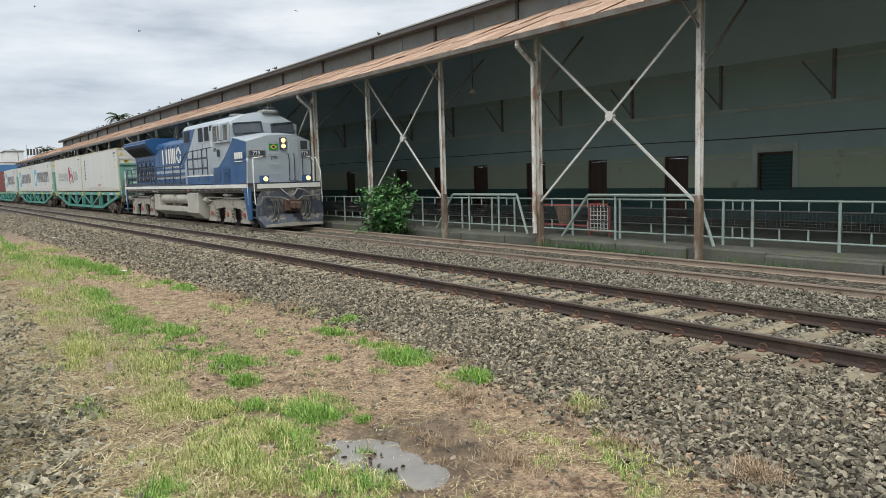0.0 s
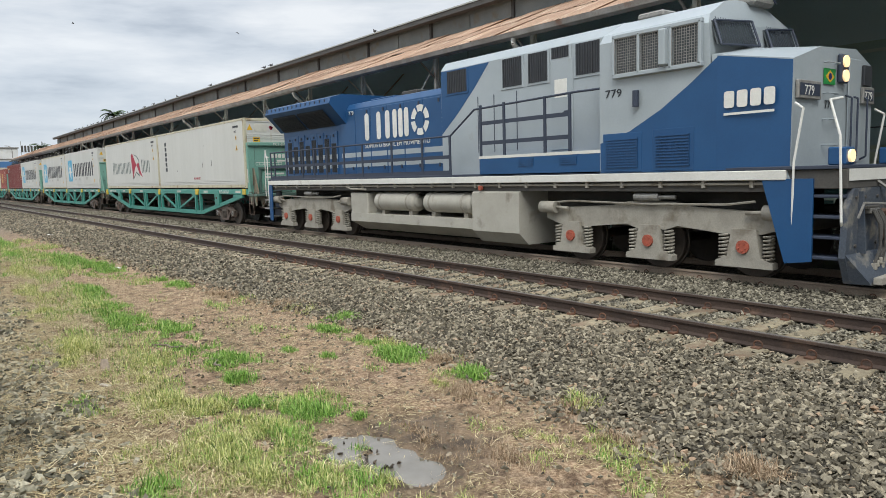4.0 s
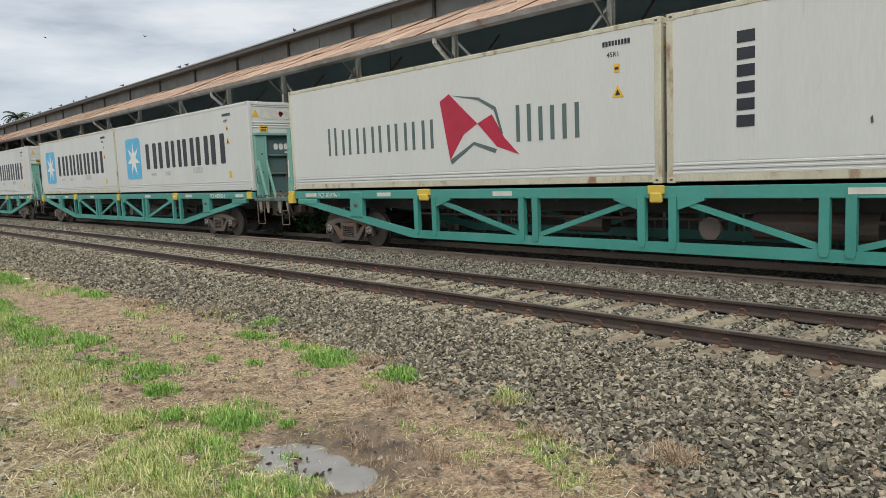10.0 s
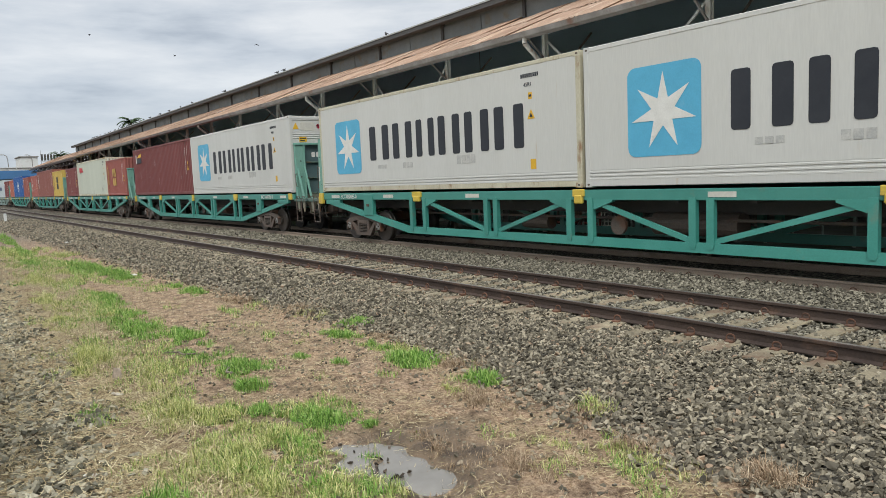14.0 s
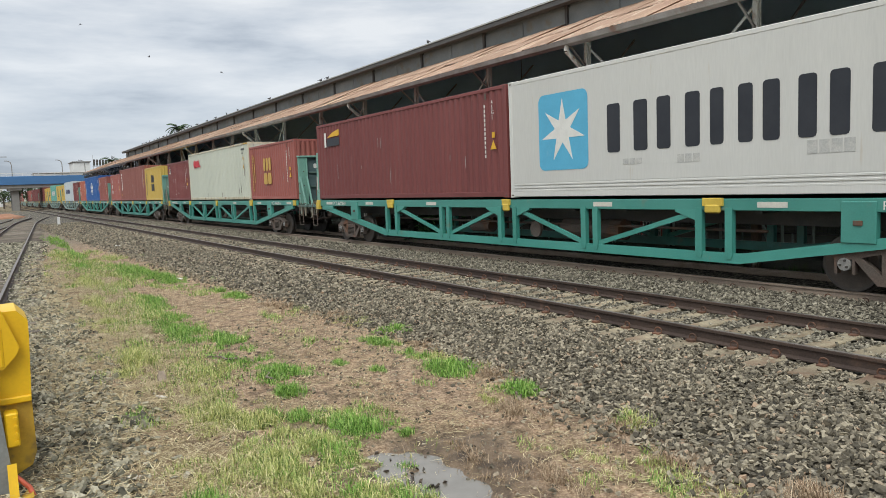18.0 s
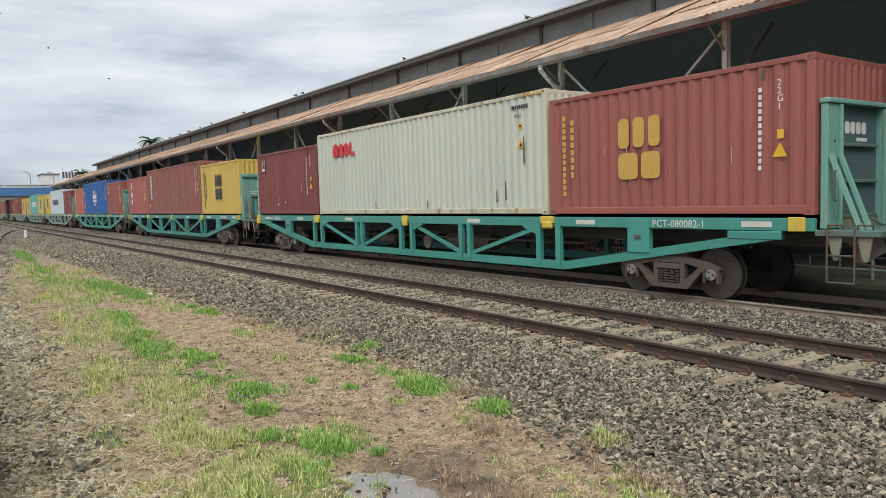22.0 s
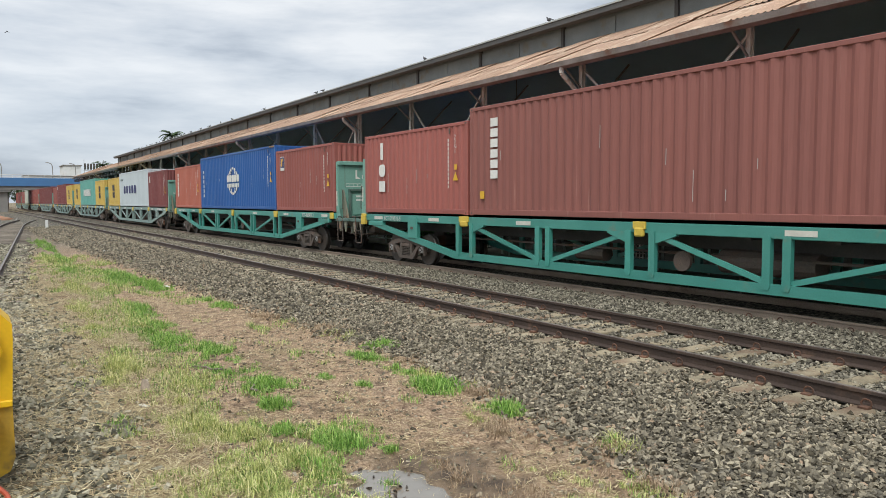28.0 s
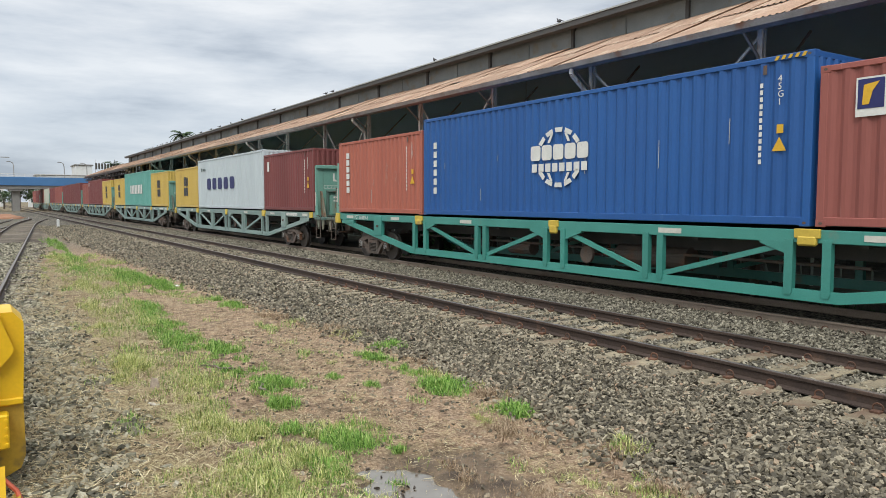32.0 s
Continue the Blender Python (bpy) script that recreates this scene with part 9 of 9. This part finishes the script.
def track_machine():
    yel = mat("chipped_safety_yellow", (0.78, 0.47, 0.015), (0.7, 0.41, 0.012), 0.4, 0, 1.5, 0.06, 0.03, dirt=(0.3, 0.18, 0.05), amount=0.16, dscale=4.0)
    low = mat("grimy_safety_yellow", (0.6, 0.37, 0.03), (0.42, 0.26, 0.04), 0.55, 0, 3, 0.15, 0.05, dirt=(0.12, 0.09, 0.05), amount=0.5, dscale=5.0)
    t = thing("track_machine", "yellow track maintenance machine standing on the siding", "rail machine", at=(-6.2, -1.0, 0))
    w = Shape()
    w.prism([(-0.2, 0.42), (1.25, 0.42), (1.27, 0.9), (1.27, 1.02), (1.2, 1.1), (-0.2, 1.1)], "x", -0.5, 0.0)
    part("wing_top", w, yel, t, "smooth yellow upper wing panel")
    w2 = Shape()
    w2.prism([(0.9, 0.415), (1.25, 0.415), (1.255, 0.0), (1.22, -0.1), (1.12, -0.15), (0.95, -0.12), (0.9, 0.0)], "x", -0.5, -0.01)
    part("wing_bottom", w2, low, t, "scuffed yellow lower wing panel")
    part("wing_rib", Shape().box(-0.005, 0.03, 1.0, 1.25, 0.4, 0.45, 0.008), yel, t)
    p = Shape()
    p.prism([(0.4, 1.25), (1.03, 1.23), (1.1, 1.12), (1.2, 0.83), (1.18, 0.78), (1.09, 0.68), (0.4, 0.66)], "x", 0.03, 0.06)
    part("guard_plate", p, yel, t, "yellow cut-corner guard plate")
    part("plate_hinge", Shape().cyl((0.05, 1.08, 0.7), (0.05, 1.08, 0.98), 0.02, 8), yel, t)
    part("side_bar", Shape().prism([(0.9, 0.9), (1.02, 0.66), (1.08, -0.1), (1.06, -0.6), (0.9, -0.6)], "x", 0.1, 0.16), mat("grey_bar", (0.3, 0.31, 0.3), None, 0.5, 0.3, 4, 0.15, 0.05), t)
    br = Shape()
    br.box(0.0, 0.14, 1.06, 1.15, 0.1, 0.36, 0.012)
    part("bracket", br, yel, t)
    for z in (0.14, 0.2, 0.26, 0.32):
        part("bolt", Shape().cyl((0.14, 1.13, z), (0.165, 1.13, z), 0.014, 6), yel, t)
    part("step_bracket", Shape().prism([(1.05, -0.28), (1.2, -0.2), (1.18, -0.26), (1.07, -0.36)], "x", 0.2, 0.4), low, t)
    part("step_arm", Shape().beam((0.2, 1.08, 0.0), (0.3, 1.08, -0.28), 0.06, 0.04), yel, t)
    part("red_lever", Shape().tube([(0.2, 1.07, -0.06), (0.26, 1.18, -0.18), (0.3, 1.2, -0.24)], 0.018), mat("red_lever_paint", (0.5, 0.1, 0.05), None, 0.5, 0, 8, 0.2, 0.05), t)
    part("body", Shape().box(-5.0, -0.5, -1.35, 0.95, 0.35, 1.0, 0.05), yel, t)
    part("engine_cover", Shape().box(-4.5, -2.0, -1.2, 0.5, 1.0, 1.15, 0.06), yel, t)
    for x in (-1.2, -4.2):
        wh = Shape()
        for y in (-0.55, 1.1):
            wh.cyl((x, y - 0.75 + 0.06 * -x, 0.18), (x, y - 0.63 + 0.06 * -x, 0.18), 0.31, 20)
        part("wheelset", wh, M_WHEEL, t)


track_machine()

# ---- far end of the yard: bridge, lamps, buildings, trees ----
M_BRIDGE = mat("blue_bridge_paint", (0.06, 0.17, 0.36), (0.055, 0.15, 0.31), 0.6, 0, 0.3, 0.1, 0.0, dirt=(0.1, 0.15, 0.27), amount=0.25, dscale=0.4)
M_CONC = mat("grey_bridge_concrete", (0.27, 0.26, 0.24), (0.22, 0.21, 0.2), 0.9, 0, 0.6, 0.15, 0.1)
M_FARWHITE = mat("white_building_render", (0.66, 0.66, 0.64), (0.6, 0.6, 0.58), 0.8, 0, 0.2, 0.08, 0.0, dirt=(0.5, 0.49, 0.46), amount=0.25, dscale=0.3)
br = thing("road_bridge", "blue steel road bridge on concrete piers over the tracks", "bridge", at=(-176, 0, -1.7))
part("girder", Shape().box(-0.3, 0.3, -70, 80, 6.9, 8.7, 0.05), M_BRIDGE, br, "blue girder face")
part("girder", Shape().box(-9.3, -8.7, -70, 80, 6.9, 8.7, 0.05), M_BRIDGE, br)
part("deck", Shape().box(-9.0, 0.0, -70, 80, 6.2, 7.4), M_CONC, br)
for y in (6.4, -14, 26, -34):
    part("pier", Shape().box(-6.5, -1.0, y - 0.7, y + 0.7, 1.3, 6.2, 0.05), M_CONC, br)
    part("pier_cap", Shape().box(-7.5, -0.2, y - 1.3, y + 1.3, 5.7, 6.25, 0.05), M_CONC, br)
part("guard_rail", Shape().box(-0.1, 0.05, -70, 80, 9.3, 9.4).box(-0.1, 0.05, -70, 80, 8.95, 9.02), M_FARWHITE, br)
for i in range(50):
    part("rail_post", Shape().box(-0.08, 0.03, -70 + i * 3, -69.9 + i * 3, 8.7, 9.35), M_FARWHITE, br)
for y, z in ((6.2, 11.9), (15.7, 12.0), (20.2, 11.9), (-8, 11.9)):
    l = thing("street_lamp", "tall curved street lamp on the road bridge", "street lamp", "street lamps", at=(-177, y, 7.0))
    part("pole", Shape().tube([(0, 0, -0.4), (0, 0, z - 9.6), (0, -0.15, z - 8.9), (0, -0.7, z - 8.6)], 0.09, 6), M_HUB, l)
    part("lamp_head", Shape().box(-0.15, 0.15, -1.3, -0.7, z - 8.68, z - 8.52, 0.04), M_HUB, l)


def block(x, y0, y1, z, d, label, rows, cols, sill=1.2, m=None):
    b = thing("far_building", label, "building", "far buildings", at=(x, y0, -0.35))
    w = y1 - y0
    part("wall", Shape().box(-d, 0, 0, w, 0, z + 0.35, 0.05), m or M_FARWHITE, b)
    part("roof", Shape().box(-d - 0.3, 0.3, -0.3, w + 0.3, z + 0.35, z + 0.7, 0.05), M_CONC, b)
    for r in range(rows):
        for c_ in range(cols):
            y = w * (c_ + 0.5) / cols
            zz = sill + (z - sill) * (r + 0.2) / rows
            part("window", Shape().box(-0.02, 0.04, y - 0.6, y + 0.6, zz, zz + 1.2, 0.02), M_GLASS, b)


block(-262, 26.5, 31.5, 13.6, 12, "white windowless block rising behind the bridge", 0, 0)
block(-240, 14.0, 28.0, 9.4, 10, "long low white building behind the bridge", 2, 7)
block(-300, 15.0, 27.0, 9.0, 10, "white building with small windows seen under the bridge", 3, 5)
block(-330, -12.0, 8.0, 8.0, 10, "pale far building beyond the yard", 2, 6)
block(-258, 31.0, 40.0, 10.3, 8, "white flat-roofed building with a rooftop sign", 2, 4)
sg = thing("roof_sign", "dark letter blocks of a rooftop sign", "sign", at=(-258, 31.5, 13.6))
part("frame", Shape().box(-0.1, 0.0, 0.2, 6.6, -1.6, -1.5).box(-0.1, 0.0, 0.4, 0.5, -3, 2).box(-0.1, 0, 6.2, 6.3, -3, 2), M_HUB, sg)
for i in range(7):
    part("letter_block", Shape().box(0.0, 0.2, 0.4 + 0.88 * i, 1.0 + 0.88 * i, -1.3, 0.7 - 0.03 * i), M_UNDER, sg)
bw = thing("parked_blue_wagon", "parked blue railway coach beyond the bridge", "railcar", at=(-196, 1.4, -0.1))
part("body", Shape().box(-18, 0, -1.5, 1.5, 1.0, 3.9, 0.15), M_BRIDGE, bw)
part("roof", Shape().prism([(-1.5, 3.85), (-1.1, 4.2), (1.1, 4.2), (1.5, 3.85)], "x", -18, 0), M_HUB, bw)
for i in range(5):
    part("window", Shape().box(-16.5 + 3.3 * i, -15 + 3.3 * i, 1.49, 1.53, 2.3, 3.2), M_GLASS, bw)
for x in (-3, -15):
    part("bogie", Shape().box(x - 1.2, x + 1.2, -1.2, 1.2, -0.1, 1.0, 0.1), M_UNDER, bw)
dh = Shape()
for i in range(5):
    dh.cyl((-112 + 3 * i, 2.2 + 0.5 * (i % 3), -0.4), (-112 + 3 * i, 2.2 + 0.5 * (i % 3), 0.1 + 0.15 * (i % 2)), 2.6, 14, 0.4)
tagged(new("earth_mound", dh.mesh("earth_mound", mat("orange_earth", (0.36, 0.19, 0.11), (0.28, 0.14, 0.085), 0.95, 0, 1.5, 0.3, 0.5), True)), "low mound of bare orange earth by the tracks", "mound", kind="structure")
mp = new("marker_post", Shape().box(-0.1, 0.1, -0.1, 0.1, 0, 0.75, 0.03).mesh("marker_post", M_FARWHITE))
mp.location = (-66, 5.3, -0.3)
tagged(mp, "short white marker post beside the turnout", "post")
gm = thing("signal_mast", "thin steel mast with a crossarm beside the yard", "mast", at=(-168, 3.0, -0.3))
part("pole", Shape().cyl((0, 0, 0), (0, 0, 11.5), 0.12, 8), M_HUB, gm)
part("crossarm", Shape().box(-0.06, 0.06, -2.2, 2.2, 10.9, 11.05), M_HUB, gm)


def tree(x, y, h, r, seed, label, n=900):
    rg = np.random.default_rng(seed)
    t = thing("tree", label, "tree", "far trees", at=(x, y, -0.35))
    tr = Shape().cyl((0, 0, 0), (0.1, 0, h * 0.5), 0.22, 8, 0.14)
    for k in range(5):
        a = 2.4 * k
        tr.cyl((0.1, 0, h * (0.35 + 0.04 * k)), (r * 0.5 * math.cos(a), r * 0.5 * math.sin(a), h * 0.72), 0.08, 6, 0.03)
    part("trunk", tr, M_BARK, t)
    leaves("crown", rg, n, (0, 0, h * 0.68), (r * 0.9, r * 0.9, h * 0.3), 0.55, M_FARLEAF, t)


for i, (x, y, h, r) in enumerate(((-236, 9.5, 7.0, 2.6), (-238, 13.0, 6.2, 2.4), (-232, 5.5, 5.6, 2.4), (-245, 1.0, 6.5, 3.0), (-228, 16.5, 5.2, 2.0), (-250, -4, 6.5, 3.0))):
    tree(x, y, h, r, 100 + i, "dull green leafy tree beyond the tracks")


def palm(x, y, h, seed, reach=2.3):
    rg = random.Random(seed)
    t = thing("palm_tree", "tall palm with drooping dark fronds behind the shed", "palm tree", "palms", at=(x, y, -0.35))
    part("trunk", Shape().tube([(0, 0, 0), (0.1, 0, h * 0.5), (0.05, 0.05, h)], 0.2, 10), M_BARK, t)
    for k in range(26):
        a, el = 2.4 * k, rg.uniform(0.1, 1.15)
        f = Shape()
        L, px, pz, spine = reach * rg.uniform(0.8, 1.1), 0.0, 0.0, []
        for i in range(9):
            spine.append((px, pz))
            px += L / 8 * math.cos(el)
            pz += L / 8 * math.sin(el)
            el -= 0.2
        ca, sa = math.cos(a), math.sin(a)
        for i in range(1, 9):
            (x0, z0), (x1, z1) = spine[i - 1], spine[i]
            wv = 0.5 * math.sin(math.pi * (i + 0.6) / 10)
            for sd in (-1, 1):
                for q in (0.1, 0.35, 0.6, 0.85):
                    bx, bz = x0 + (x1 - x0) * q, z0 + (z1 - z0) * q
                    tx, tz, ty = bx + 0.22, bz - 0.16, sd * wv
                    pts = [(bx - 0.03, 0, bz), (bx + 0.09, 0, bz), (tx, ty, tz)]
                    f.add([(p * ca - q_ * sa, p * sa + q_ * ca, h + r_) for p, q_, r_ in pts], [(0, 1, 2)])
        f.tube([(p * ca, p * sa, h + q) for p, q in spine], 0.025, 4)
        part("frond", f, M_FARLEAF, t)


palm(-130, 30.0, 13.6, 1)
palm(-214, 31.0, 12.0, 2, 3.0)

# ---- birds on the roof ridge and in the air ----
BIRDS = []
M_BIRD = mat("dark_pigeon_feather", (0.06, 0.06, 0.065), (0.09, 0.09, 0.095), 0.7, 0, 10, 0.2, 0.0)


def perched():
    s = Shape()
    s.add([(0.16 * math.cos(a) * w, 0.07 * math.sin(a) * w, z) for z, w in ((0.03, 0.4), (0.09, 1.0), (0.15, 0.9), (0.2, 0.4)) for a in (2 * math.pi * i / 8 for i in range(8))],
          [(8 * k + i, 8 * k + (i + 1) % 8, 8 * k + 8 + (i + 1) % 8, 8 * k + 8 + i) for k in range(3) for i in range(8)] + [tuple(range(7, -1, -1)), tuple(range(24, 32))])
    s.cyl((0.1, 0, 0.17), (0.14, 0, 0.27), 0.045, 8, 0.03)
    s.prism([(-0.1, 0.1), (-0.3, 0.04), (-0.3, 0.07), (-0.1, 0.16)], "y", -0.03, 0.03)
    s.cyl((0, 0.02, 0), (0, 0.02, 0.05), 0.01, 4)
    return s.mesh("roosting_bird", M_BIRD)


pb = perched()
rb = random.Random(4)
for x in [-85, -83.5, -82.2, -80, -78.8, -77, -75, -74.2, -72, -70, -68.5, -66, -63, -60, -57.2, -54, -47, -38.2, -37.6, -27.0, -92, -91, -89.5, -88, -18.5]:
    o = new("roosting_bird", pb)
    o.matrix_basis = pose(x + rb.uniform(-0.3, 0.3), 16.955, 8.06, 0, 0, rb.choice((0, 180, 90, 200))) @ Matrix.Scale(0.62, 4)
    tagged(o, "small dark pigeon perched on the roof edge", "bird", "roosting birds")


def flying_bird():
    b = thing("flying_bird", "dark pigeon gliding over the yard", "bird", "flying birds")
    part("body", Shape().cyl((-0.14, 0, 0), (0.02, 0, 0), 0.02, 8, 0.05).cyl((0.02, 0, 0), (0.16, 0, 0.01), 0.05, 8, 0.02), M_BIRD, b)
    wings = []
    for sd in (-1, 1):
        w = Shape()
        w.prism([(0.07, 0), (0.05, sd * 0.17), (-0.02, sd * 0.34), (-0.05, sd * 0.17), (-0.07, 0)], "z", -0.006, 0.006)
        wings.append((part("wing", w, M_BIRD, b), sd))
    return b, wings


def circling(cx, cy, cz, rx, ry, period, phase):
    def at(t):
        a = 2 * math.pi * (t / period + phase)
        return (cx + rx * math.cos(a), cy + ry * math.sin(a), cz + 1.5 * math.sin(2 * a))
    return at


for k in range(7):
    bird, wings = flying_bird()
    BIRDS.append((bird, wings, circling(-62 - 4 * k, 14 + 2.5 * (k % 3), 17 + 1.6 * k, 26 - k, 16, 46 + 5 * k, 0.13 * k), 40 * k))


def motions():
    """Keys everything that travels with the train."""
    steps = [0, 1, 2, 3.5, 5, 7, 9, 11, 13, 15, 17, 19, 21, 23, 25, 27, 29, 30.5, 32]
    for ob, dx, z in MOVERS:
        walk(ob, [(t, pose(travel(t) + dx, TRAIN_Y, z)) for t in steps])
    for k, (b, wings, at, speed) in enumerate(BIRDS):
        ways = [(t, Vector(at(t)), Vector(at(t + 0.1)) - Vector(at(t))) for t in range(0, 33, 2)]
        walk(b, [(t, pose(*p, 0, 0, math.degrees(math.atan2(d.y, d.x)))) for t, p, d in ways])
        for w, sd in wings:
            walk(w, [(i / 5, pose(0, 0, 0, sd * (32 if (i + k) % 2 else -20), 0, 0)) for i in range(161)])
    for ob, x, z, r in SPINNERS:
        turns = [math.degrees(travel(i / 10) / r) for i in range(321)]
        walk(ob, [(i / 10, pose(x, 0, z, 0, a, 0)) for i, a in enumerate(turns)])


motions()
